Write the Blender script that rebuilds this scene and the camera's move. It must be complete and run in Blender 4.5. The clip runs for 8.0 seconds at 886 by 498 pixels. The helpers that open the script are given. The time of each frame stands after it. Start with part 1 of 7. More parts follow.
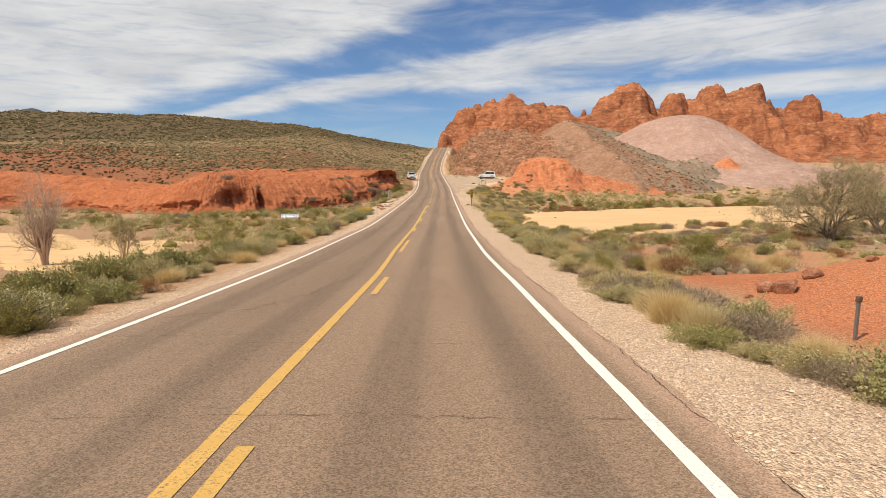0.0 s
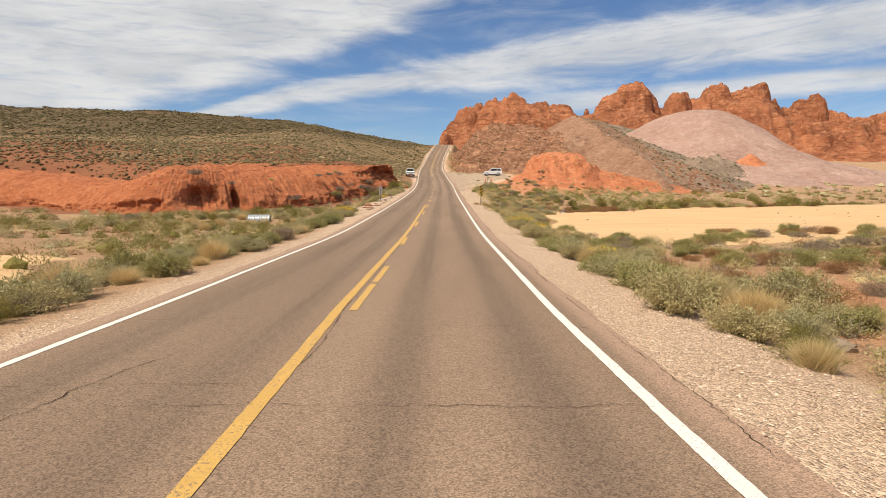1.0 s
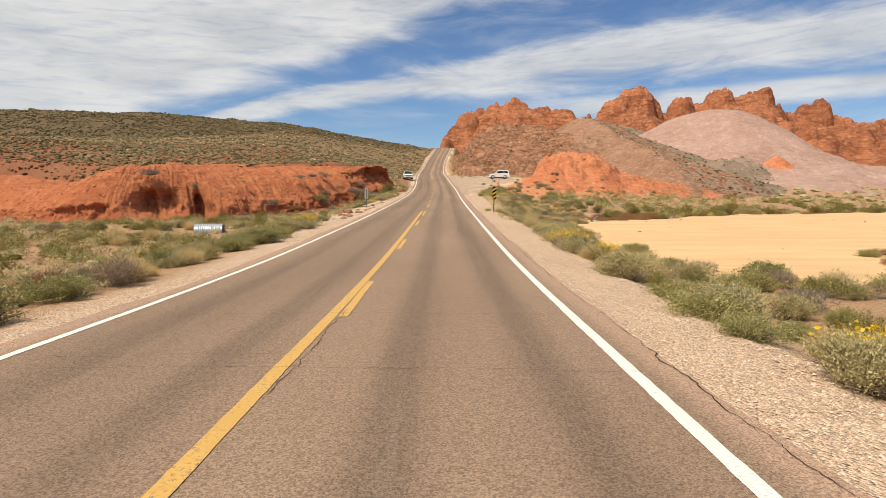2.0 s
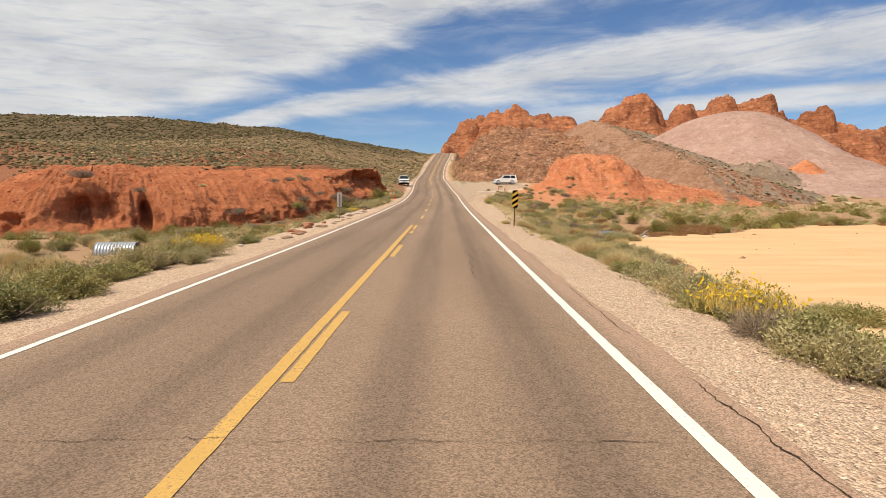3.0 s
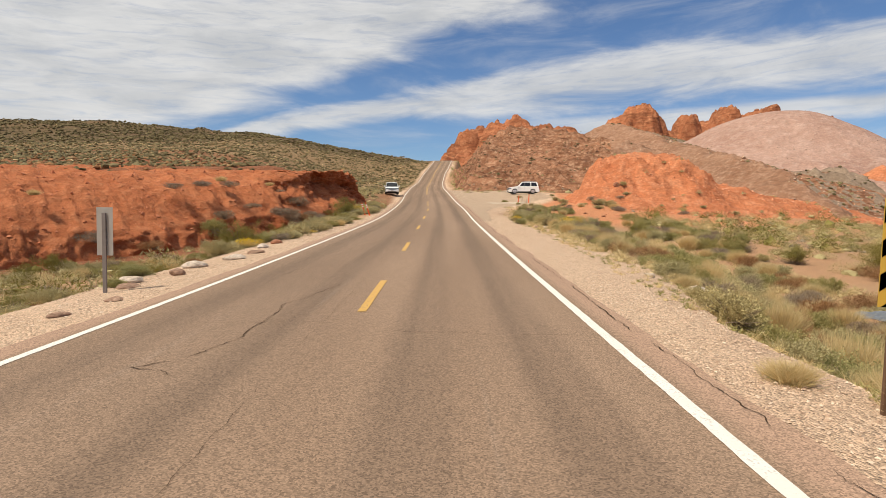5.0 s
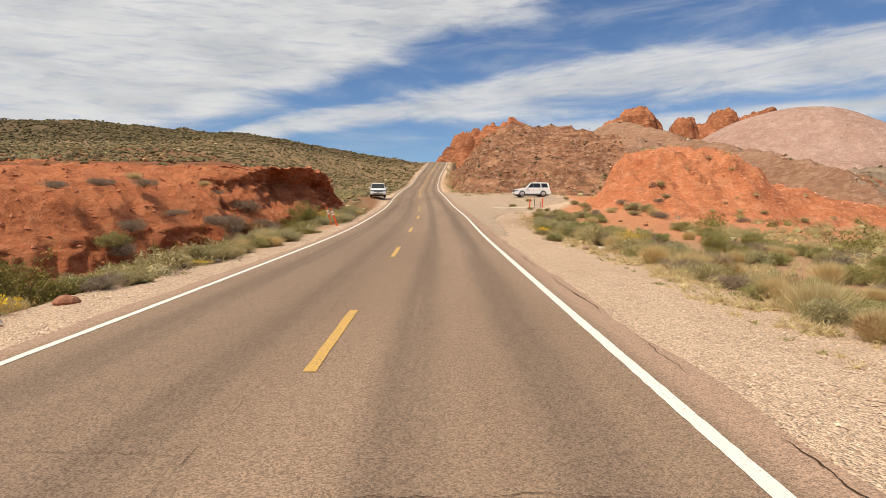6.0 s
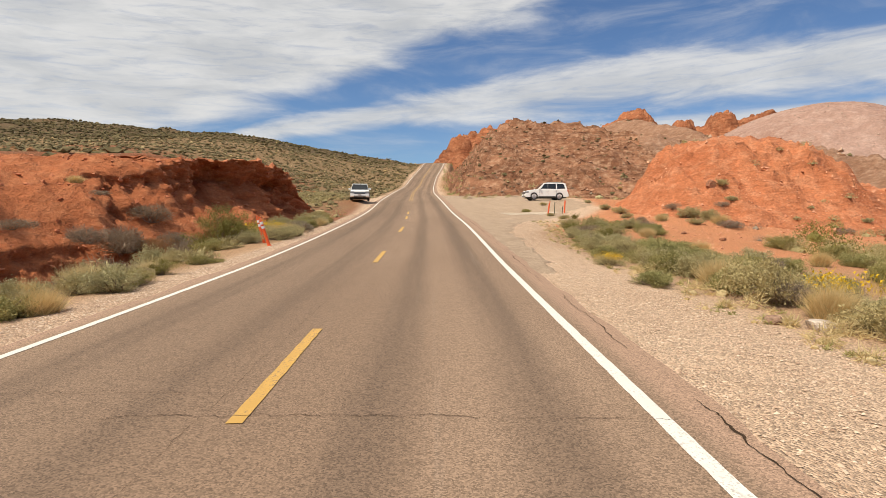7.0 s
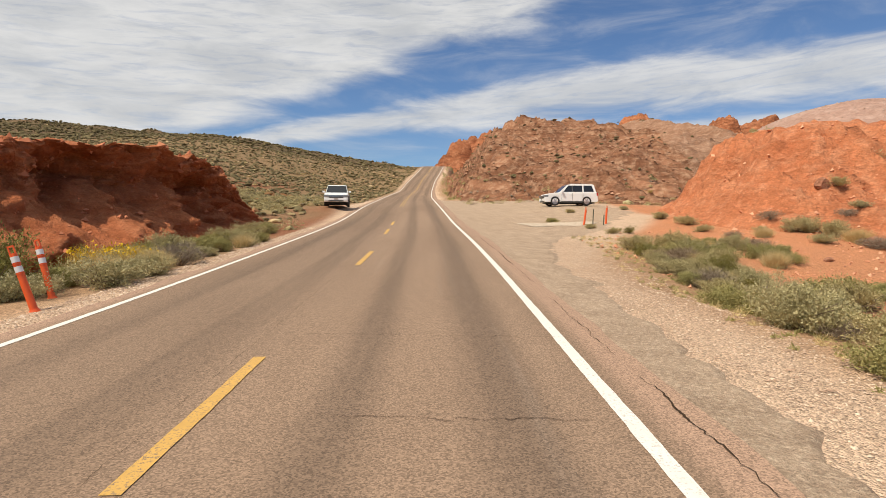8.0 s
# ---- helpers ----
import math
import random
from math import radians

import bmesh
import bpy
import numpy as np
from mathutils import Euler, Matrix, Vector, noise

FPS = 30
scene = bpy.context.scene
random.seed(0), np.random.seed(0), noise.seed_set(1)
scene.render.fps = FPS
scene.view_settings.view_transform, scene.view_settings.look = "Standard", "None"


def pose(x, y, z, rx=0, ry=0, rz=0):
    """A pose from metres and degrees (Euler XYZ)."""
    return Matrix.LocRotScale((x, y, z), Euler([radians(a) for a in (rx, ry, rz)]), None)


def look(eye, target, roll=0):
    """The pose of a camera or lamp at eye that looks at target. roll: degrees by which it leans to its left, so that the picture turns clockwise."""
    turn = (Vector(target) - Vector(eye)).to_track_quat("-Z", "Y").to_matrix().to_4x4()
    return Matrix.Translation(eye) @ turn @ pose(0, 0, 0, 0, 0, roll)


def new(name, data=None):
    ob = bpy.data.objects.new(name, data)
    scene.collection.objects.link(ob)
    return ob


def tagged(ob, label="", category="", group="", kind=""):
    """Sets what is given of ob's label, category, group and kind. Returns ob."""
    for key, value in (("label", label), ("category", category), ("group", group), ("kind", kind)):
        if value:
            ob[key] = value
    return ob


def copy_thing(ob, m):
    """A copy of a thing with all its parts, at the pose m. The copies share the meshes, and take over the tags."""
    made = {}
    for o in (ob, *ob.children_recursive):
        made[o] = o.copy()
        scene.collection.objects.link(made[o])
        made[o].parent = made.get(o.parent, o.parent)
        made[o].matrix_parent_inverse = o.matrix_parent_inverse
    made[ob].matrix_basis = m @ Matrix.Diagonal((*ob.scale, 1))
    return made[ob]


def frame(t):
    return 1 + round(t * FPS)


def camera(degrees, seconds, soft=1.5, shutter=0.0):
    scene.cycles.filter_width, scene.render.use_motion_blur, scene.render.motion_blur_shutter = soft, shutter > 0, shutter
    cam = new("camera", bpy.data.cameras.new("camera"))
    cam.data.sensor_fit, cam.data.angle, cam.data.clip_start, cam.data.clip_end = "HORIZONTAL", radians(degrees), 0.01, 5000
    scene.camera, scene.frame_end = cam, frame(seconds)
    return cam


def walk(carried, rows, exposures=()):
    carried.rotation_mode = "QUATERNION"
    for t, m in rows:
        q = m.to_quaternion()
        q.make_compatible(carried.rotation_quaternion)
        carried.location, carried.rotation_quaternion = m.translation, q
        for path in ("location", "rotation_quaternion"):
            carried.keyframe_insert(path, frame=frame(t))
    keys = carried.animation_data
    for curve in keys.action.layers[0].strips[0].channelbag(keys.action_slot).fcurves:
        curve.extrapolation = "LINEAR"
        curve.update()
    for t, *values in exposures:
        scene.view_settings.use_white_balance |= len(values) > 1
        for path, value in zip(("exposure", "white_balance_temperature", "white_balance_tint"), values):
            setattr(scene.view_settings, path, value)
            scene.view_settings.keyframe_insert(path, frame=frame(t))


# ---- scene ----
cam = camera(75.1, 8.0, soft=0.85)
METRES, EYE, TILT, LEAN, TURN = 100.0, 1.72, -6.0, 0.0, 0.0
ROWS = [
    (0.0, 0.0, 0.0, 0.0, -0.0, 0.0, -0.0),
    (0.5, -0.0011, 0.0637, 0.0041, 0.08, -0.08, -0.04),
    (1.0, -0.0019, 0.1269, 0.0086, 0.08, 0.01, -0.09),
    (1.5, -0.0027, 0.1905, 0.0134, 0.15, 0.25, -0.11),
    (3.0, -0.0028, 0.3797, 0.0316, 0.18, 1.33, -0.11),
    (3.5, -0.0035, 0.4433, 0.0391, 0.19, 1.67, -0.14),
    (4.0, -0.0039, 0.5069, 0.0471, 0.23, 1.97, -0.17),
    (4.5, -0.0045, 0.5699, 0.055, 0.21, 2.25, -0.18),
    (6.0, -0.0044, 0.7551, 0.0794, -0.37, 2.81, -0.05),
    (6.5, -0.0035, 0.8157, 0.0878, -0.54, 2.98, -0.04),
    (7.0, -0.0025, 0.8756, 0.0961, -0.68, 3.14, 0.02),
    (7.5, -0.0012, 0.9348, 0.1044, -0.74, 3.38, 0.02),
    (8.0, -0.0, 0.9932, 0.1128, -0.72, 3.68, -0.04),
]
walk(cam, [(t, pose(0, 0, EYE, TILT, LEAN, TURN) @ pose(METRES * x, METRES * y, METRES * z, 90 + pitch, roll, yaw)) for t, x, y, z, yaw, pitch, roll in ROWS], [(0.0, -0.04), (3.0, -0.04), (4.5, -0.10), (8.0, -0.08)])

# ---- sky, clouds and sun ----
SUN_ELEVATION, SUN_FROM = radians(56), Vector((-0.79, -0.61, 0))   # high, from the left and a little behind


class Nodes:
    """Short hand for building a node tree."""

    def __init__(self, tree):
        self.tree = tree
        tree.nodes.clear()

    def add(self, kind, **values):
        n = self.tree.nodes.new(kind)
        for key, v in values.items():
            setattr(n, key, v)
        return n

    def link(self, a, b):
        self.tree.links.new(a, b)

    def put(self, socket, v):
        if isinstance(v, bpy.types.NodeSocket):
            self.link(v, socket)
        elif v is not None:
            if isinstance(v, (tuple, list)) and len(v) == 3 and socket.type == "RGBA":
                v = (*v, 1)
            socket.default_value = v

    def math(self, op, a, b=None, c=None, clamp=False):
        n = self.add("ShaderNodeMath", operation=op, use_clamp=clamp)
        for i, v in enumerate((a, b, c)):
            self.put(n.inputs[i], v)
        return n.outputs[0]

    def mix(self, f, a, b, blend="MIX"):
        n = self.add("ShaderNodeMix", data_type="RGBA", blend_type=blend)
        self.put(n.inputs[0], f), self.put(n.inputs[6], a), self.put(n.inputs[7], b)
        return n.outputs[2]

    def noise(self, vec, scale, detail=4.0, rough=0.55, warp=0.0, out=0):
        n = self.add("ShaderNodeTexNoise")
        if vec is not None:
            self.link(vec, n.inputs["Vector"])
        n.inputs["Scale"].default_value, n.inputs["Detail"].default_value = scale, detail
        n.inputs["Roughness"].default_value, n.inputs["Distortion"].default_value = rough, warp
        return n.outputs[out]

    def voronoi(self, vec, scale, feature="F1", out="Distance"):
        n = self.add("ShaderNodeTexVoronoi", feature=feature)
        self.link(vec, n.inputs["Vector"])
        n.inputs["Scale"].default_value = scale
        return n.outputs[out]

    def step(self, v, lo, hi):
        n = self.add("ShaderNodeMapRange", interpolation_type="SMOOTHSTEP")
        self.put(n.inputs[0], v)
        n.inputs[1].default_value, n.inputs[2].default_value = lo, hi
        return n.outputs[0]

    def stretch(self, vec, loc=(0, 0, 0), rot=(0, 0, 0), size=(1, 1, 1)):
        n = self.add("ShaderNodeMapping")
        self.link(vec, n.inputs[0])
        n.inputs[1].default_value, n.inputs[2].default_value, n.inputs[3].default_value = loc, rot, size
        return n.outputs[0]


def make_sky():
    w = bpy.data.worlds.new("desert_sky")
    w.use_nodes = True
    scene.world = w
    k = Nodes(w.node_tree)
    sky = k.add("ShaderNodeTexSky", sky_type="NISHITA", sun_disc=False)
    sky.sun_elevation = SUN_ELEVATION
    sky.sun_rotation = math.atan2(SUN_FROM.x, SUN_FROM.y)
    sky.air_density, sky.dust_density, sky.ozone_density, sky.altitude = 1.0, 0.3, 2.5, 600
    tc = k.add("ShaderNodeTexCoord")
    xyz = k.add("ShaderNodeSeparateXYZ")
    k.link(tc.outputs["Generated"], xyz.inputs[0])
    az = k.math("ARCTAN2", xyz.outputs[0], xyz.outputs[1])
    el = k.math("ARCSINE", xyz.outputs[2])
    deck = k.add("ShaderNodeCombineXYZ")
    k.link(az, deck.inputs[0]), k.link(k.math("MULTIPLY", el, 2.2), deck.inputs[1])
    deck = k.stretch(deck.outputs[0], rot=(0, 0, radians(-16)), size=(1, 1.9, 1))
    n1 = k.noise(deck, 5.0, 9, 0.60, 0.5)
    n2 = k.noise(deck, 2.6, 5, 0.5, 0.3)
    n3 = k.noise(k.stretch(deck, rot=(0, 0, radians(8)), size=(1.0, 2.0, 1)), 12.0, 7, 0.65, 0.6)
    wob = k.math("SUBTRACT", n2, 0.5)
    fray = k.math("SUBTRACT", n1, 0.5)
    # western bank: its edge climbs to the right
    q1 = k.math("SUBTRACT", el, k.math("MULTIPLY_ADD", az, 0.36, 0.282))
    q1 = k.math("ADD", q1, k.math("ADD", k.math("MULTIPLY", wob, 0.10), k.math("MULTIPLY", fray, 0.11)))
    bank = k.step(q1, -0.022, 0.045)
    # long streak rising across the sky
    a = k.math("SUBTRACT", az, 0.11)
    m = k.math("ADD", k.math("MULTIPLY_ADD", a, 0.10, 0.205), k.math("MULTIPLY", k.math("MULTIPLY", a, a), -0.16))
    thick = k.math("MULTIPLY_ADD", k.math("ADD", az, 0.35, clamp=True), 0.042, 0.014)
    q2 = k.math("ABSOLUTE", k.math("SUBTRACT", el, k.math("ADD", m, k.math("MULTIPLY", wob, 0.05))))
    q2 = k.math("ADD", k.math("DIVIDE", q2, thick), k.math("MULTIPLY", fray, -2.4))
    streak = k.step(q2, 1.35, 0.25)
    # low bank over the red mountains
    q3 = k.math("ABSOLUTE", k.math("SUBTRACT", el, k.math("MULTIPLY_ADD", az, 0.03, 0.135)))
    q3 = k.math("ADD", k.math("DIVIDE", q3, 0.017), k.math("MULTIPLY", fray, -2.0))
    low = k.math("MULTIPLY", k.step(q3, 1.5, 0.3), k.step(az, -0.02, 0.3))
    # overhead and behind: broken cloud
    above = k.math("MULTIPLY", k.step(el, 0.40, 0.6), k.step(n1, 0.38, 0.6))
    haze = k.math("MULTIPLY", k.step(n1, 0.40, 0.75), 0.30)
    cover = k.math("MAXIMUM", k.math("MULTIPLY", bank, 0.96), k.math("MULTIPLY", streak, 0.88))
    cover = k.math("MAXIMUM", cover, k.math("MULTIPLY", low, 0.85))
    cover = k.math("MAXIMUM", cover, k.math("MULTIPLY", above, 0.7))
    cover = k.math("MULTIPLY", cover, k.math("MULTIPLY_ADD", k.step(n3, 0.25, 0.55), 0.30, 0.70))
    cover = k.math("MAXIMUM", cover, haze)
    shade = k.mix(k.step(n1, 0.3, 0.68), (6.6, 6.7, 6.8), (8.8, 8.7, 8.5))
    blue = k.mix(1.0, sky.outputs[0], (0.80, 0.94, 1.12), "MULTIPLY")
    col = k.mix(cover, blue, shade)
    bg = k.add("ShaderNodeBackground")
    k.link(col, bg.inputs[0])
    bg.inputs[1].default_value = 0.092
    k.link(bg.outputs[0], k.add("ShaderNodeOutputWorld").inputs[0])


make_sky()
lamp = bpy.data.lights.new("sun", "SUN")
lamp.energy, lamp.angle, lamp.color = 4.6, radians(0.55), (1.0, 0.905, 0.74)
sun = new("sun", lamp)
sun.matrix_world = look(SUN_FROM.normalized() * math.cos(SUN_ELEVATION) * 100 + Vector((0, 0, 100 * math.sin(SUN_ELEVATION))), (0, 0, 0))


# ---- materials ----
def material(name, build):
    m = bpy.data.materials.new(name)
    m.use_nodes = True
    k = Nodes(m.node_tree)
    out = k.add("ShaderNodeOutputMaterial")
    b = k.add("ShaderNodeBsdfPrincipled")
    k.link(b.outputs[0], out.inputs[0])
    where = k.add("ShaderNodeNewGeometry").outputs["Position"]
    build(k, b, where)
    return m


def relief(k, b, height, strength, distance):
    n = k.add("ShaderNodeBump")
    n.inputs["Strength"].default_value, n.inputs["Distance"].default_value = strength, distance
    k.link(height, n.inputs["Height"])
    k.link(n.outputs[0], b.inputs["Normal"])


def plain(name, colour, rough=0.6, metal=0.0, grain=0.12, scale=8.0, bump=0.0, gloss=0.5):
    def build(k, b, where):
        n = k.noise(where, scale, 5, 0.6)
        dark = tuple(c * (1 - grain) for c in colour)
        light = tuple(min(1, c * (1 + grain)) for c in colour)
        k.put(b.inputs["Base Color"], k.mix(n, dark, light))
        b.inputs["Roughness"].default_value, b.inputs["Metallic"].default_value = rough, metal
        b.inputs["Specular IOR Level"].default_value = gloss
        if bump:
            relief(k, b, n, 0.6, bump)
    return material(name, build)


def red_rock(name, c_dark, c_mid, c_light, size=1.0, strata=0.5, bump=0.25, tilt=0.3, pebble=1.0):
    """Sandstone and badland clay: blotches, thin beds and crumbled relief."""
    def build(k, b, where):
        big = k.noise(where, 0.12 / size, 5, 0.6, 0.3)
        mid = k.noise(where, 0.9 / size, 6, 0.65, 0.2)
        fine = k.noise(where, 7.0 / size, 5, 0.7)
        beds = k.noise(k.stretch(where, rot=(tilt, 0.12, 0), size=(0.5, 0.35, 2.4)), 0.55 / size, 6, 0.65, 1.2)
        col = k.mix(k.step(big, 0.3, 0.7), c_dark, c_mid)
        col = k.mix(k.math("MULTIPLY", k.step(mid, 0.42, 0.72), 0.7), col, c_light)
        col = k.mix(k.math("MULTIPLY", k.step(beds, 0.45, 0.65), strata), col, tuple(c * 0.62 for c in c_dark))
        col = k.mix(k.math("MULTIPLY", k.step(fine, 0.55, 0.75), 0.35), col, tuple(min(1, c * 1.25) for c in c_light))
        col = k.mix(k.math("MULTIPLY", k.step(fine, 0.45, 0.28), 0.4), col, tuple(c * 0.7 for c in c_dark))
        for vs, lo, amount in ((3.2 / size, 0.62, 0.5 * pebble), (9.0 / size, 0.66, 0.6 * pebble)):
            chip = k.add("ShaderNodeSeparateColor")
            k.link(k.voronoi(k.stretch(where, rot=(0.4, 0.2, 0.3), size=(1, 1, 1.7)), vs, out="Color"), chip.inputs[0])
            g = k.add("ShaderNodeCombineColor")
            for i in range(3):
                k.link(k.math("MULTIPLY_ADD", chip.outputs[0], 0.72, lo), g.inputs[i])
            col = k.mix(amount, col, k.mix(1.0, col, g.outputs[0], "MULTIPLY"))
        k.put(b.inputs["Base Color"], col)
        b.inputs["Roughness"].default_value = 0.95
        b.inputs["Specular IOR Level"].default_value = 0.15
        cell = k.voronoi(where, 1.6 / size)
        h = k.math("ADD", k.math("MULTIPLY", mid, 1.0), k.math("MULTIPLY", fine, 0.35))
        h = k.math("ADD", h, k.math("MULTIPLY", beds, 0.6 * strata))
        h = k.math("ADD", h, k.math("MULTIPLY", cell, 0.5 * pebble))
        h = k.math("ADD", h, k.math("MULTIPLY", k.voronoi(where, 5.0 / size), 0.22 * pebble))
        relief(k, b, h, 1.0, bump)
    return material(name, build)


def soil_material():
    """Desert floor: gravelly shoulder, red clay, pale wash sand and olive scrub soil by the colour of the beds under them."""
    def build(k, b, where):
        zone = k.add("ShaderNodeAttribute", attribute_name="beds").outputs["Color"]
        mid = k.noise(where, 0.8, 6, 0.65, 0.3)
        fine = k.noise(where, 9.0, 5, 0.7)
        big = k.noise(where, 0.07, 5, 0.6, 0.4)
        grit = k.voronoi(where, 38.0, out="Color")
        g = k.add("ShaderNodeSeparateColor")
        k.link(grit, g.inputs[0])
        col = k.mix(k.math("MULTIPLY", k.step(mid, 0.35, 0.7), 0.16), zone, (0.40, 0.25, 0.15))
        col = k.mix(k.math("MULTIPLY", k.step(big, 0.45, 0.7), 0.25), col, (0.30, 0.16, 0.09))
        speck = k.math("MULTIPLY_ADD", g.outputs[0], 0.85, 0.52)
        rgb = k.add("ShaderNodeCombineColor")
        for i in range(3):
            k.link(speck, rgb.inputs[i])
        col = k.mix(0.8, col, k.mix(1.0, col, rgb.outputs[0], "MULTIPLY"))
        col = k.mix(k.math("MULTIPLY", k.step(fine, 0.6, 0.75), 0.15), col, (0.55, 0.42, 0.30))
        k.put(b.inputs["Base Color"], col)
        b.inputs["Roughness"].default_value, b.inputs["Specular IOR Level"].default_value = 0.97, 0.1
        stone = k.math("SUBTRACT", 0.6, k.voronoi(where, 38.0))
        h = k.math("ADD", k.math("MULTIPLY", fine, 0.4), k.math("MULTIPLY", stone, 0.7))
        h = k.math("ADD", h, mid)
        relief(k, b, h, 0.9, 0.05)
    return material("desert_soil", build)


def sand_material():
    def build(k, b, where):
        mid = k.noise(where, 0.35, 5, 0.6, 0.4)
        fine = k.noise(where, 14.0, 4, 0.7)
        flow = k.noise(k.stretch(where, rot=(0, 0, 0.5), size=(0.3, 1.6, 1)), 0.5, 5, 0.6, 0.5)
        col = k.mix(k.step(flow, 0.35, 0.7), (0.56, 0.35, 0.175), (0.65, 0.43, 0.23))
        col = k.mix(k.math("MULTIPLY", k.step(mid, 0.55, 0.75), 0.5), col, (0.52, 0.29, 0.13))
        col = k.mix(k.math("MULTIPLY", fine, 0.2), col, (0.78, 0.56, 0.33))
        k.put(b.inputs["Base Color"], col)
        b.inputs["Roughness"].default_value, b.inputs["Specular IOR Level"].default_value = 0.95, 0.15
        relief(k, b, k.math("ADD", k.math("MULTIPLY", fine, 0.3), flow), 0.5, 0.04)
    return material("wash_sand", build)


def asphalt_material():
    """Worn chip-seal: pinkish grey, darker wheel tracks and oil lines along the lanes."""
    def build(k, b, where):
        uv = k.add("ShaderNodeUVMap", uv_map="lane").outputs[0]
        s = k.add("ShaderNodeSeparateXYZ")
        k.link(uv, s.inputs[0])
        across = s.outputs[0]
        wob = k.math("MULTIPLY_ADD", k.math("SUBTRACT", k.noise(k.stretch(uv, size=(0.6, 0.05, 1)), 1.0, 4), 0.5), 0.5, across)
        long_ = k.noise(k.stretch(uv, size=(1.6, 0.035, 1)), 1.4, 6, 0.65)
        chips = k.add("ShaderNodeSeparateColor")
        k.link(k.voronoi(where, 80.0, out="Color"), chips.inputs[0])
        fine = k.noise(where, 40.0, 4, 0.7)
        patch = k.noise(k.stretch(uv, size=(0.35, 0.06, 1)), 1.0, 5, 0.6, 0.5)
        col = k.mix(k.step(patch, 0.3, 0.7), (0.238, 0.158, 0.106), (0.300, 0.203, 0.138))
        tracks = None
        for c, w, a in ((-2.45, 0.62, 0.95), (-0.95, 0.6, 0.9), (0.95, 0.50, 0.85), (2.35, 0.55, 0.9)):
            d = k.math("ABSOLUTE", k.math("SUBTRACT", wob, c))
            m = k.math("MULTIPLY", k.step(d, w, 0.08), a)
            tracks = m if tracks is None else k.math("MAXIMUM", tracks, m)
        tracks = k.math("MULTIPLY", tracks, k.math("MULTIPLY_ADD", k.step(long_, 0.25, 0.7), 0.6, 0.4))
        worn_side = k.math("MULTIPLY", k.math("MULTIPLY", k.step(wob, 0.2, -0.9), k.step(wob, -3.4, -2.7)), 0.35)
        tracks = k.math("MAXIMUM", tracks, worn_side)
        col = k.mix(tracks, col, (0.158, 0.107, 0.074))
        col = k.mix(k.math("MULTIPLY", k.step(long_, 0.58, 0.75), 0.35), col, (0.31, 0.235, 0.18))
        pale = k.step(k.math("ABSOLUTE", across), 3.35, 3.6)
        col = k.mix(k.math("MULTIPLY", pale, 0.85), col, (0.38, 0.245, 0.17))
        speck = k.math("MULTIPLY_ADD", chips.outputs[0], 0.95, 0.52)
        rgb = k.add("ShaderNodeCombineColor")
        for i in range(3):
            k.link(speck, rgb.inputs[i])
        col = k.mix(0.85, col, k.mix(1.0, col, rgb.outputs[0], "MULTIPLY"))
        col = k.mix(k.math("MULTIPLY", k.step(fine, 0.62, 0.75), 0.35), col, (0.34, 0.28, 0.23))
        k.put(b.inputs["Base Color"], col)
        b.inputs["Roughness"].default_value, b.inputs["Specular IOR Level"].default_value = 0.9, 0.25
        relief(k, b, k.math("ADD", chips.outputs[1], k.math("MULTIPLY", fine, 0.6)), 0.55, 0.008)
    return material("asphalt", build)


def paint_material(name, colour, worn):
    def build(k, b, where):
        chips = k.noise(where, 38.0, 4, 0.7)
        wear = k.noise(where, 3.0, 6, 0.7, 0.4)
        bare = k.math("MAXIMUM", k.math("MULTIPLY", k.step(chips, 0.52, 0.62), k.step(wear, 0.36, 0.60)), k.math("MULTIPLY", k.step(wear, 0.60, 0.72), 0.6))
        col = k.mix(k.step(wear, 0.3, 0.7), tuple(c * 0.86 for c in colour), colour)
        col = k.mix(k.math("MULTIPLY", bare, worn), col, (0.16, 0.12, 0.095))
        k.put(b.inputs["Base Color"], col)
        b.inputs["Roughness"].default_value = 0.75
        relief(k, b, chips, 0.4, 0.006)
    return material(name, build)


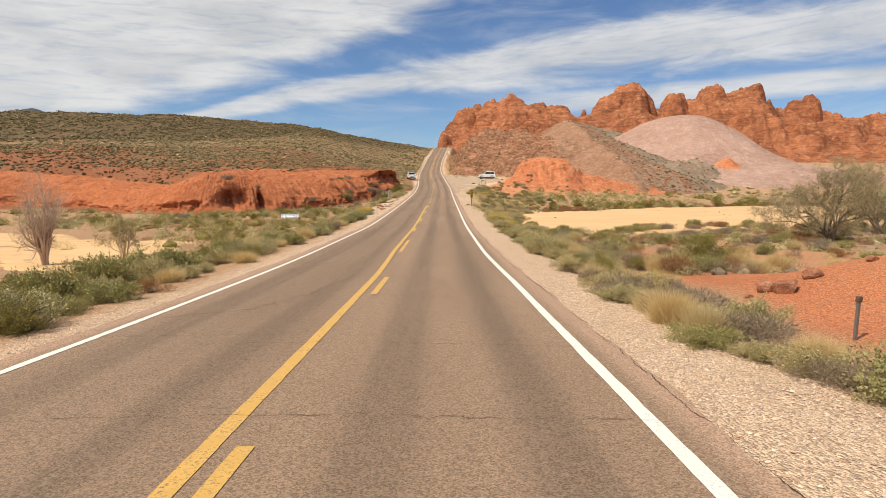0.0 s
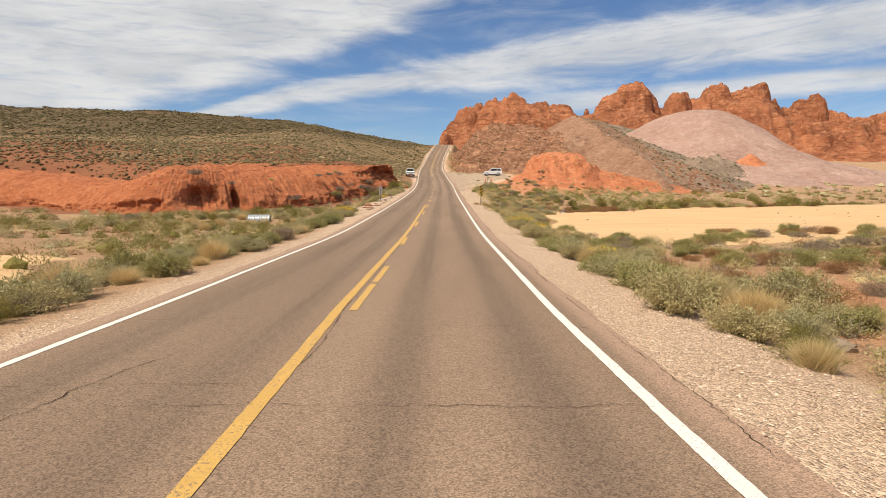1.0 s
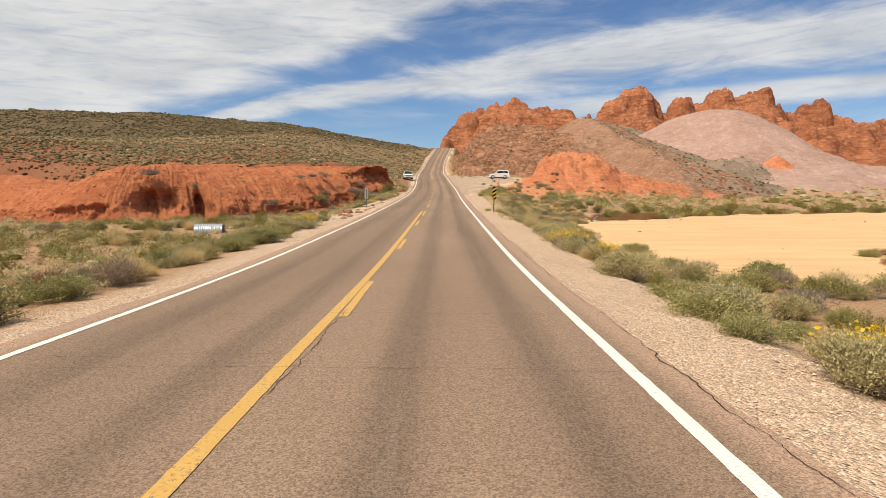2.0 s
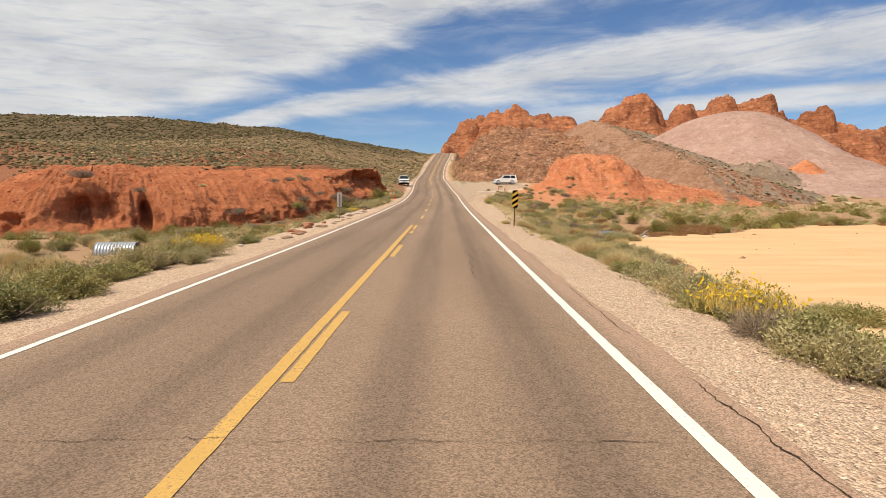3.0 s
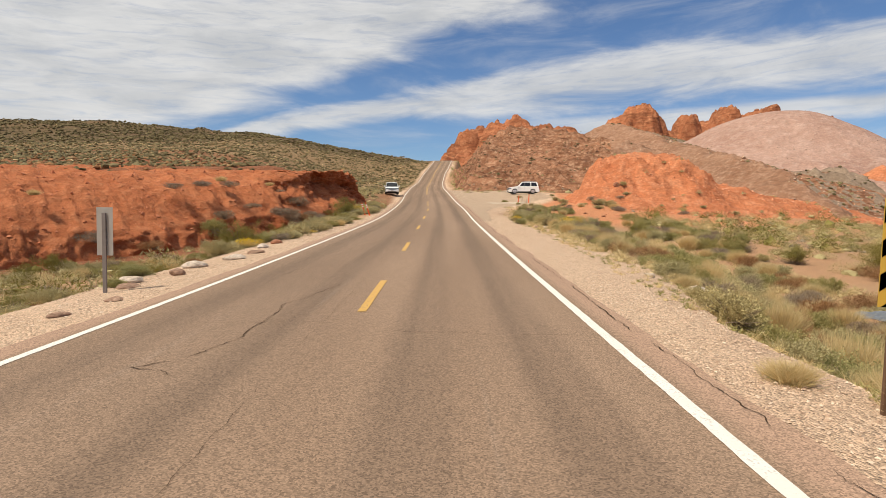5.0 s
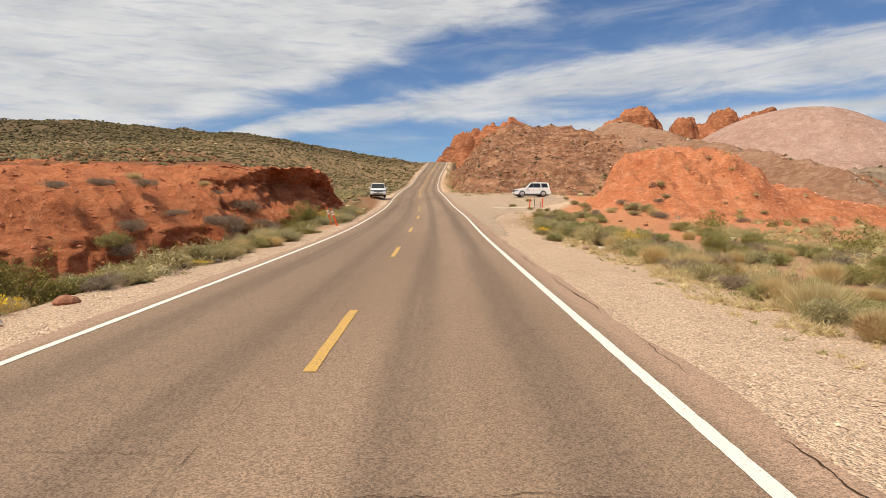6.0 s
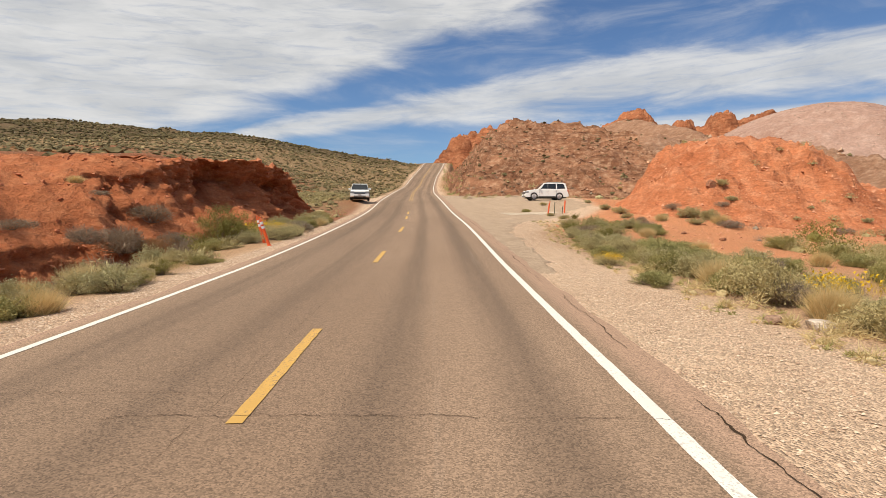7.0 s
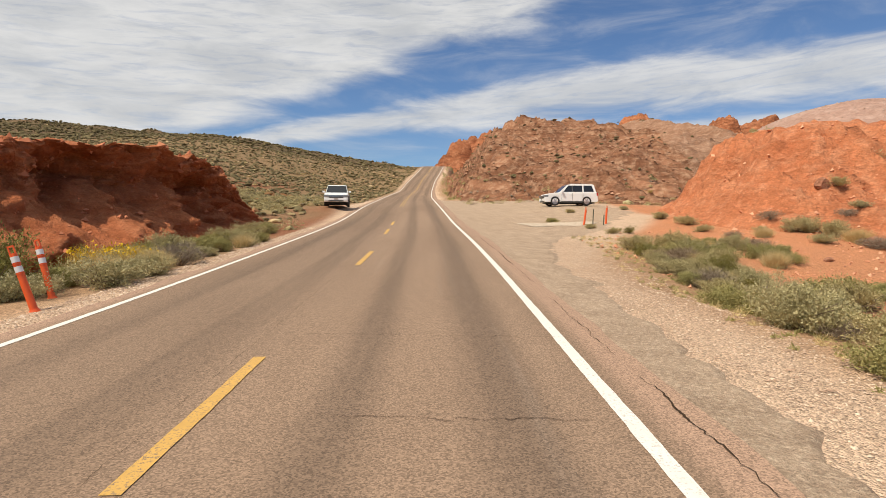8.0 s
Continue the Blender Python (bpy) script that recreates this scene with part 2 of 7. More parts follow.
MAT = {
    "soil": soil_material(),
    "sand": sand_material(),
    "asphalt": asphalt_material(),
    "white_line": paint_material("white_line_paint", (0.80, 0.75, 0.68), 0.5),
    "yellow_line": paint_material("yellow_line_paint", (0.60, 0.35, 0.085), 0.9),
    "crack": plain("tar_crack", (0.06, 0.04, 0.028), 1.0, gloss=0.0),
    "bluff": red_rock("red_clay_bluff", (0.38, 0.118, 0.049), (0.48, 0.166, 0.073), (0.56, 0.235, 0.115), 0.6, 0.30, 0.26, pebble=0.4),
    "mound": red_rock("orange_clay_mound", (0.46, 0.15, 0.066), (0.58, 0.22, 0.104), (0.66, 0.31, 0.172), 0.8, 0.35, 0.32, pebble=0.6),
    "brown": red_rock("brown_bedded_rock", (0.20, 0.085, 0.045), (0.38, 0.18, 0.10), (0.60, 0.38, 0.245), 0.9, 0.65, 0.45, tilt=0.35, pebble=0.3),
    "olive": red_rock("olive_grey_talus", (0.22, 0.155, 0.108), (0.29, 0.21, 0.15), (0.37, 0.28, 0.20), 0.8, 0.15, 0.25, pebble=0.5),
    "tan_talus": red_rock("tan_talus", (0.26, 0.132, 0.078), (0.36, 0.20, 0.126), (0.50, 0.325, 0.222), 0.9, 0.4, 0.4, tilt=0.3, pebble=0.5),
    "grey": red_rock("pinkish_grey_clay", (0.36, 0.215, 0.165), (0.45, 0.29, 0.23), (0.52, 0.365, 0.30), 1.8, 0.15, 0.55, pebble=0.5),
    "sandstone": red_rock("red_sandstone", (0.25, 0.086, 0.042), (0.50, 0.185, 0.086), (0.66, 0.31, 0.16), 9.0, 0.65, 5.0, tilt=0.15, pebble=0.3),
    "far": red_rock("far_mountain_rock", (0.075, 0.075, 0.08), (0.10, 0.097, 0.10), (0.14, 0.135, 0.135), 90.0, 0.3, 20.0),
}


# ---- shapes ----
def mesh_object(name, verts, faces, mat, smooth=False, parent=None):
    me = bpy.data.meshes.new(name)
    me.from_pydata(verts if isinstance(verts, list) else verts.tolist(), [], faces if isinstance(faces, list) else faces.tolist())
    for m in (mat if isinstance(mat, (list, tuple)) else [mat]):
        me.materials.append(m)
    if smooth:
        me.polygons.foreach_set("use_smooth", [True] * len(me.polygons))
    me.update()
    ob = new(name, me)
    ob.parent = parent
    return ob


def hash2(i, j, seed):
    h = (i.astype(np.int64) * 374761393 + j.astype(np.int64) * 668265263 + seed * 974634777) & 0x7FFFFFFF
    h = ((h ^ (h >> 13)) * 1274126177) & 0x7FFFFFFF
    return ((h ^ (h >> 16)) & 0xFFFF) / 65535.0


def vnoise(x, y, seed=0):
    i, j = np.floor(x), np.floor(y)
    f, g = x - i, y - j
    f, g = f * f * f * (f * (6 * f - 15) + 10), g * g * g * (g * (6 * g - 15) + 10)
    a, b, c, d = hash2(i, j, seed), hash2(i + 1, j, seed), hash2(i, j + 1, seed), hash2(i + 1, j + 1, seed)
    return (a + (b - a) * f) * (1 - g) + (c + (d - c) * f) * g - 0.5


def fbm(x, y, size, octaves=4, seed=0, rough=0.5):
    s, amp, total = 1.0 / size, 1.0, 0.0
    for o in range(octaves):
        total = total + amp * vnoise(x * s + 17.3 * o, y * s - 9.1 * o, seed + o)
        s, amp = s * 2.03, amp * rough
    return total


def ridged(x, y, size, octaves=4, seed=0, rough=0.5):
    s, amp, total = 1.0 / size, 1.0, 0.0
    for o in range(octaves):
        total = total + amp * (0.5 - 2 * np.abs(vnoise(x * s + 5.7 * o, y * s + 3.3 * o, seed + o)))
        s, amp = s * 2.07, amp * rough
    return total


def ease(v, lo, hi):
    u = np.clip((v - lo) / (hi - lo), 0, 1)
    return u * u * (3 - 2 * u)


# ---- the line of the road ----
def soft_interp(y, ys, vs, w):
    return sum(np.interp(y + o * w, ys, vs) for o in (-1, -0.5, 0, 0.5, 1)) / 5


def road_z(y):
    return soft_interp(y, [-60, 0, 6.4, 12.7, 19.1, 38.1, 44.5, 50.9, 57.3, 75.9, 88, 100, 106, 131, 137, 150, 181, 220, 248, 257, 285, 300, 420],
                       [1.9, 0, -.26, -.47, -.66, -.83, -.75, -.61, -.49, 0, .4, .84, 1.12, 2.6, 3.05, 4.2, 6.5, 9.7, 14.2, 16.0, 21.6, 22.6, 21], 4.0)


def road_mid(y):
    return soft_interp(y, [-60, 4, 20, 50, 107, 118, 128, 137, 150, 181, 220, 248, 262, 285, 420],
                       [-1.4, -1.47, -1.62, -1.69, -1.72, -1.85, -2.15, -2.42, -2.95, -3.9, -4.15, -3.4, -2.2, -0.8, 9], 6.0)


def lane_right(y):
    return road_mid(y) + np.interp(y, [0, 14, 22, 48, 60, 103, 120, 285], [3.19, 3.27, 3.19, 3.27, 3.30, 3.25, 3.30, 3.25])


def lane_left(y):
    return road_mid(y) - np.interp(y, [0, 20, 60, 285], [3.24, 3.33, 3.33, 3.25])


def bluff_front(x):
    """How far ahead the foot of the red bluff lies, across the left side."""
    return np.interp(x, [-200, -140, -106, -94, -84, -74, -66, -59, -53, -47, -41, -35, -29.5, -24, -18.5, -14.5, -10.6, -8.6, -7.5],
                     [78, 84, 92, 96, 99, 102, 102, 99, 94, 89, 86.5, 86.5, 92, 98, 104, 110, 117, 125, 133])


def scrub_line(x):
    """Where the tan lower slope ends and the dark scrub of the mesa begins."""
    return np.interp(x, [-330, -95, -8], [196, 213, 284])


def ground_z(x, y):
    """The desert floor under everything."""
    z0 = road_z(y)
    dr, dl = x - lane_right(y) - 0.55, lane_left(y) - 0.5 - x
    # right of the road: a low wash with a sand flat, then a rise towards the hills
    ye = y - 0.5 * np.clip(x - 15, 0, 60)
    tr = np.interp(ye, [-60, 0, 15, 30, 88, 96, 110, 125, 150, 180, 250, 320, 700, 3000], [1.5, -.45, -.95, -1.5, -1.5, -0.8, 0.4, 2.1, 4.3, 6.4, 12, 16, 26, 60])
    apron = ease(y, 108, 124) * (1 - ease(y, 160, 175))
    shelf = ease(y, 72, 84) * (1 - ease(y, 104, 114))
    wr = ease(dr, 1.2 + 3 * apron + 2.4 * shelf, 4.2 + 8 * apron + 5 * shelf)
    right = (z0 - 0.07 - 0.05 * np.clip(dr, 0, 3)) * (1 - wr) + tr * wr
    right = right + 1.6 * np.exp(-((x - 13.5) / 5.4) ** 2 - ((y - 12.3) / 3.2) ** 2) * ease(dr, 1.5, 4.5)
    # left: wash, red plain and the long scrub slope up to the mesa
    low = np.interp(y, [-60, 0, 20, 30, 82, 95, 110, 122, 135, 150], [.5, -.8, -1.6, -1.95, -2.1, -2.1, -0.6, 1.2, 2.8, 4.0])
    high = np.interp(y, [80, 105, 137, 145, 181, 223, 266, 323, 350, 420, 900, 3000], [3.4, 4.4, 7.2, 8.8, 14, 21, 31.5, 41.5, 44.5, 46, 50, 60])
    tl = low + (high - low) * np.maximum(ease(y - bluff_front(x), 12, 22), ease(y, 136, 154))
    tl = tl + 3.0 * ease(-x, 60, 95) * ease(y - bluff_front(x), 18, 40) * (1 - ease(y, 150, 185))
    tl = tl - 5.0 * ease(x, -160, -85) * ease(y, 200, 300)
    tl = tl + np.clip(-x - 110, 0, 200) * 0.012 * ease(y, 200, 330)
    span = np.interp(y, [0, 95, 118, 135, 150, 270, 323, 420], [6, 6, 6, 18, 46, 60, 90, 130])
    wl = ease(dl, 1.6, 1.6 + span)
    left = (z0 - 0.07 - 0.05 * np.clip(dl, 0, 3)) * (1 - wl) + tl * wl
    left = left + 0.32 * np.exp(-((x + 8.4) / 3.0) ** 2 - ((y - 147) / 6) ** 2) * ease(dl, 0.4, 1.6)
    z = np.where(dr > 0, right, np.where(dl > 0, left, z0 - 0.07))
    off = np.maximum(dr, dl)
    rough = ease(off, 0.8, 6)
    flat = np.exp(-((z + 1.5) / 0.5) ** 2) * ease(x, 8, 12)
    far = ease(np.hypot(x, y), 120, 500)
    z = z + rough * (0.35 + 2.2 * far) * fbm(x, y, 9 + 30 * 0, 4, 3) * (1 - 0.85 * flat)
    z = z + rough * far * 3 * fbm(x, y, 60, 4, 8)
    z = z + ease(off, 0.3, 1.5) * 0.05 * fbm(x, y, 0.9, 3, 5)
    return z


# ---- ground ----
def axis(pieces):
    out = [pieces[0][0]]
    for a, b, step in pieces:
        n = max(1, round((b - a) / step))
        out += [a + (b - a) * (i + 1) / n for i in range(n)]
    return np.array(out)


def grid_faces(nx, ny):
    i = np.arange(ny - 1)[:, None] * nx + np.arange(nx - 1)[None]
    return np.stack([i, i + 1, i + 1 + nx, i + nx], -1).reshape(-1, 4)


def colour_layer(ob, name, colours):
    a = ob.data.color_attributes.new(name, "FLOAT_COLOR", "POINT")
    c = np.ones((len(colours), 4), np.float32)
    c[:, :3] = colours
    a.data.foreach_set("color", c.ravel())


SOIL = {"gravel": (0.64, 0.46, 0.325), "red": (0.52, 0.185, 0.088), "plain": (0.27, 0.098, 0.05), "tan": (0.46, 0.285, 0.165), "olive": (0.115, 0.083, 0.046), "slope": (0.27, 0.182, 0.098), "orange": (0.60, 0.26, 0.13)}


def build_ground():
    xs = axis([(-3200, -900, 230), (-900, -300, 40), (-300, -120, 6), (-120, -45, 2.0), (-45, -14, 0.8), (-14, 14, 0.4), (14, 45, 0.9), (45, 130, 2.5), (130, 400, 12), (400, 1200, 60), (1200, 3200, 250)])
    ys = axis([(-400, -40, 40), (-40, -5, 3), (-5, 130, 0.6), (130, 200, 1.1), (200, 400, 2.6), (400, 900, 25), (900, 4500, 180)])
    X, Y = np.meshgrid(xs, ys)
    Z = ground_z(X, Y)
    ob = mesh_object("ground", np.stack([X, Y, Z], -1).reshape(-1, 3), grid_faces(len(xs), len(ys)), MAT["soil"], smooth=True)
    x, y = X.ravel(), Y.ravel()
    dr, dl = x - lane_right(y), lane_left(y) - x
    off = np.maximum(dr, dl)
    c = {k: np.array(v) for k, v in SOIL.items()}

    def blend(col, w, to):
        return col * (1 - w[:, None]) + c[to] * w[:, None]

    col = np.tile(c["tan"], (len(x), 1))
    n = fbm(x, y, 14, 4, 21)
    left, right = (x < 0) * 1.0, (x > 0) * 1.0
    col = blend(col, left * ease(y + 40 * n, 120, 170), "slope")
    col = blend(col, left * ease(y - bluff_front(x) + 10 * n, -9, -3) * (1 - ease(y + 60 * n - 0.25 * np.clip(-x - 50, 0, 200), 140, 185)) * 0.92, "plain")
    col = blend(col, left * ease(y - scrub_line(x) + 30 * n, -8, 10) * 0.95, "olive")
    col = blend(col, right * ease(y + 12 * n, 106, 116) * (1 - ease(y, 150, 170)) * ease(x, 8, 11) * (1 - ease(x, 26, 44)), "orange")
    col = blend(col, right * (1 - ease(y + 6 * n, 16, 20)) * ease(y + 3 * n, 7.5, 9.5) * ease(x + 2 * n, 5.6, 7.2), "red")
    col = blend(col, right * ease(n, 0.05, 0.3) * (y < 100) * (x < 60) * ease(dr, 3, 5) * (0.5 - 0.35 * ease(y, 60, 75)), "orange")
    shoulder = np.interp(y, [0, 40, 60, 80, 100, 130, 158, 175], [1.1, 1.4, 3.6, 3.4, 1.4, 1.3, 2.2, 0.9])
    col = blend(col, (dl > 0) * (1 - ease(dl + 1.2 * n, shoulder - 0.7, shoulder + 0.6)) * (y < 330), "gravel")
    wide = np.interp(y, [0, 58, 64, 80, 100, 112, 120, 126, 135, 155, 170], [2.8, 3.2, 5.2, 5.0, 3.6, 3.4, 4.4, 6.5, 13, 17, 1.2])
    col = blend(col, (dr > 0) * (1 - ease(dr + 1.2 * n, wide - 0.6, wide + 0.8)) * (y < 330), "gravel")
    colour_layer(ob, "beds", col)
    return tagged(ob, "desert floor of red and tan soil with gravelly road shoulders", "ground", kind="structure")


ground = build_ground()


# sand of the wash, a thin sheet over the floor
def build_sand(name, x0, x1, y0, y1, level, shape, label):
    xs, ys = np.arange(x0, x1, 0.5), np.arange(y0, y1, 0.5)
    X, Y = np.meshgrid(xs, ys)
    w = shape(X, Y)
    base = ground_z(X, Y)
    top = np.maximum(base, level + 0.12 * fbm(X, Y, 12, 3, 4)) + 0.06
    Z = base - 0.3 + (top - base + 0.3) * ease(w, 0.15, 0.6)
    nx = len(xs)
    f = grid_faces(nx, len(ys))
    f = f[(w.ravel()[f] > 0.05).any(1)]
    ob = mesh_object(name, np.stack([X, Y, Z], -1).reshape(-1, 3), f, MAT["sand"], smooth=True)
    return tagged(ob, label, "sand", kind="structure")


def sand_flat_shape(x, y):
    n = fbm(x, y, 7, 4, 31)
    near = ease(x - np.interp(y, [36, 46, 56, 64, 76, 90], [6.6, 6.0, 6.6, 8.6, 11.5, 14.5]) + 2.5 * n, -0.5, 1.5)
    front = ease(y - (42 + 0.25 * (x - 12)) + 5 * n, -1, 2)
    back = ease(np.interp(x, [13, 17, 28, 39, 55, 71, 100], [77, 80, 89, 97.5, 106, 113, 123]) - y + 4 * n, -1, 2)
    return near * front * back * (1 - ease(x, 95, 105))


def sand_left_shape(x, y):
    n = fbm(x, y, 6, 4, 37)
    d = np.abs(y - (27 + 0.55 * (-x - 20)) - 4.5 + 10 * n)
    return ease(5.6 - d, -0.5, 1) * ease(-x + 4 * n, 13, 16)


build_sand("sand_flat", 6, 108, 34, 160, -1.46, sand_flat_shape, "pale ochre sand flat in the dry wash")
build_sand("wash_bed", -75, -12, 15, 80, -1.92, sand_left_shape, "pale sand bed of the dry wash")


# ---- road ----
def road_strip(name, y0, y1, step, left, right, lift, mat, parent=None, cols=2, skirt=0.0, edge=0.0, grain=1.7):
    """A ribbon of the road between two lines across it, lifted over the road's bed, with its own lane coordinates."""
    ys = np.linspace(y0, y1, max(2, int(round((y1 - y0) / step)) + 1))
    a, b = left(ys), right(ys)
    if edge:
        a = a + edge * fbm(ys, ys * 0 + 3, grain, 4, 51)
        b = b + edge * fbm(ys, ys * 0 + 9, grain, 4, 52)
    rows, mids = [], road_mid(ys)
    for i in range(cols):
        u = i / (cols - 1)
        x = a + (b - a) * u
        crown = -0.012 * np.abs(x - mids)
        rows.append(np.stack([x, ys, road_z(ys) + lift + crown], -1))
    if skirt:
        lo = rows[0].copy(); lo[:, 2] -= skirt; lo[:, 0] -= 0.03
        hi = rows[-1].copy(); hi[:, 2] -= skirt; hi[:, 0] += 0.03
        rows = [lo] + rows + [hi]
    V = np.stack(rows, 1).reshape(-1, 3)
    n = len(rows)
    ob = mesh_object(name, V, grid_faces(n, len(ys)), mat, parent=parent)
    uv = ob.data.uv_layers.new(name="lane")
    idx = np.empty(len(ob.data.loops), np.int32)
    ob.data.loops.foreach_get("vertex_index", idx)
    P = V[idx]
    uv.data.foreach_set("uv", np.stack([P[:, 0] - road_mid(P[:, 1]), P[:, 1]], -1).astype(np.float32).ravel())
    return ob


road = road_strip("road", -45, 420, 0.35, lambda y: lane_left(y) - 0.42, lambda y: lane_right(y) + np.interp(y, [0, 60, 100, 112, 128], [0.50, 0.58, 0.62, 0.7, 0.62]), 0.02, MAT["asphalt"], cols=17, skirt=0.16, edge=0.16)
tagged(road, "worn pinkish grey two-lane asphalt road with dark wheel tracks", "road", kind="structure")


def painted(name, y0, y1, centre, width, mat, step=0.12):
    return road_strip(name, y0, y1, step, lambda y: centre(y) - width / 2, lambda y: centre(y) + width / 2, 0.026, mat, road, edge=0.010, grain=0.16)


painted("edge_line", -20, 420, lane_right, 0.14, MAT["white_line"])
painted("edge_line", -20, 420, lane_left, 0.12, MAT["white_line"])


def yellow_solid(y):
    return np.interp(y, [-60, 3, 15, 22, 40, 60, 66], [-1.70, -1.68, -1.70, -1.86, -1.88, -1.88, -1.86]) - 0.01


def yellow_dash(y):
    return np.interp(y, [-60, 3, 14, 22, 27, 36, 60, 75, 95, 104, 117, 133, 150, 181, 220, 248, 285], [-1.5, -1.43, -1.40, -1.62, -1.62, -1.74, -1.65, -1.67, -1.80, -1.86, -1.89, -2.4, -3.0, -3.95, -4.2, -3.45, -0.85])


painted("centre_line", -45, 66.2, yellow_solid, 0.15, MAT["yellow_line"])
for a, b in ((-18, -15), (-8, -5), (0.9, 4.0), (11.5, 14.3), (21.6, 24.3), (24.6, 27.2), (33.4, 36.8), (43.2, 46.3), (53.2, 56.4), (61.1, 62.6), (63.3, 66.1), (72.0, 75.2), (81.5, 84.6), (92.4, 95.6), (103.2, 106.05), (113.8, 117.0), (124.0, 127.0), (130.0, 133.0)):
    painted("centre_dash", a, b, yellow_dash, 0.13, MAT["yellow_line"])
painted("centre_line", 150, 420, lambda y: yellow_dash(y) - 0.1, 0.06, MAT["yellow_line"])
painted("centre_line", 150, 420, lambda y: yellow_dash(y) + 0.14, 0.06, MAT["yellow_line"])


# ---- hills ----
def hill(name, x0, x1, y0, y1, step, height, mat, label, category="hill", colours=None, keep=-1.5):
    xs, ys = np.arange(x0, x1 + step, step), np.arange(y0, y1 + step, step)
    X, Y = np.meshgrid(xs, ys)
    Z, G = height(X, Y), ground_z(X, Y)
    f = grid_faces(len(xs), len(ys))
    f = f[((Z - G).ravel()[f] > keep).any(1)]
    used = np.unique(f)
    remap = np.zeros(X.size, np.int64)
    remap[used] = np.arange(len(used))
    V = np.stack([X, Y, Z], -1).reshape(-1, 3)[used]
    ob = mesh_object(name, V, remap[f], mat, smooth=True)
    return tagged(ob, label, category, kind="structure")


def red_mound_z(x, y):
    wx = x + 1.0 * fbm(x, y, 5, 4, 61, 0.6) - 0.36 * np.clip(y - 132, 0, 9) * (1 - ease(x, 20, 25))
    h = np.interp(wx, [10, 12.3, 15, 17.5, 20, 23.5, 27, 28.5, 30.3, 34, 40, 48, 60], [0, 0.4, 2.1, 4.9, 6.2, 6.5, 6.3, 5.0, 3.7, 2.7, 1.9, 1.2, 0])
    ry = (y + 1.6 * fbm(x, y, 6, 4, 65, 0.6) - 136) / np.where(y < 136, 9.0, 12)
    h = h / (1 + np.abs(ry) ** 4.5)
    rill = ridged(x, y, 4.6, 5, 62, 0.62)
    ledge = ridged(x * 0.25 + y * 0.15, h * 1.3 + 0.05 * x, 0.9, 4, 66, 0.6)
    apron = np.interp(y - 0.5 * np.clip(x - 30, 0, 60), [105, 116, 122, 128, 150], [-1.5, -0.4, 0.5, 1.5, 3.0])
    edge = ease(h, 0.3, 1.6) * (0.35 + 0.65 * ease(h, 1.8, 4.0)) * (1 - 0.6 * ease(h, 5.4, 6.3))
    return apron + h - 0.30 - 0.5 * ease(17 - x, 0, 8) - 0.5 * ease(x, 52, 62) + (1.35 * rill + 0.8 * ledge) * edge + 0.35 * fbm(x, y, 4.5, 5, 63, 0.55) + 0.30 * ridged(x, y, 1.0, 3, 64, 0.6) * edge


def spur_line(y):
    """Where the crest of the tan spur runs."""
    return np.interp(y, [130, 260, 300], [44, 55, 57])


def brown_hill_z(x, y):
    front = 5.0 + 0.40 * (y - 167 + 6 * fbm(x, y, 22, 3, 71))
    cut = road_z(y) + 0.3 + (x - lane_right(y) - 4.0) * np.interp(y, [165, 200, 260], [0.95, 1.4, 1.3])
    top = np.interp(x, [0, 11, 15, 20, 25, 30, 35, 44, 60], [15, 19.0, 21.0, 21.8, 22.4, 21.2, 18.0, 15, 9]) - 0.05 * np.clip(y - 226, 0, 200)
    h = np.minimum(np.minimum(front, cut), top)
    k = x - spur_line(y)
    spur = 31.6 - np.where(y < 260, 0.213 * (260 - y), 0.30 * (y - 260)) - np.where(k < 0, 0.50 * -k, 0.245 * k) - 0.20 * np.clip(140 - y, 0, 60) + 1.1 * fbm(x, y, 14, 4, 77)
    bench = ease(spur - h, -2.0, 2.0)
    h = np.maximum(h, spur)
    # thin tilted beds stand out as ledges on the brown rock
    bed = (h + 0.34 * x + 0.10 * y + 7 * fbm(x, y, 20, 4, 72)) / 2.1
    saw = bed - np.floor(bed)
    ledge = np.where(saw < 0.8, saw / 0.8, (1 - saw) / 0.2) * (0.4 + 1.2 * np.clip(fbm(x, y, 9, 3, 74) + 0.4, 0, 1))
    brown = 1 - bench
    k2 = ease(k, 4, 14)
    h = h - 0.75 * np.clip(x - np.interp(y, [150, 170, 230], [84, 80, 86]), 0, 60)
    lump = ridged(x, y, 8, 5, 73, 0.55)
    broken = ridged(x, y, 2.4, 4, 76, 0.65)
    return h + brown * (2.1 * (ledge - 0.5) + 0.55 * lump + 0.28 * broken) + (1 - brown) * (0.45 * lump + 0.35 * (1 - k2) * broken) + 0.7 * fbm(x, y, 20, 3, 75)


def grey_mound_z(x, y):
    ex = x - 90.4 + 0.09 * (y - 223.4)
    rx = ex / np.where(ex < 0, 28.9, 24.0)
    ry = (y - 223.4) / np.where(y < 223.4, 29.6, 43.0)
    r = np.hypot(rx, ry)
    gully = ridged(x + 0.3 * y, y * 0.35, 11, 4, 81, 0.5)
    f = 1 / (1 + r ** 2.67)
    return (ground_z(x, y) - 2.8) * (1 - f) + 29.0 * f + 1.3 * gully * ease(r, 0.3, 0.9) + 0.7 * fbm(x, y, 22, 4, 82) * ease(f, 0.03, 0.2)


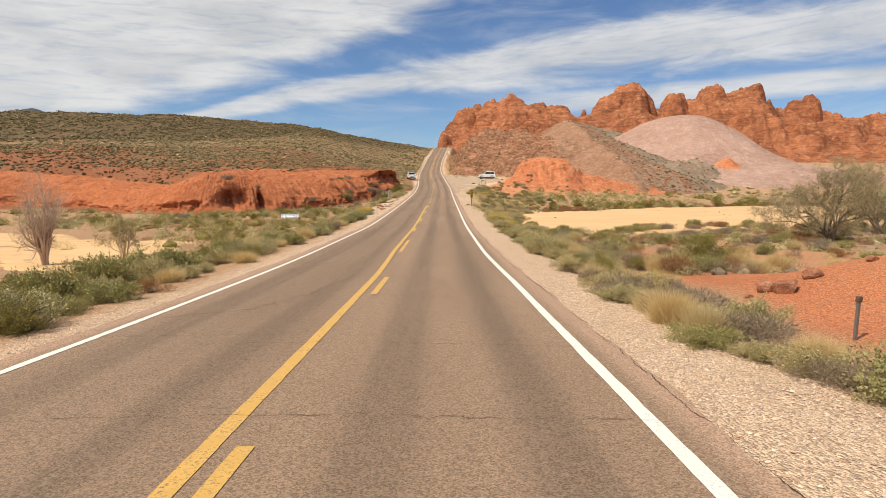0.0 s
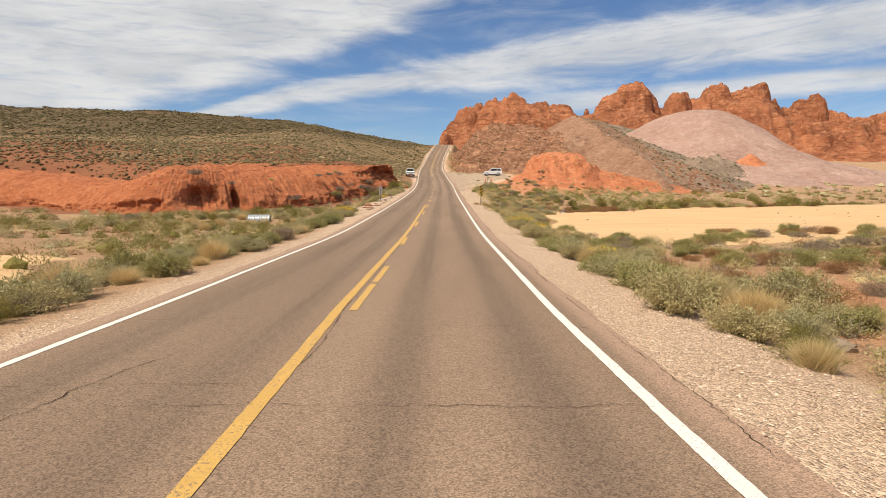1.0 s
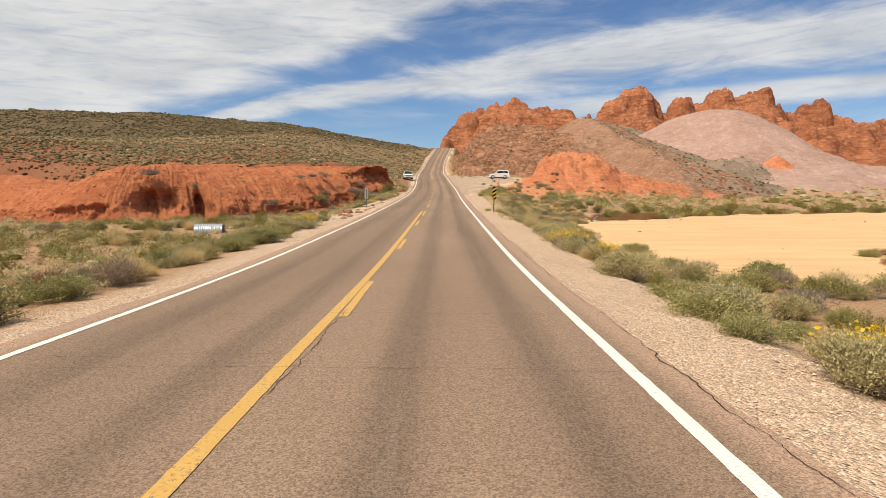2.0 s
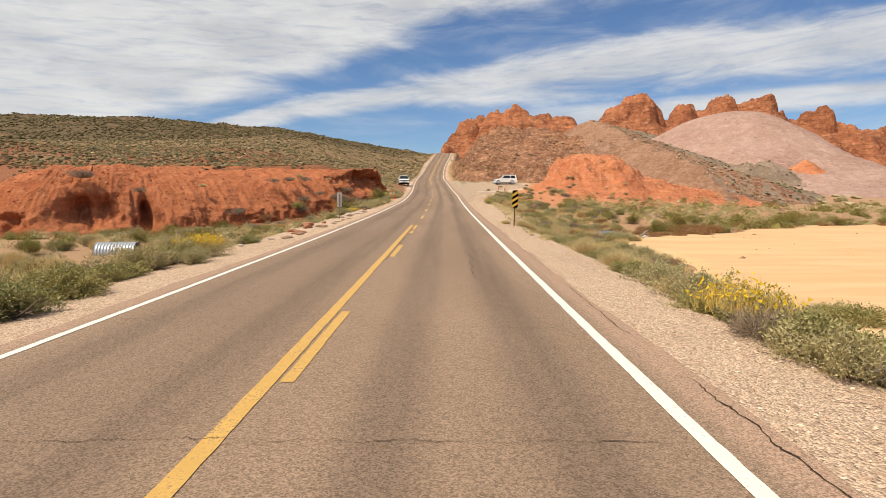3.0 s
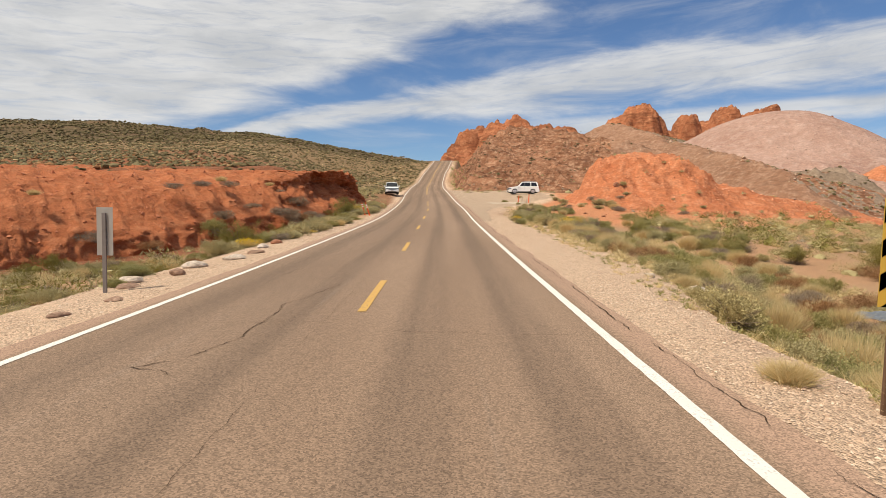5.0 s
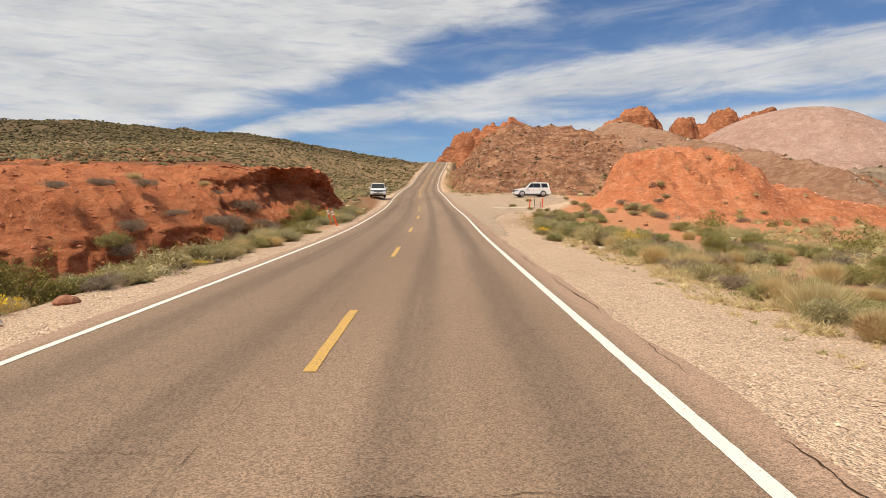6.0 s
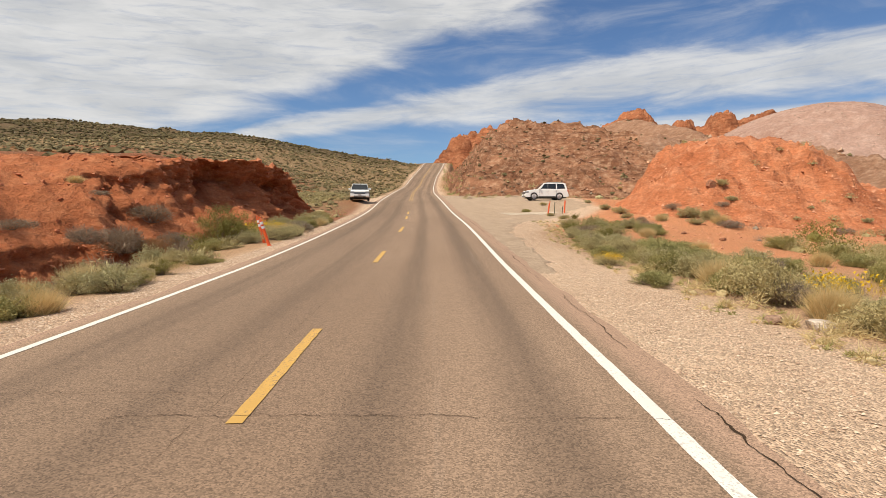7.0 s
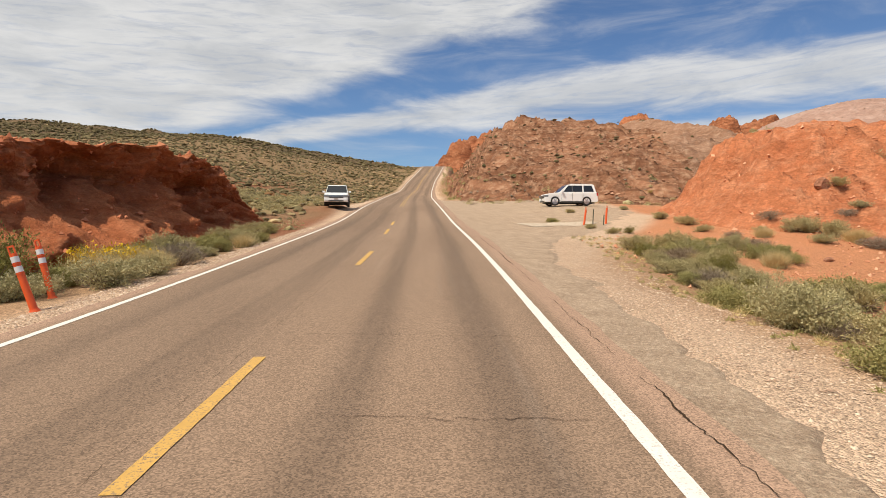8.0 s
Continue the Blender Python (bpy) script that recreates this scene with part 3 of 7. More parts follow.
def ochre_knob_z(x, y):
    r = np.hypot((x - 88) / 3.0, (y - 180) / 3.4) * (1 + 0.3 * fbm(x, y, 3, 3, 85))
    f = 1 / (1 + r ** 3.4)
    return np.maximum(grey_mound_z(x, y), ground_z(x, y)) - 1.0 + 3.2 * f + 0.8 * f * ridged(x, y, 2.4, 4, 84)


def tan_spur_z(x, y):
    k = x - spur_line(y) + 5 * fbm(x, y, 8, 4, 79, 0.6)
    return brown_hill_z(x, y) - 0.5 + ease(k, -14, -10) * (1 - ease(k, np.interp(y, [130, 200, 250], [0, -1, -3]), np.interp(y, [130, 200, 250], [4, 3, 1])))


def talus_z(x, y):
    return brown_hill_z(x, y) - 0.6 * (1 - ease(x - spur_line(y), np.interp(y, [130, 200, 250], [-3, -4, -6]), np.interp(y, [130, 200, 250], [1, 0, -2])))


hill("orange_mound", 5, 66, 108, 168, 0.32, red_mound_z, MAT["mound"], "orange-red eroded clay mound beside the gravel lay-by")
hill("brown_hill", 1, 64, 104, 275, 0.40, brown_hill_z, MAT["brown"], "brown hill of tilted broken rock beds beside the road")
hill("tan_spur", 28, 78, 100, 300, 0.5, tan_spur_z, MAT["tan_talus"], "tan stony spur running down from the brown hill")
hill("talus_slope", 44, 125, 96, 300, 0.8, talus_z, MAT["olive"], "olive grey stony slope between two hills")
hill("grey_mound", 40, 215, 130, 340, 1.0, grey_mound_z, MAT["grey"], "smooth pinkish grey clay mound with shallow gullies", keep=-0.6)
hill("ochre_knob", 78, 98, 170, 192, 0.4, ochre_knob_z, MAT["mound"], "small orange clay knob at the foot of the grey mound")


# sandstone mountains: a wall of rounded domes
DOMES = ((7, 125, 17), (26, 144, 17), (45, 163, 18), (72, 182, 22), (102, 186, 20), (140, 194, 24), (166, 188, 20), (192, 179, 18), (240, 175, 17), (296, 172, 6), (327, 181, 20), (354, 205, 24), (379, 218, 32), (405, 205, 22), (430, 184, 15),
         (473, 199, 20), (494, 191, 18), (522, 191, 18), (550, 214, 24), (574, 203, 18), (613, 211, 27), (636, 200, 20), (691, 173, 26), (724, 186, 27), (750, 177, 22), (778, 166, 16), (807, 156, 18), (833, 156, 18), (882, 156, 20), (910, 154, 24))


def billow(x, y, size, octaves=4, seed=0, rough=0.5):
    """Rounded bulges with sharp creases between them."""
    s, amp, total = 1.0 / size, 1.0, 0.0
    for o in range(octaves):
        total = total + amp * (2 * np.abs(vnoise(x * s + 5.7 * o, y * s + 3.3 * o, seed + o)) - 0.5)
        s, amp = s * 2.07, amp * rough
    return total


def ridge_line(x):
    """How high the body of the mountains stands under its domes."""
    return np.interp(x, [-60, -15, 7, 30, 53, 76, 133, 190, 237, 260, 306, 335, 420, 500, 575, 628, 645, 730, 770, 900, 1200], [40, 78, 108, 130, 152, 166, 172, 166, 160, 152, 154, 164, 168, 174, 180, 172, 158, 158, 143, 143, 150])


def mountain_z(x, y):
    wob = fbm(x, y, 70, 4, 91)
    apron = 18 + 0.09 * np.clip(y - 640, 0, 420) + 9 * wob
    crest = ridge_line(x)
    z = apron + (crest - apron) * ease(y + 110 * wob, 880, 1190)
    wx, wy = x + 6 * fbm(x, y, 24, 3, 92), y + 30 * fbm(x, y, 30, 3, 93)
    # heaped boulders in front, higher towards the crest
    for i in range(300):
        cx, cy = -12 + 1200 * ((i * 0.61803) % 1), 900 + 270 * ((i * 0.41421) % 1)
        r = 8 + 26 * ((i * 0.7321) % 1) ** 1.6
        foot = 26 + 0.36 * (cy - 900)
        top = min(foot + r * (0.7 + 0.8 * ((i * 0.3137) % 1)), float(ridge_line(cx)) - 6)
        d2 = ((wx - cx) / r) ** 2 + ((wy - cy) / (1.1 * r)) ** 2
        z = np.maximum(z, np.where(d2 < 1, foot - 12 + (top - foot + 12) * np.clip(1 - d2 ** 1.3, 0, 1) ** 0.6, -99))
    for i, (cx, top, r) in enumerate(DOMES):
        cx, cy, foot = 0.977 * cx, 1195 + 26 * math.sin(i * 2.4), float(ridge_line(cx)) - 26
        d2 = ((wx - cx) / (r * 1.3)) ** 2 + ((wy - cy) / (r * 1.8)) ** 2
        z = np.maximum(z, np.where(d2 < 1, foot + (top - 3 - foot) * np.clip(1 - d2 ** 1.5, 0, 1) ** 0.55, -99))
    rock = ease(z, 45, 90)
    z = z - 5 * rock + rock * 9 * billow(wx, wy * 0.6, 38, 3, 95, 0.6) + (0.3 + rock) * 4.2 * billow(wx, wy, 13, 3, 96, 0.6)
    loaf = (z + 22 * fbm(x, y, 60, 3, 98)) / 17
    u = loaf - np.floor(loaf)
    z = z + rock * 17 * 0.75 * (np.sqrt(u) - u)
    # joints: narrow clefts between the loaves
    jx, jy = x + 26 * fbm(x, y, 45, 3, 131), y + 40 * fbm(x, y, 45, 3, 132)
    cleft = np.exp(-np.abs(vnoise(jx / 34, jy / 70, 133)) * 22) + 0.7 * np.exp(-np.abs(vnoise(jx / 15, jy / 34, 134)) * 16)
    z = z - rock * 5 * cleft
    return z - 130 * (1 - ease(x, -50, 0)) - 200 * ease(y, 1290, 1500)


hill("sandstone_mountain", -40, 1200, 640, 1420, 3.0, mountain_z, MAT["sandstone"], "red sandstone mountain range of rounded weathered domes", "mountain")


def far_range_z(x, y):
    return np.interp(x, [-5600, -3700, -3500, -3250, -3000, -2800, -2640, -2500, -2300], [380, 560, 550, 600, 545, 560, 530, 440, 160]) * np.exp(-((y - 4600) / 260) ** 2) + 60 * ridged(x, y, 500, 5, 97)


hill("far_range", -5600, -2200, 4200, 5000, 45, far_range_z, MAT["far"], "distant grey mountain range on the horizon", "mountain", keep=-60)


# ---- the red bluff on the left ----
BLUFF_LINE = ((-30, 160), (-15, 142), (-9.0, 133), (-8.6, 125), (-10.6, 117), (-14.5, 110), (-18.5, 104), (-24, 98), (-29.5, 92), (-35, 86.5), (-41, 86.5), (-47, 89), (-53, 94), (-59, 99), (-66, 102), (-74, 102), (-84, 99), (-94, 96), (-106, 92), (-140, 84), (-200, 78))


def bluff_points():
    """The face and the top of the bluff: along its foot, then up the face and back over the top."""
    P = np.array(BLUFF_LINE, float)
    seg = np.r_[0, np.cumsum(np.hypot(*np.diff(P, axis=0).T))]
    fine = np.r_[np.arange(0, 30, 0.5), np.arange(30, 112, 0.15), np.arange(112, 165, 0.4), np.arange(165, seg[-1], 1.0)]
    sx = sum(np.interp(fine + o, seg, P[:, 0]) for o in (-2, -1, 0, 1, 2)) / 5
    sy = sum(np.interp(fine + o, seg, P[:, 1]) for o in (-2, -1, 0, 1, 2)) / 5
    tx, ty = np.gradient(sx), np.gradient(sy)
    n = np.hypot(tx, ty)
    inx, iny = ty / n, -tx / n            # into the hill
    inx = sum(np.interp(fine + o, fine, inx) for o in range(-14, 15, 2)) / 15
    iny = sum(np.interp(fine + o, fine, iny) for o in range(-14, 15, 2)) / 15
    v = np.r_[np.linspace(0, 1, 70), 1 + np.linspace(0.03, 1, 38) ** 1.5]
    S, Vv = np.meshgrid(fine, v)
    base = ground_z(sx, sy) - 0.9
    top = np.interp(fine, [0, 20, 26, 30, 34, 38, 42, 46, 52, 58, 65, 73, 81, 89, 94, 100, 106, 114, 122, 130, 140, 160, 300], [2.0, 1.4, 1.2, 1.7, 3.1, 5.0, 5.4, 5.5, 5.4, 5.1, 4.6, 4.4, 4.6, 4.5, 4.0, 3.0, 2.3, 2.0, 2.6, 3.8, 4.8, 5.2, 5.2]) + 0.4 * fbm(fine, fine * 0, 9, 3, 101)
    face = np.clip(Vv, 0, 1)
    back = np.clip(Vv - 1, 0, 1)
    batter = np.interp(fine, [0, 24, 32, 37, 44, 53, 58, 66, 90, 100, 114, 125, 300], [5.0, 5.0, 4.0, 2.4, 2.2, 5.0, 10.5, 12.0, 12.5, 11.0, 9.0, 10.0, 13.0])
    steep = np.exp(-((fine - 43) / 8.5) ** 4)[None]
    prof = (0.22 * face + 0.78 * face ** 2.4) * steep + (0.50 * face + 0.50 * face ** 2.2) * (1 - steep)
    inset = batter * prof + back * 26
    zz = base + (top - base) * np.sin(face * math.pi / 2)
    # broad lobes, thin rills down the convex slope, crumbled and undercut foot
    foot = 1 - ease(Vv, 0.16, 0.34)
    lump = 0.85 * fbm(S, Vv * 5, 7.5, 4, 102, 0.5) + 0.25 * ridged(S + 0.8 * Vv, Vv * 3.0, 1.3, 4, 103, 0.55)
    crumb = (0.16 + 0.60 * foot) * ridged(S * 0.6, Vv * 7, 1.2, 4, 104, 0.65)
    on_face = ease(face, 0.02, 0.2) * (1 - 0.75 * ease(face, 0.6, 1.0)) * (1 - ease(back, 0.0, 0.2))
    inset = inset - (lump + crumb) * on_face
    cave = ease(fbm(S, S * 0, 5.5, 3, 112), 0.10, 0.32) * np.exp(-((Vv - 0.15) / 0.085) ** 4) * ease(fine, 52, 60)[None]
    inset = inset + 0.8 * cave * (1 + 0.8 * fbm(S, Vv * 5, 1.4, 3, 113))
    for s0, v0, ws, wv, deep in ((46.0, 0.50, 6.5, 0.30, 3.4), (38.0, 0.42, 3.0, 0.26, 1.2), (80.5, 0.22, 1.1, 0.16, 2.6), (86.5, 0.24, 2.4, 0.12, 3.0)):
        ragged = 1 + 0.9 * fbm(S, Vv * 8, 2.2, 4, 115, 0.6)
        hollow = np.exp(-(np.abs((S - s0) / ws) ** 3 + np.abs((Vv - v0) / wv) ** 2.5) * ragged)
        inset = inset + hollow * (deep * (1 + 0.8 * fbm(S, Vv * 4, 1.5, 3, 105)) + 0.9 * ridged(S, Vv * 6, 1.4, 4, 109, 0.6))
    flow = S + 0.8 * fbm(S, Vv * 5, 2.5, 3, 111) + 1.5 * Vv
    rill = np.minimum(ridged(flow, Vv * 0.8, 0.48, 2, 110, 0.5), 0.3)
    patchy = 0.35 + 0.65 * ease(fbm(S, Vv * 3, 9, 3, 114), -0.2, 0.2)
    inset = inset - 0.34 * rill * patchy * ease(face, 0.28, 0.42) * (1 - ease(back, 0.0, 0.08))
    X, Y = sx + inx * inset, sy + iny * inset
    G = ground_z(X, Y)
    zz = np.where(back > 0, top * (1 - ease(back, 0.05, 1)) + (G - 0.35) * ease(back, 0.05, 1), zz)
    zz = zz + 0.26 * ridged(X, Y, 1.8, 4, 108, 0.6) * ease(face, 0.15, 0.5) * (1 - ease(back, 0.05, 0.3)) + 0.30 * fbm(X, Y, 2.2, 5, 106, 0.6) * ease(face, 0.3, 0.8) + 0.35 * back * fbm(X, Y, 5, 3, 107)
    zz = zz + 0.9 * np.exp(-((S - 66) / 10) ** 2) * ease(back, 0.02, 0.2) * (1 - ease(back, 0.35, 0.8))
    return X, Y, zz


def build_bluff():
    X, Y, Z = bluff_points()
    ob = mesh_object("red_bluff", np.stack([X, Y, Z], -1).reshape(-1, 3), grid_faces(X.shape[1], X.shape[0]), MAT["bluff"], smooth=True)
    return tagged(ob, "rust-red eroded clay bluff with hollows and rills beside the road", "bluff", kind="structure")


bluff = build_bluff()


# ---- worn places of the road ----
def crack(path, width, jag=1.0):
    """A dark open crack along a jagged line, lying in the road's surface."""
    P = np.array(path, float)
    seg = np.r_[0, np.cumsum(np.hypot(*np.diff(P, axis=0).T))]
    t = np.arange(0, seg[-1], 0.035)
    x, y = np.interp(t, seg, P[:, 0]), np.interp(t, seg, P[:, 1])
    k = int(abs(P[0, 0] * 71 + P[0, 1] * 37))
    x = x + jag * (0.05 * fbm(t + k, t * 0, 0.9, 2, 304) + 0.05 * fbm(t + k, t * 0, 0.22, 4, 301, 0.7))
    y = y + jag * (0.06 * fbm(t + k, t * 0, 0.9, 2, 305) + 0.06 * fbm(t + k, t * 0, 0.2, 4, 302, 0.7))
    dx, dy = np.gradient(x), np.gradient(y)
    n = np.maximum(np.hypot(dx, dy), 1e-6)
    w = width * (0.35 + 0.9 * np.abs(fbm(t + k, t * 0, 0.35, 3, 303)) * 2) * np.minimum(1, np.minimum(t, seg[-1] - t) * 3 + 0.15)
    z = road_z(y) + 0.0275 - 0.012 * np.abs(x - road_mid(y))
    A = np.stack([x - dy / n * w / 2, y + dx / n * w / 2, z], -1)
    B = np.stack([x + dy / n * w / 2, y - dx / n * w / 2, z], -1)
    return mesh_object("crack", np.stack([A, B], 1).reshape(-1, 3), grid_faces(2, len(t)), MAT["crack"], parent=road)


def make_cracks():
    r = random.Random(5)
    crack([(0.30, 49.6), (0.36, 50.4), (0.26, 51.0), (0.40, 51.5), (0.34, 52.2), (0.46, 52.9), (0.40, 53.6), (0.35, 54.6)], 0.014, 1.3)
    for a, b in ((18.5, 22.5), (22.5, 28), (30, 34), (52.5, 54), (56, 60), (63, 66)):
        crack([(float(yellow_solid(a)) + 0.12, a), (float(yellow_solid(b)) + 0.12, b)], 0.010, 0.8)
    crack([(-1.75, 59.8), (-1.62, 60.4), (-1.68, 60.9), (-1.75, 61.6)], 0.018)
    for a, b in ((66, 80), (80, 95), (95, 112)):
        crack([(-2.08, a), (-2.10, b)], 0.0028, 0.5)
    for c in ([(-4.6, 61.6), (-3.7, 62.6), (-3.2, 62.9), (-2.9, 63.3), (-2.0, 63.2)], [(-3.2, 69.5), (-2.9, 70.4), (-2.95, 72.5), (-2.4, 75.0)], [(-3.2, 69.5), (-3.6, 69.2), (-3.0, 68.9)], [(-4.9, 9.0), (-3.4, 9.8), (-2.7, 11.6), (-2.3, 14.8)], [(-4.9, 15.4), (-3.8, 16.9), (-3.3, 19.2)]):
        crack(c, 0.013, 1.4)
    y = 4.6
    while y < 118:
        right = (float(lane_right(np.array(y))) + r.uniform(-0.2, 0.5))
        start = -1.7 + r.uniform(-0.2, 1.2) if r.random() < 0.7 else r.uniform(-4.6, -3)
        crack([(start, y), ((start + right) / 2, y + r.uniform(-0.06, 0.06)), (right, y + r.uniform(-0.1, 0.1))], 0.0065)
        if r.random() < 0.6:
            crack([(-5.0, y + 0.5), (-3.6, y + 0.55 + r.uniform(-0.08, 0.08)), (-2.0, y + 0.55)], 0.006)
        y += r.uniform(2.6, 5.2)
    # broken edge of the pavement
    y = 3.0
    while y < 122:
        b = y + r.uniform(1.2, 4.5)
        crack([(float(lane_right(np.array(y))) + 0.44 + r.uniform(0, 0.06), y), (float(lane_right(np.array(b))) + 0.44 + r.uniform(0, 0.06), b)], r.choice((0.008, 0.012, 0.02)), 0.9)
        y = b + r.choice((-0.2, 0.5, 1.5))


make_cracks()


# old asphalt of the lay-by
def lay_by_width(y):
    return np.interp(y, [98, 102, 110, 118, 124, 130, 142, 160, 170], [0.05, 0.7, 1.2, 1.9, 3.8, 8.0, 15.0, 16.0, 5.0])


def build_lay_by():
    ys = np.arange(100.5, 170, 0.3)
    us = np.linspace(0, 1, 40)
    Y, U = np.meshgrid(ys, us, indexing="ij")
    w = lay_by_width(Y) + (0.55 * fbm(Y, U * 0, 1.1, 4, 311, 0.65)) * ease(U, 0.4, 1) * ease(Y, 100, 106)
    X = lane_right(Y) + 0.5 + w * U
    Z = ground_z(X, Y) + 0.035 - 0.08 * ease(U, 0.8, 1.0) - 0.08 * (1 - ease(Y, 100.5, 103)) + 0.02 * fbm(X, Y, 0.8, 3, 312) * ease(U, 0.5, 0.9)
    ob = mesh_object("lay_by", np.stack([X, Y, Z], -1).reshape(-1, 3), grid_faces(len(us), len(ys)), MAT["lay_by"], smooth=True)
    tagged(ob, "worn gravelly asphalt lay-by beside the road", "lay-by", kind="structure")
    r = np.linspace(0, 2 * np.pi, 30, endpoint=False)
    rad = 1 + 0.35 * np.sin(2 * r + 1) + 0.2 * np.sin(5 * r)
    x, y = 7.0 + 1.7 * rad * np.cos(r), 133.2 + 2.0 * rad * np.sin(r)
    V = np.stack([x, y, ground_z(x, y) + 0.055], -1).tolist()
    mesh_object("pale_patch", V, [tuple(range(30))], MAT["pale_patch"], parent=ob)


MAT["lay_by"] = red_rock("old_lay_by_asphalt", (0.32, 0.225, 0.155), (0.44, 0.32, 0.225), (0.62, 0.48, 0.35), 0.06, 0.0, 0.03)
MAT["pale_patch"] = red_rock("pale_caliche", (0.42, 0.33, 0.245), (0.52, 0.42, 0.32), (0.60, 0.50, 0.39), 0.3, 0.0, 0.02)
build_lay_by()


# ---- plants ----
def leaf_material(name, dark, light, rough=0.75, glow=0.15):
    """Leaves and twigs: each one a little different, some light passing through."""
    def build(k, b, where):
        rnd = k.add("ShaderNodeNewGeometry").outputs["Random Per Island"]
        own = k.add("ShaderNodeObjectInfo").outputs["Random"]
        col = k.mix(rnd, dark, light)
        col = k.mix(k.math("MULTIPLY", own, 0.35), col, tuple(0.5 * (d + l) * f for d, l, f in zip(dark, light, (1.25, 1.0, 0.7))))
        k.put(b.inputs["Base Color"], col)
        b.inputs["Roughness"].default_value, b.inputs["Specular IOR Level"].default_value = rough, 0.2
        if glow:
            t = k.add("ShaderNodeBsdfTranslucent")
            k.link(col, t.inputs[0])
            m = k.add("ShaderNodeMixShader")
            m.inputs[0].default_value = glow
            k.link(b.outputs[0], m.inputs[1]), k.link(t.outputs[0], m.inputs[2])
            out = [n for n in k.tree.nodes if n.type == "OUTPUT_MATERIAL"][0]
            k.link(m.outputs[0], out.inputs[0])
    return material(name, build)


LEAF = {
    "sage": leaf_material("grey_green_leaf", (0.30, 0.268, 0.128), (0.52, 0.458, 0.258), glow=0.15),
    "green": leaf_material("olive_green_leaf", (0.12, 0.11, 0.027), (0.31, 0.27, 0.08), glow=0.15),
    "deep": leaf_material("fresh_green_leaf", (0.22, 0.21, 0.078), (0.42, 0.385, 0.168), glow=0.15),
    "straw": leaf_material("straw_blade", (0.48, 0.37, 0.175), (0.78, 0.65, 0.38), glow=0.35),
    "brown": leaf_material("rusty_twig", (0.20, 0.10, 0.045), (0.40, 0.24, 0.12)),
    "grey": leaf_material("dead_grey_twig", (0.17, 0.135, 0.10), (0.36, 0.29, 0.22)),
    "yellow": leaf_material("yellow_flower", (0.62, 0.40, 0.015), (0.80, 0.58, 0.04)),
    "gold": leaf_material("golden_stalk", (0.48, 0.34, 0.08), (0.70, 0.53, 0.17)),
    "dark": leaf_material("dark_olive_leaf", (0.075, 0.06, 0.025), (0.16, 0.128, 0.058)),
    "tawny": leaf_material("tawny_twig", (0.22, 0.155, 0.075), (0.42, 0.315, 0.165)),
    "dull": leaf_material("dull_olive_leaf", (0.12, 0.098, 0.045), (0.25, 0.205, 0.105)),
    "pale": leaf_material("pale_dry_twig", (0.40, 0.31, 0.22), (0.62, 0.50, 0.38), glow=0.3),
    "mesquite": leaf_material("mesquite_twig", (0.22, 0.19, 0.11), (0.45, 0.39, 0.25), glow=0.3),
    "wood": leaf_material("twig_bark", (0.13, 0.095, 0.07), (0.26, 0.20, 0.15), glow=0),
    "pale_wood": leaf_material("pale_bark", (0.38, 0.27, 0.21), (0.58, 0.45, 0.37), glow=0),
    "grey_wood": leaf_material("grey_bark", (0.15, 0.125, 0.10), (0.30, 0.25, 0.20), glow=0),
}


def rng(seed):
    return np.random.default_rng(seed)


def unit(v):
    return v / np.maximum(np.linalg.norm(v, axis=-1, keepdims=True), 1e-9)


def blades(root, along, side, length, width):
    """Pointed leaves from root points: arrays of verts and quads."""
    n = len(root)
    w = side * (width * 1.5)[:, None]
    V = np.stack([root - w, root + w, root + along * length[:, None]], 1).reshape(-1, 3)
    return V, np.arange(n * 3).reshape(n, 3)


def stems(starts, ends, r0, r1, bend, r):
    """Thin three-sided tapered stems with one bend."""
    V, F = [], []
    for a, b in zip(starts, ends):
        m = (a + b) / 2 + r.normal(size=3) * bend
        d = unit(b - a)
        s = unit(np.cross(d, [0.3, 0.5, 0.81]))
        u = np.cross(d, s)
        o = len(V)
        for p, rad in ((a, r0), (m, (r0 + r1) / 2), (b, r1)):
            for q in range(3):
                an = q * 2.094
                V.append(p + rad * (math.cos(an) * s + math.sin(an) * u))
        for lv in (0, 3):
            for q in range(3):
                F.append((o + lv + q, o + lv + (q + 1) % 3, o + lv + 3 + (q + 1) % 3, o + lv + 3 + q))
    return np.array(V), np.array(F)


def dome_points(n, radius, height, r, lumps=5, hollow=0.55):
    """Points through an uneven bushy dome, made of several overlapping tufts."""
    c = np.stack([r.normal(0, 0.42, lumps) * radius, r.normal(0, 0.42, lumps) * radius, r.uniform(0.25, 0.6, lumps) * height], -1)
    size = r.uniform(0.45, 0.75, lumps)
    pick = r.integers(0, lumps, n)
    d = unit(r.normal(size=(n, 3)))
    rad = (hollow + (1 - hollow) * r.random(n) ** 0.5) * size[pick]
    p = c[pick] + d * rad[:, None] * np.array([radius, radius, height * 0.62])
    p[:, 2] = np.abs(p[:, 2]) * 0.98 + 0.02
    return p, d


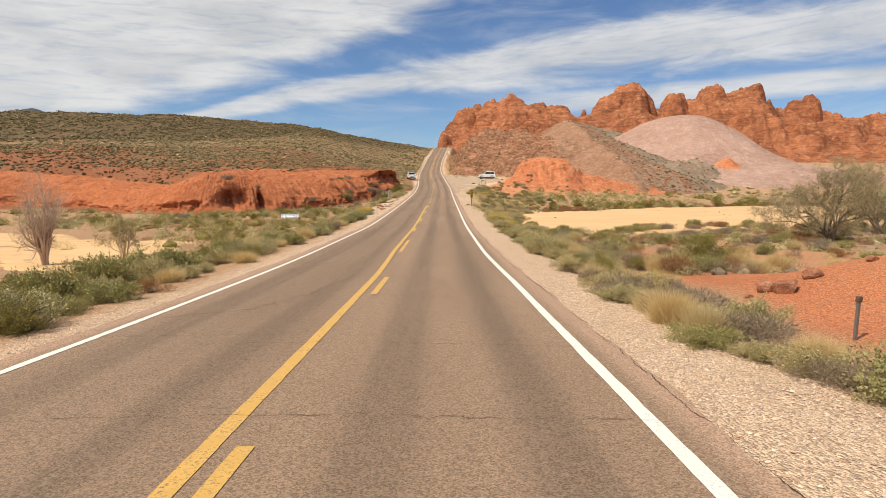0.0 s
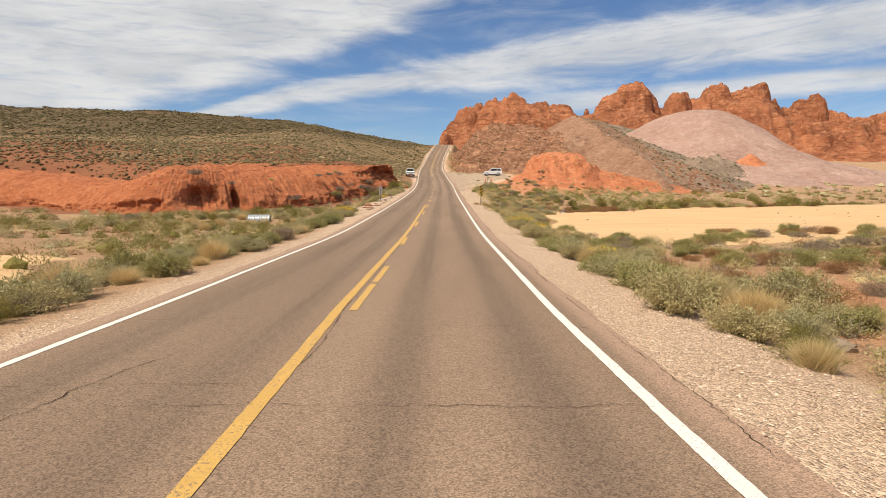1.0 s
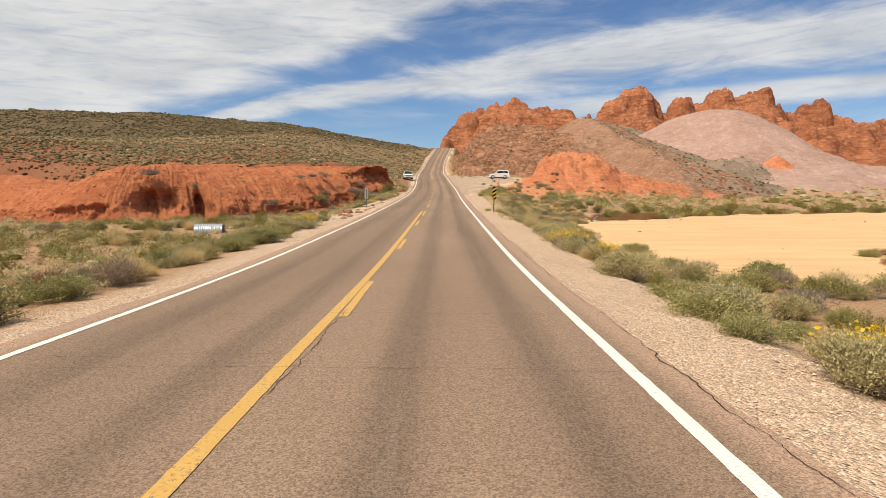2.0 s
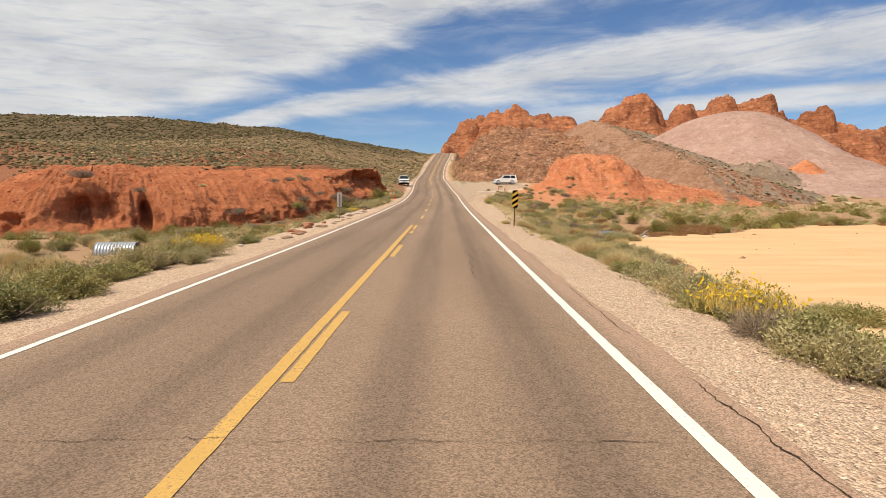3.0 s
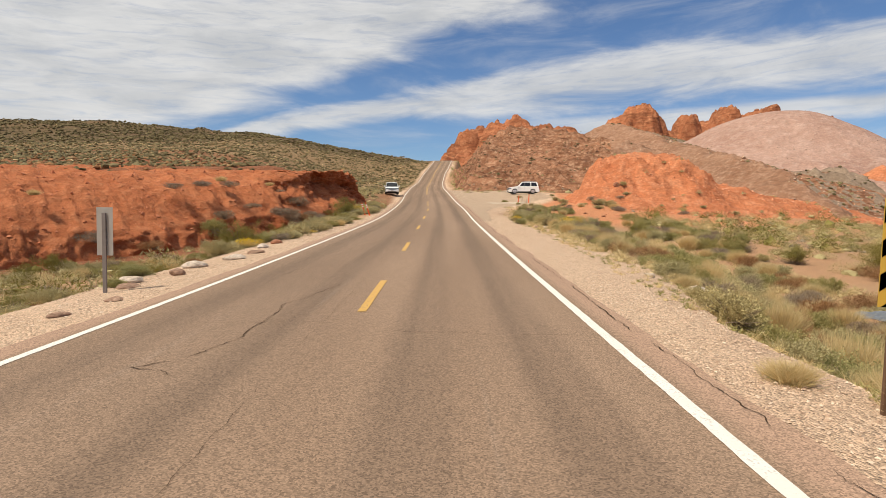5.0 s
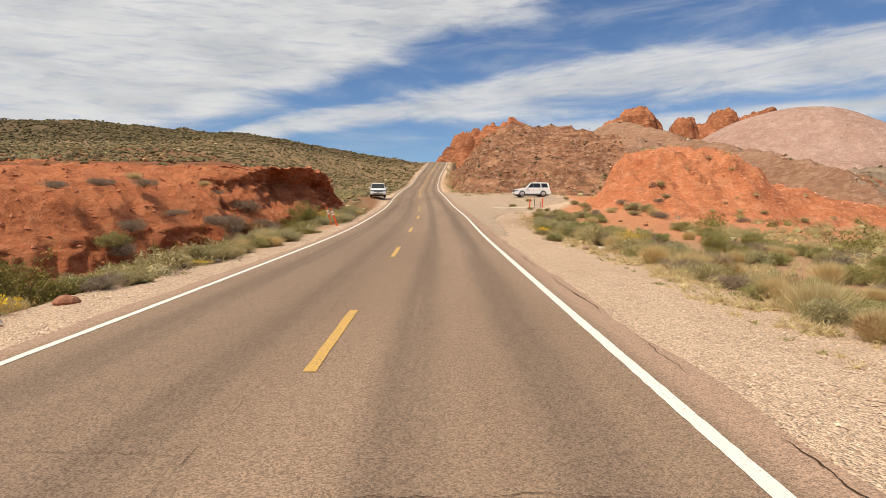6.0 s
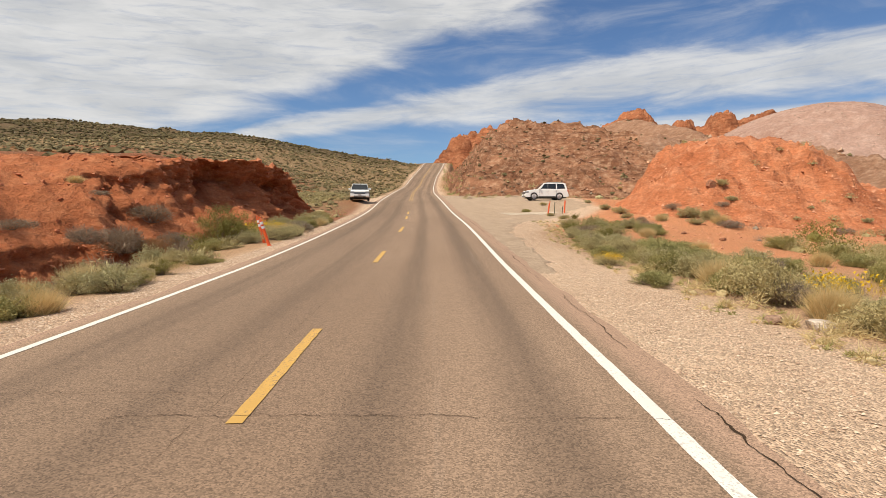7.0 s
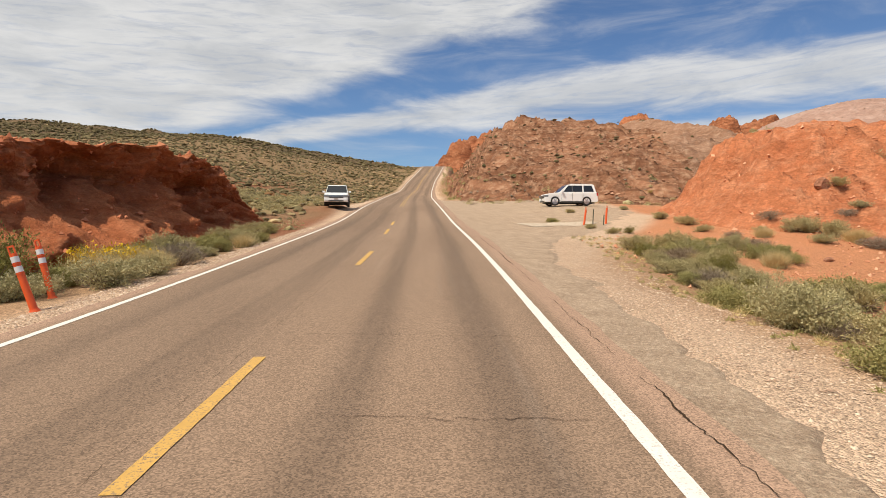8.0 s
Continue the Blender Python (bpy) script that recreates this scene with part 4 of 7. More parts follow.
def make_bush(name, kind, radius, height, leaves, seed, at):
    """One bush: an empty at its foot with its stems and its leaves."""
    r = rng(seed)
    ob = new(name)
    ob.empty_display_size = 0.2
    ob.matrix_world = at
    if kind in ("sage", "deep", "green", "flower"):
        # twigs from the foot to an uneven dome, leaves crowded on their outer halves
        twigs = 60 if kind == "green" else 110
        tip, _ = dome_points(twigs, radius, height, r, 8, 0.75)
        foot = r.normal(0, 0.10, (twigs, 3)) * [radius, radius, 0]
        which = r.integers(0, twigs, leaves)
        u = 1 - (0.62 if kind == "green" else 0.55) * r.random(leaves) ** 1.4
        p = foot[which] + (tip - foot)[which] * u[:, None]
        p[:, 2] += 0.10 * height * np.sin(u * 3.1)
        p = p + r.normal(0, 1, (leaves, 3)) * (0.055 * radius + 0.035 * (1.25 - u))[:, None]
        p[:, 2] = np.maximum(p[:, 2], 0.015)
        along = unit(unit(tip - foot)[which] + 0.75 * r.normal(size=(leaves, 3)) + np.array([0, 0, 0.3]))
        side = unit(np.cross(along, r.normal(size=(leaves, 3))))
        ln = r.uniform(0.6, 1.3, leaves) * (0.038 if kind == "green" else 0.031)
        V, F = blades(p, along, side, ln, ln * (0.22 if kind == "green" else 0.26))
        tagged(mesh_object("foliage", V, F, LEAF["sage" if kind == "flower" else kind], parent=ob), kind="stuff")
        k = 60
        e, _ = dome_points(k, radius * 0.85, height * 0.85, r)
        V, F = stems(r.normal(0, 0.06, (k, 3)) * [1, 1, 0], e, 0.013, 0.004, 0.05, r)
        tagged(mesh_object("branchwork", V, F, LEAF["wood"], parent=ob), kind="stuff")
        if kind == "flower":
            k = 900
            p, d = dome_points(k, radius * 1.0, height * 1.05, r)
            p[:, 2] = np.maximum(p[:, 2], height * 0.45 + 0.1 * r.random(k))
            V, F = blades(p, unit(r.normal(size=(k, 3)) * 0.3 + [0, 0, 1]), unit(r.normal(size=(k, 3))), r.uniform(0.1, 0.24, k), r.uniform(0.002, 0.004, k))
            tagged(mesh_object("stalk_tuft", V, F, LEAF["gold"], parent=ob), kind="stuff")
            k = 260
            q = p[r.integers(0, len(p), k)] + r.normal(0, 0.03, (k, 3)) + [0, 0, 0.14]
            V, F = blades(q, unit(r.normal(size=(k, 3))), unit(r.normal(size=(k, 3))), np.full(k, 0.045), np.full(k, 0.022))
            tagged(mesh_object("bloom", V, F, LEAF["yellow"], parent=ob), kind="stuff")
    elif kind == "tussock":
        n = leaves
        root = r.normal(0, 0.18, (n, 3)) * [radius, radius, 0]
        along = unit(np.stack([r.normal(0, 0.55, n), r.normal(0, 0.55, n), np.ones(n)], -1))
        V, F = blades(root, along, unit(np.cross(along, r.normal(size=(n, 3)))), r.uniform(0.55, 1.1, n) * height, r.uniform(0.0018, 0.0042, n))
        tagged(mesh_object("grass_tuft", V, F, LEAF["straw"], parent=ob), kind="stuff")
        k = n // 4
        root = r.normal(0, 0.2, (k, 3)) * [radius, radius, 0]
        along = unit(np.stack([r.normal(0, 0.7, k), r.normal(0, 0.7, k), np.ones(k)], -1))
        V, F = blades(root, along, unit(np.cross(along, r.normal(size=(k, 3)))), r.uniform(0.3, 0.7, k) * height, r.uniform(0.002, 0.0045, k))
        tagged(mesh_object("green_tuft", V, F, LEAF["sage"], parent=ob), kind="stuff")
    else:
        n = leaves
        p, d = dome_points(n, radius, height, r, 6, 0.3)
        along = unit(d * 0.8 + 0.7 * r.normal(size=(n, 3)) + [0, 0, 0.4])
        V, F = blades(p, along, unit(np.cross(along, r.normal(size=(n, 3)))), r.uniform(0.06, 0.16, n), r.uniform(0.002, 0.0045, n))
        tagged(mesh_object("twig_mass", V, F, LEAF["brown" if kind == "brown" else "grey"], parent=ob), kind="stuff")
        k = 22
        e, _ = dome_points(k, radius * 0.9, height * 0.9, r)
        V, F = stems(r.normal(0, 0.05, (k, 3)) * [1, 1, 0], e, 0.012, 0.004, 0.06, r)
        tagged(mesh_object("branchwork", V, F, LEAF["wood"], parent=ob), kind="stuff")
    return ob


BUSH_WORDS = {
    "sage": ("sagebrush", "rounded grey-green desert bush growing on gravelly soil", "bush"),
    "deep": ("brittlebush", "leafy green desert bush at the edge of gravel", "bush"),
    "green": ("creosote_bush", "open olive-green creosote bush on desert soil", "bush"),
    "flower": ("flowering_bush", "desert bush with golden stalks and yellow flowers", "bush"),
    "tussock": ("grass_tussock", "dry straw-coloured grass tussock on desert soil", "grass"),
    "brown": ("dead_bush", "dry rust-brown tumbled bush on sandy ground", "bush"),
    "grey": ("dry_bush", "leafless grey desert bush with fine twigs", "bush"),
}
SIZES = {"sage": (0.56, 0.64, 11000), "deep": (0.55, 0.55, 11000), "green": (0.95, 1.25, 9000), "flower": (0.58, 0.58, 6000), "tussock": (0.55, 0.62, 2600), "brown": (0.52, 0.45, 2800), "grey": (0.55, 0.52, 2800)}
MASTERS, SAGE = {}, []


def surface_z(x, y):
    """The top of ground and near hills at a point."""
    x, y = np.atleast_1d(np.asarray(x, float)), np.atleast_1d(np.asarray(y, float))
    z = ground_z(x, y)
    for height, x0, x1, y0, y1 in ((red_mound_z, 5, 66, 108, 168), (brown_hill_z, 1, 125, 100, 300), (grey_mound_z, 40, 215, 130, 340)):
        m = (x > x0) & (x < x1) & (y > y0) & (y < y1)
        if m.any():
            z[m] = np.maximum(z[m], height(x[m], y[m]))
    return z if len(z) > 1 else z[0]


def plant(kind, x, y, size=1.0, tall=1.0, z=None, lean=0.0):
    if kind == "sage" and len(SAGE) >= 295:
        kind = "deep"
    if kind == "sage":
        SAGE.append((x, y))
    name, label, cat = BUSH_WORDS[kind]
    r = random.Random(int(x * 131) * 7919 + int(y * 173))
    z = float(surface_z(x, y)) - 0.03 * size if z is None else z
    m = pose(x, y, z, lean, 0, r.uniform(0, 360))
    variants = MASTERS.setdefault(kind, [])
    if len(variants) < 4:
        ob = make_bush(name, kind, *SIZES[kind], 1000 + 37 * len(variants) + 501 * list(SIZES).index(kind), m)
        tagged(ob, label, cat, group="roadside desert plants")
        variants.append(ob)
    else:
        ob = copy_thing(variants[r.randrange(4)], m)
    ob.scale = (size, size, size * tall)
    return ob


def gravel_edge_right(y):
    return float(np.interp(y, [0, 8, 23, 40, 51, 68, 75, 84, 95, 104, 114, 122], [4.3, 3.9, 3.5, 3.7, 4.0, 4.6, 4.7, 5.4, 5.5, 5.3, 5.9, 7.0]))


def gravel_edge_left(y):
    return float(np.interp(y, [0, 9, 25, 54, 60, 68, 80, 88, 95, 107, 120], [-5.9, -6.1, -6.6, -7.0, -9.0, -10.5, -9.2, -6.8, -6.2, -6.0, -6.2]))


def pick(r, table):
    total = sum(w for _, w in table)
    u = r.uniform(0, total)
    for kind, w in table:
        u -= w
        if u <= 0:
            return kind
    return table[-1][0]


rnd = random.Random(7)
# known bushes first
for kind, x, y, s, t in (
        ("green", 9.4, 20.5, 1.25, 0.95), ("green", 4.7, 29.0, 0.85, 0.75), ("tussock", 4.4, 27.9, 1.2, 1.0), ("green", 5.2, 26.2, 0.75, 0.75), ("deep", 4.3, 25.2, 1.0, 1.0), ("sage", 4.6, 27.0, 0.9, 0.9), ("deep", 4.9, 24.2, 1.2, 0.9),
        ("tussock", 3.8, 9.4, 1.1, 1.0), ("tussock", 4.1, 8.8, 1.0, 0.9), ("deep", 3.7, 7.9, 0.75, 0.8), ("sage", 4.4, 6.6, 0.8, 0.75), ("sage", 4.0, 7.2, 0.6, 0.7), ("sage", 5.2, 9.4, 0.9, 1.1), ("deep", 4.4, 4.6, 0.6, 0.6), ("flower", 4.8, 268.0, 2.4, 1.0), ("flower", 5.8, 262.0, 1.8, 1.0),
        ("sage", 3.6, 11.5, 0.8, 0.8), ("tussock", 3.9, 10.6, 0.9, 0.9), ("sage", 3.7, 13.0, 0.9, 0.8), ("tussock", 4.0, 15.0, 1.0, 0.9), ("sage", 3.7, 17.0, 0.8, 0.9), ("green", 4.2, 19.5, 0.5, 0.6),
        ("flower", 4.6, 46.6, 1.25, 1.1), ("deep", 4.3, 45.0, 1.3, 1.0), ("deep", 5.4, 44.0, 1.2, 0.9), ("sage", 4.5, 48.6, 1.2, 1.0), ("sage", 4.4, 50.6, 1.1, 1.0), ("deep", 4.3, 52.6, 0.9, 0.9), ("green", 5.2, 51.5, 0.55, 0.6), ("green", 5.0, 54.5, 0.5, 0.55),
        ("deep", 4.6, 63.6, 0.9, 0.6), ("tussock", 3.8, 68.4, 1.0, 0.8), ("tussock", 4.3, 69.0, 1.0, 0.8), ("tussock", 3.0, 69.2, 0.7, 0.6), ("deep", 6.2, 65.0, 0.95, 0.85), ("sage", 5.7, 62.8, 0.9, 0.9), ("tussock", 6.3, 63.6, 0.9, 0.9), ("sage", 6.6, 67.2, 1.1, 0.9), ("sage", 6.9, 61.8, 1.0, 0.8), ("tussock", 6.4, 73.0, 1.5, 1.2),
        ("flower", 4.6, 104.2, 0.75, 0.8), ("deep", 5.0, 106.0, 1.1, 0.8), ("deep", 4.5, 100.5, 0.9, 0.8), ("sage", 5.5, 103.0, 1.0, 1.1), ("deep", 5.9, 104.8, 0.9, 0.9), ("green", 7.3, 105.8, 0.55, 0.7), ("sage", 5.6, 108.6, 1.2, 1.1), ("deep", 6.3, 109.5, 1.1, 1.0), ("deep", 6.0, 111.3, 1.0, 1.0), ("sage", 6.6, 113.0, 1.0, 0.9), ("deep", 7.2, 115.0, 0.8, 0.9), ("sage", 7.0, 118.5, 0.8, 0.8), ("deep", 7.9, 120.5, 0.7, 0.8),
        ("flower", -7.3, 54.5, 1.15, 1.0), ("flower", -7.9, 56.8, 1.0, 0.9), ("sage", -6.9, 53.0, 0.9, 0.8), ("sage", -8.6, 53.8, 1.2, 1.0), ("deep", -7.4, 59.0, 0.9, 0.8), ("sage", -8.8, 58.5, 1.1, 1.0),
        ("deep", -6.9, 46.5, 1.4, 0.85), ("deep", -7.2, 48.6, 1.3, 0.85), ("deep", -7.5, 50.5, 1.1, 0.8), ("tussock", -8.3, 47.5, 1.2, 1.0), ("tussock", -8.6, 49.8, 1.2, 1.0),
        ("flower", -7.5, 113.6, 1.15, 0.95), ("flower", -7.7, 114.8, 1.0, 0.95), ("deep", -7.0, 112.2, 0.95, 0.75), ("sage", -7.5, 110.9, 0.8, 0.6), ("sage", -7.6, 108.6, 0.7, 0.5), ("deep", -6.5, 104.4, 0.5, 0.4), ("sage", -7.9, 117.5, 1.2, 1.1), ("deep", -7.6, 119.2, 1.1, 0.9), ("sage", -7.7, 121.0, 1.1, 1.0), ("deep", -7.6, 122.8, 1.0, 0.9), ("sage", -8.0, 124.5, 1.2, 1.0), ("deep", -7.9, 126.5, 1.1, 1.0), ("sage", -8.2, 128.5, 1.0, 0.9),
        ("green", -8.5, 110.7, 1.3, 1.15), ("green", -9.3, 112.2, 0.9, 1.0), ("deep", -8.0, 108.6, 1.0, 0.9), ("flower", -7.0, 91.5, 0.5, 0.6), ("deep", -6.9, 97.0, 1.1, 0.7), ("sage", -7.6, 98.2, 1.1, 0.9), ("sage", -6.9, 100.5, 0.8, 0.8), ("tussock", -7.3, 102.2, 0.9, 0.7), ("deep", -6.9, 104.2, 0.7, 0.7), ("sage", -8.0, 101.5, 1.0, 0.9),
        ("deep", -7.4, 75.6, 0.5, 0.8), ("deep", -7.9, 77.4, 0.8, 0.8), ("sage", -8.9, 76.0, 0.8, 0.8), ("deep", -9.5, 74.6, 0.9, 0.8), ("green", -8.5, 79.5, 0.5, 0.6)):
    plant(kind, x, y, s, t)

# the verge on both sides
y = 0.5
near_mix = (("sage", 4.2), ("deep", 3), ("tussock", 2.6), ("grey", 1.0), ("green", 0.7), ("flower", 0.2), ("brown", 0.3))
dry_mix = (("sage", 3.5), ("deep", 1), ("tussock", 5), ("grey", 1.2), ("green", 0.3))
while y < 122:
    gr, gl = gravel_edge_right(y), gravel_edge_left(y)
    rows = []
    bare = 59 < y < 73
    rows.append((gr + rnd.uniform(0.25, 0.8), 0.0 if bare else 0.85))
    rows.append((gr + rnd.uniform(1.1, 2.0), 0.5 if bare else 0.35 if y < 16 else 0.9))
    rows.append((gr + rnd.uniform(2.2, 3.8), 0.0 if y < 18 else 0.75))
    rows.append((gl - rnd.uniform(0.25, 0.8), 0.0 if 102 < y < 111.5 else 0.85))
    rows.append((gl - rnd.uniform(1.1, 2.2), 0.3 if 102 < y < 111.5 else 0.9 if y < 62 or y > 86 else 0.6))
    if y < 62:
        rows.append((gl - rnd.uniform(2.3, 4.2), 0.85))
    for x, chance in rows:
        if rnd.random() < chance:
            k = pick(rnd, dry_mix if x > 0 and y < 24 else near_mix)
            plant(k, x, y + rnd.uniform(-0.4, 0.4), rnd.uniform(0.65, 1.25) * (0.55 if k == "green" else 1), rnd.uniform(0.75, 1.1))
    y += 1.1

# dark bushes clinging to the bluff's foot
for kind, x, y, s, t in (("grey", -11.6, 108.2, 1.8, 1.4), ("grey", -12.6, 107.0, 1.5, 1.3), ("sage", -10.9, 109.8, 1.4, 1.3), ("grey", -15.4, 102.5, 1.4, 1.2), ("sage", -20.5, 96.0, 1.2, 1.0), ("green", -25.5, 90.5, 0.9, 1.0), ("green", -22.0, 93.0, 0.8, 0.9), ("grey", -18.0, 99.5, 1.2, 1.0)):
    plant(kind, x, y, s, t)

# between the verge and the sand flat
for i in range(46):
    y = rnd.uniform(56, 84)
    x = rnd.uniform(5.4, float(np.interp(y, [56, 64, 76, 84], [7.4, 8.8, 12.0, 14.0])))
    plant(pick(rnd, (("sage", 3.5), ("deep", 2.5), ("tussock", 2.5), ("brown", 1.2))), x, y, rnd.uniform(0.6, 1.15), rnd.uniform(0.75, 1.05))
for i in range(26):
    y = rnd.uniform(76, 92)
    plant("brown", 12.5 + (y - 76) * 0.55 + rnd.uniform(-1.5, 4.5), y, rnd.uniform(0.8, 1.6), rnd.uniform(0.7, 1.1))

# orange mound and lay-by
for kind, x, y, size in (("sage", 13.3, 130.3, 1), ("sage", 12.7, 127.2, 0.7), ("grey", 12.7, 124.5, 0.8), ("tussock", 14, 124.4, 1), ("sage", 14.8, 126.1, 0.5), ("grey", 15.6, 126.8, 1), ("sage", 16.1, 125.3, 1.5), ("sage", 16.9, 124.5, 1.3), ("tussock", 17.1, 123.1, 1.4), ("grey", 17.1, 122.2, 1.2), ("sage", 15.4, 122.6, 0.8), ("sage", 14.8, 145.1, 0.7), ("tussock", 24.7, 166.3, 0.8), ("sage", 13, 133.1, 0.9), ("grey", 18.4, 125.6, 0.8), ("sage", 19.2, 127.5, 0.9), ("sage", 19.2, 125.8, 0.7), ("sage", 9.7, 141.2, 0.7), ("deep", 7, 134.9, 0.8), ("sage", 17.8, 162.7, 0.5),
                         ("sage", 8.4, 127.2, 0.6), ("sage", 8.1, 130.0, 0.6), ("green", 9.1, 127.0, 0.4), ("sage", 26.4, 123.5, 0.6), ("grey", 23.5, 121.6, 0.9), ("sage", 30.0, 124.0, 0.8)):
    plant(kind, x, y, size, 0.85)

# tall creosote behind the sand flat
for x, y, s in ((21.5, 92, 1.5), (24.0, 94, 1.1), (34, 96, 1.7), (30, 97.5, 1.2), (17.5, 93, 1.0), (47, 99, 1.4), (56, 101, 1.5), (40.5, 98, 1.0)):
    plant("green", x, y, s, 0.9)
for x, y, s in ((19.0, 88.5, 1.1), (22.5, 89.5, 1.3), (27, 91.5, 1.2), (31, 92.5, 1.0), (36.5, 94, 1.3), (44, 96, 1.1)):
    plant("brown", x, y, s, 0.8)
# olive thicket round the culvert
for kind, x, y, s, t in (("tussock", -17.0, 62.5, 1.3, 1.2), ("sage", -18.6, 63.5, 1.2, 1.0), ("tussock", -20.5, 65.0, 1.4, 1.2), ("deep", -21.8, 66.5, 1.2, 0.9), ("green", -22.6, 69.0, 0.9, 0.9), ("tussock", -23.5, 66.0, 1.4, 1.1),
                         ("sage", -15.6, 61.0, 1.2, 0.9), ("tussock", -14.6, 63.2, 1.2, 1.0), ("deep", -19.8, 61.0, 1.3, 0.8), ("sage", -24.8, 64.0, 1.4, 0.9), ("green", -26.5, 67.5, 1.0, 0.8), ("tussock", -14.2, 66.8, 1.1, 1.0)):
    plant(kind, x, y, s, t)

# brush on the flat between the verge and the bluff
rnd = random.Random(91)
for i in range(90):
    y = rnd.uniform(60, 101)
    far = float(np.interp(y, [60, 86, 92, 98, 104], [-32, -34, -28, -22.5, -17])) 
    near = gravel_edge_left(y) - 1.0
    x = near + (far - near) * rnd.random() ** 1.3
    plant(pick(rnd, (("sage", 4), ("deep", 2), ("green", 1.2), ("tussock", 2.5), ("grey", 1))), x, y, rnd.uniform(0.7, 1.4), rnd.uniform(0.8, 1.15))

# bushes of the field between the gravel and the mound
rnd = random.Random(92)
for i in range(290):
    y = rnd.uniform(70, 121)
    near = gravel_edge_right(y) + 0.5
    far = float(np.interp(y, [70, 76, 90, 100, 112, 121], [10.5, 12, 15, 19, 19, 12]))
    x = near + (far - near) * rnd.random() ** 1.15
    if float(sand_flat_shape(np.array(x), np.array(y))) > 0.25 or (y > 112 and x > 11 and rnd.random() < 0.8):
        continue
    mix = (("sage", 3), ("tussock", 3), ("brown", 2.2), ("grey", 0.8), ("green", 0.5)) if y < 92 else (("sage", 3.6), ("deep", 2.2), ("tussock", 2.2), ("grey", 1.2), ("green", 0.5))
    k = pick(rnd, mix)
    plant(k, x, y, rnd.uniform(0.6, 1.35) * (0.6 if k == "green" else 1), rnd.uniform(0.8, 1.2))
# and of the wash before the sand flat
for i in range(130):
    y = rnd.uniform(17, 47)
    x = gravel_edge_right(y) + 1.5 + rnd.random() ** 1.2 * (0.9 * y - 2)
    if float(sand_flat_shape(np.array(x), np.array(y))) > 0.25:
        continue
    k = pick(rnd, (("sage", 3), ("tussock", 2.5), ("brown", 2), ("grey", 1.5), ("green", 1), ("deep", 1)))
    plant(k, x, y, rnd.uniform(0.6, 1.3) * (0.65 if k == "green" else 1), rnd.uniform(0.8, 1.15))

# dry brush hanging on the bluff's face
for kind, x, y, z, s, t in (("grey", -13.2, 112.1, 0.75, 2.0, 1.1), ("grey", -13.9, 111.0, 1.2, 1.5, 0.9), ("brown", -12.6, 113.2, 0.6, 1.6, 1.0), ("grey", -13.3, 114.7, 2.0, 1.6, 1.0), ("grey", -15.8, 109.4, 1.75, 1.1, 0.7), ("tussock", -18.4, 110.1, 3.9, 1.1, 0.7),
                            ("grey", -17.5, 109.5, 3.45, 1.3, 0.7), ("sage", -17.4, 106.2, 0.1, 1.5, 1.1), ("grey", -17.1, 107.2, 0.9, 1.4, 0.9), ("tussock", -15.1, 112.1, 3.65, 0.8, 0.7), ("grey", -14.3, 112.4, 3.15, 0.7, 0.6), ("grey", -11.7, 114.3, 0.6, 1.5, 1.0), ("grey", -12.0, 114.5, 1.0, 1.2, 0.9),
                            ("grey", -34.2, 92.0, 3.1, 2.1, 0.7), ("grey", -30.0, 94.4, 1.8, 1.2, 0.7), ("grey", -20.3, 106.2, 3.15, 1.3, 0.6), ("grey", -18.9, 107.7, 3.4, 1.4, 0.6), ("grey", -22.8, 100.4, -0.55, 1.7, 0.9), ("brown", -20.0, 102.1, -1.1, 1.5, 0.9), ("grey", -17.0, 106.3, -0.35, 1.5, 1.0), ("tussock", -26.0, 99.5, 2.45, 0.9, 0.7)):
    plant(kind, x, y, s, t, z=z)

# tall green brush along the near wash
for kind, x, y, s, t in (("green", -8.6, 9.5, 0.9, 0.75), ("deep", -8.0, 11.2, 1.5, 1.2), ("green", -9.4, 12.6, 1.0, 0.8), ("sage", -8.3, 14.0, 1.5, 1.2), ("green", -9.0, 15.8, 0.95, 0.8), ("deep", -8.2, 17.4, 1.5, 1.2), ("sage", -9.6, 18.6, 1.6, 1.2), ("green", -8.5, 20.2, 0.9, 0.75),
                         ("deep", -8.4, 22.5, 1.4, 1.1), ("tussock", -8.0, 24.4, 1.3, 1.1), ("green", -9.3, 25.6, 0.9, 0.7), ("sage", -8.4, 27.6, 1.4, 1.1), ("deep", -10.5, 22.0, 1.5, 1.1), ("green", -11.0, 16.8, 1.1, 0.8), ("sage", -11.6, 13.6, 1.6, 1.1), ("grey", -9.2, 8.0, 1.3, 1.0), ("deep", -8.5, 31.0, 1.3, 1.0), ("green", -9.0, 34.0, 0.8, 0.7)):
    plant(kind, x, y, s, t)

# brush before the overhang
for kind, x, y, s, t in (("green", -9.6, 115.6, 0.8, 1.1), ("grey", -10.8, 112.6, 1.5, 1.2), ("flower", -8.2, 114.4, 1.2, 1.1), ("sage", -7.9, 116.4, 1.2, 1.0), ("green", -8.9, 117.3, 0.7, 0.8), ("deep", -7.6, 118.4, 1.1, 0.9), ("sage", -7.5, 120.3, 1.2, 0.9), ("grey", -8.8, 119.0, 1.2, 1.0)):
    plant(kind, x, y, s, t)

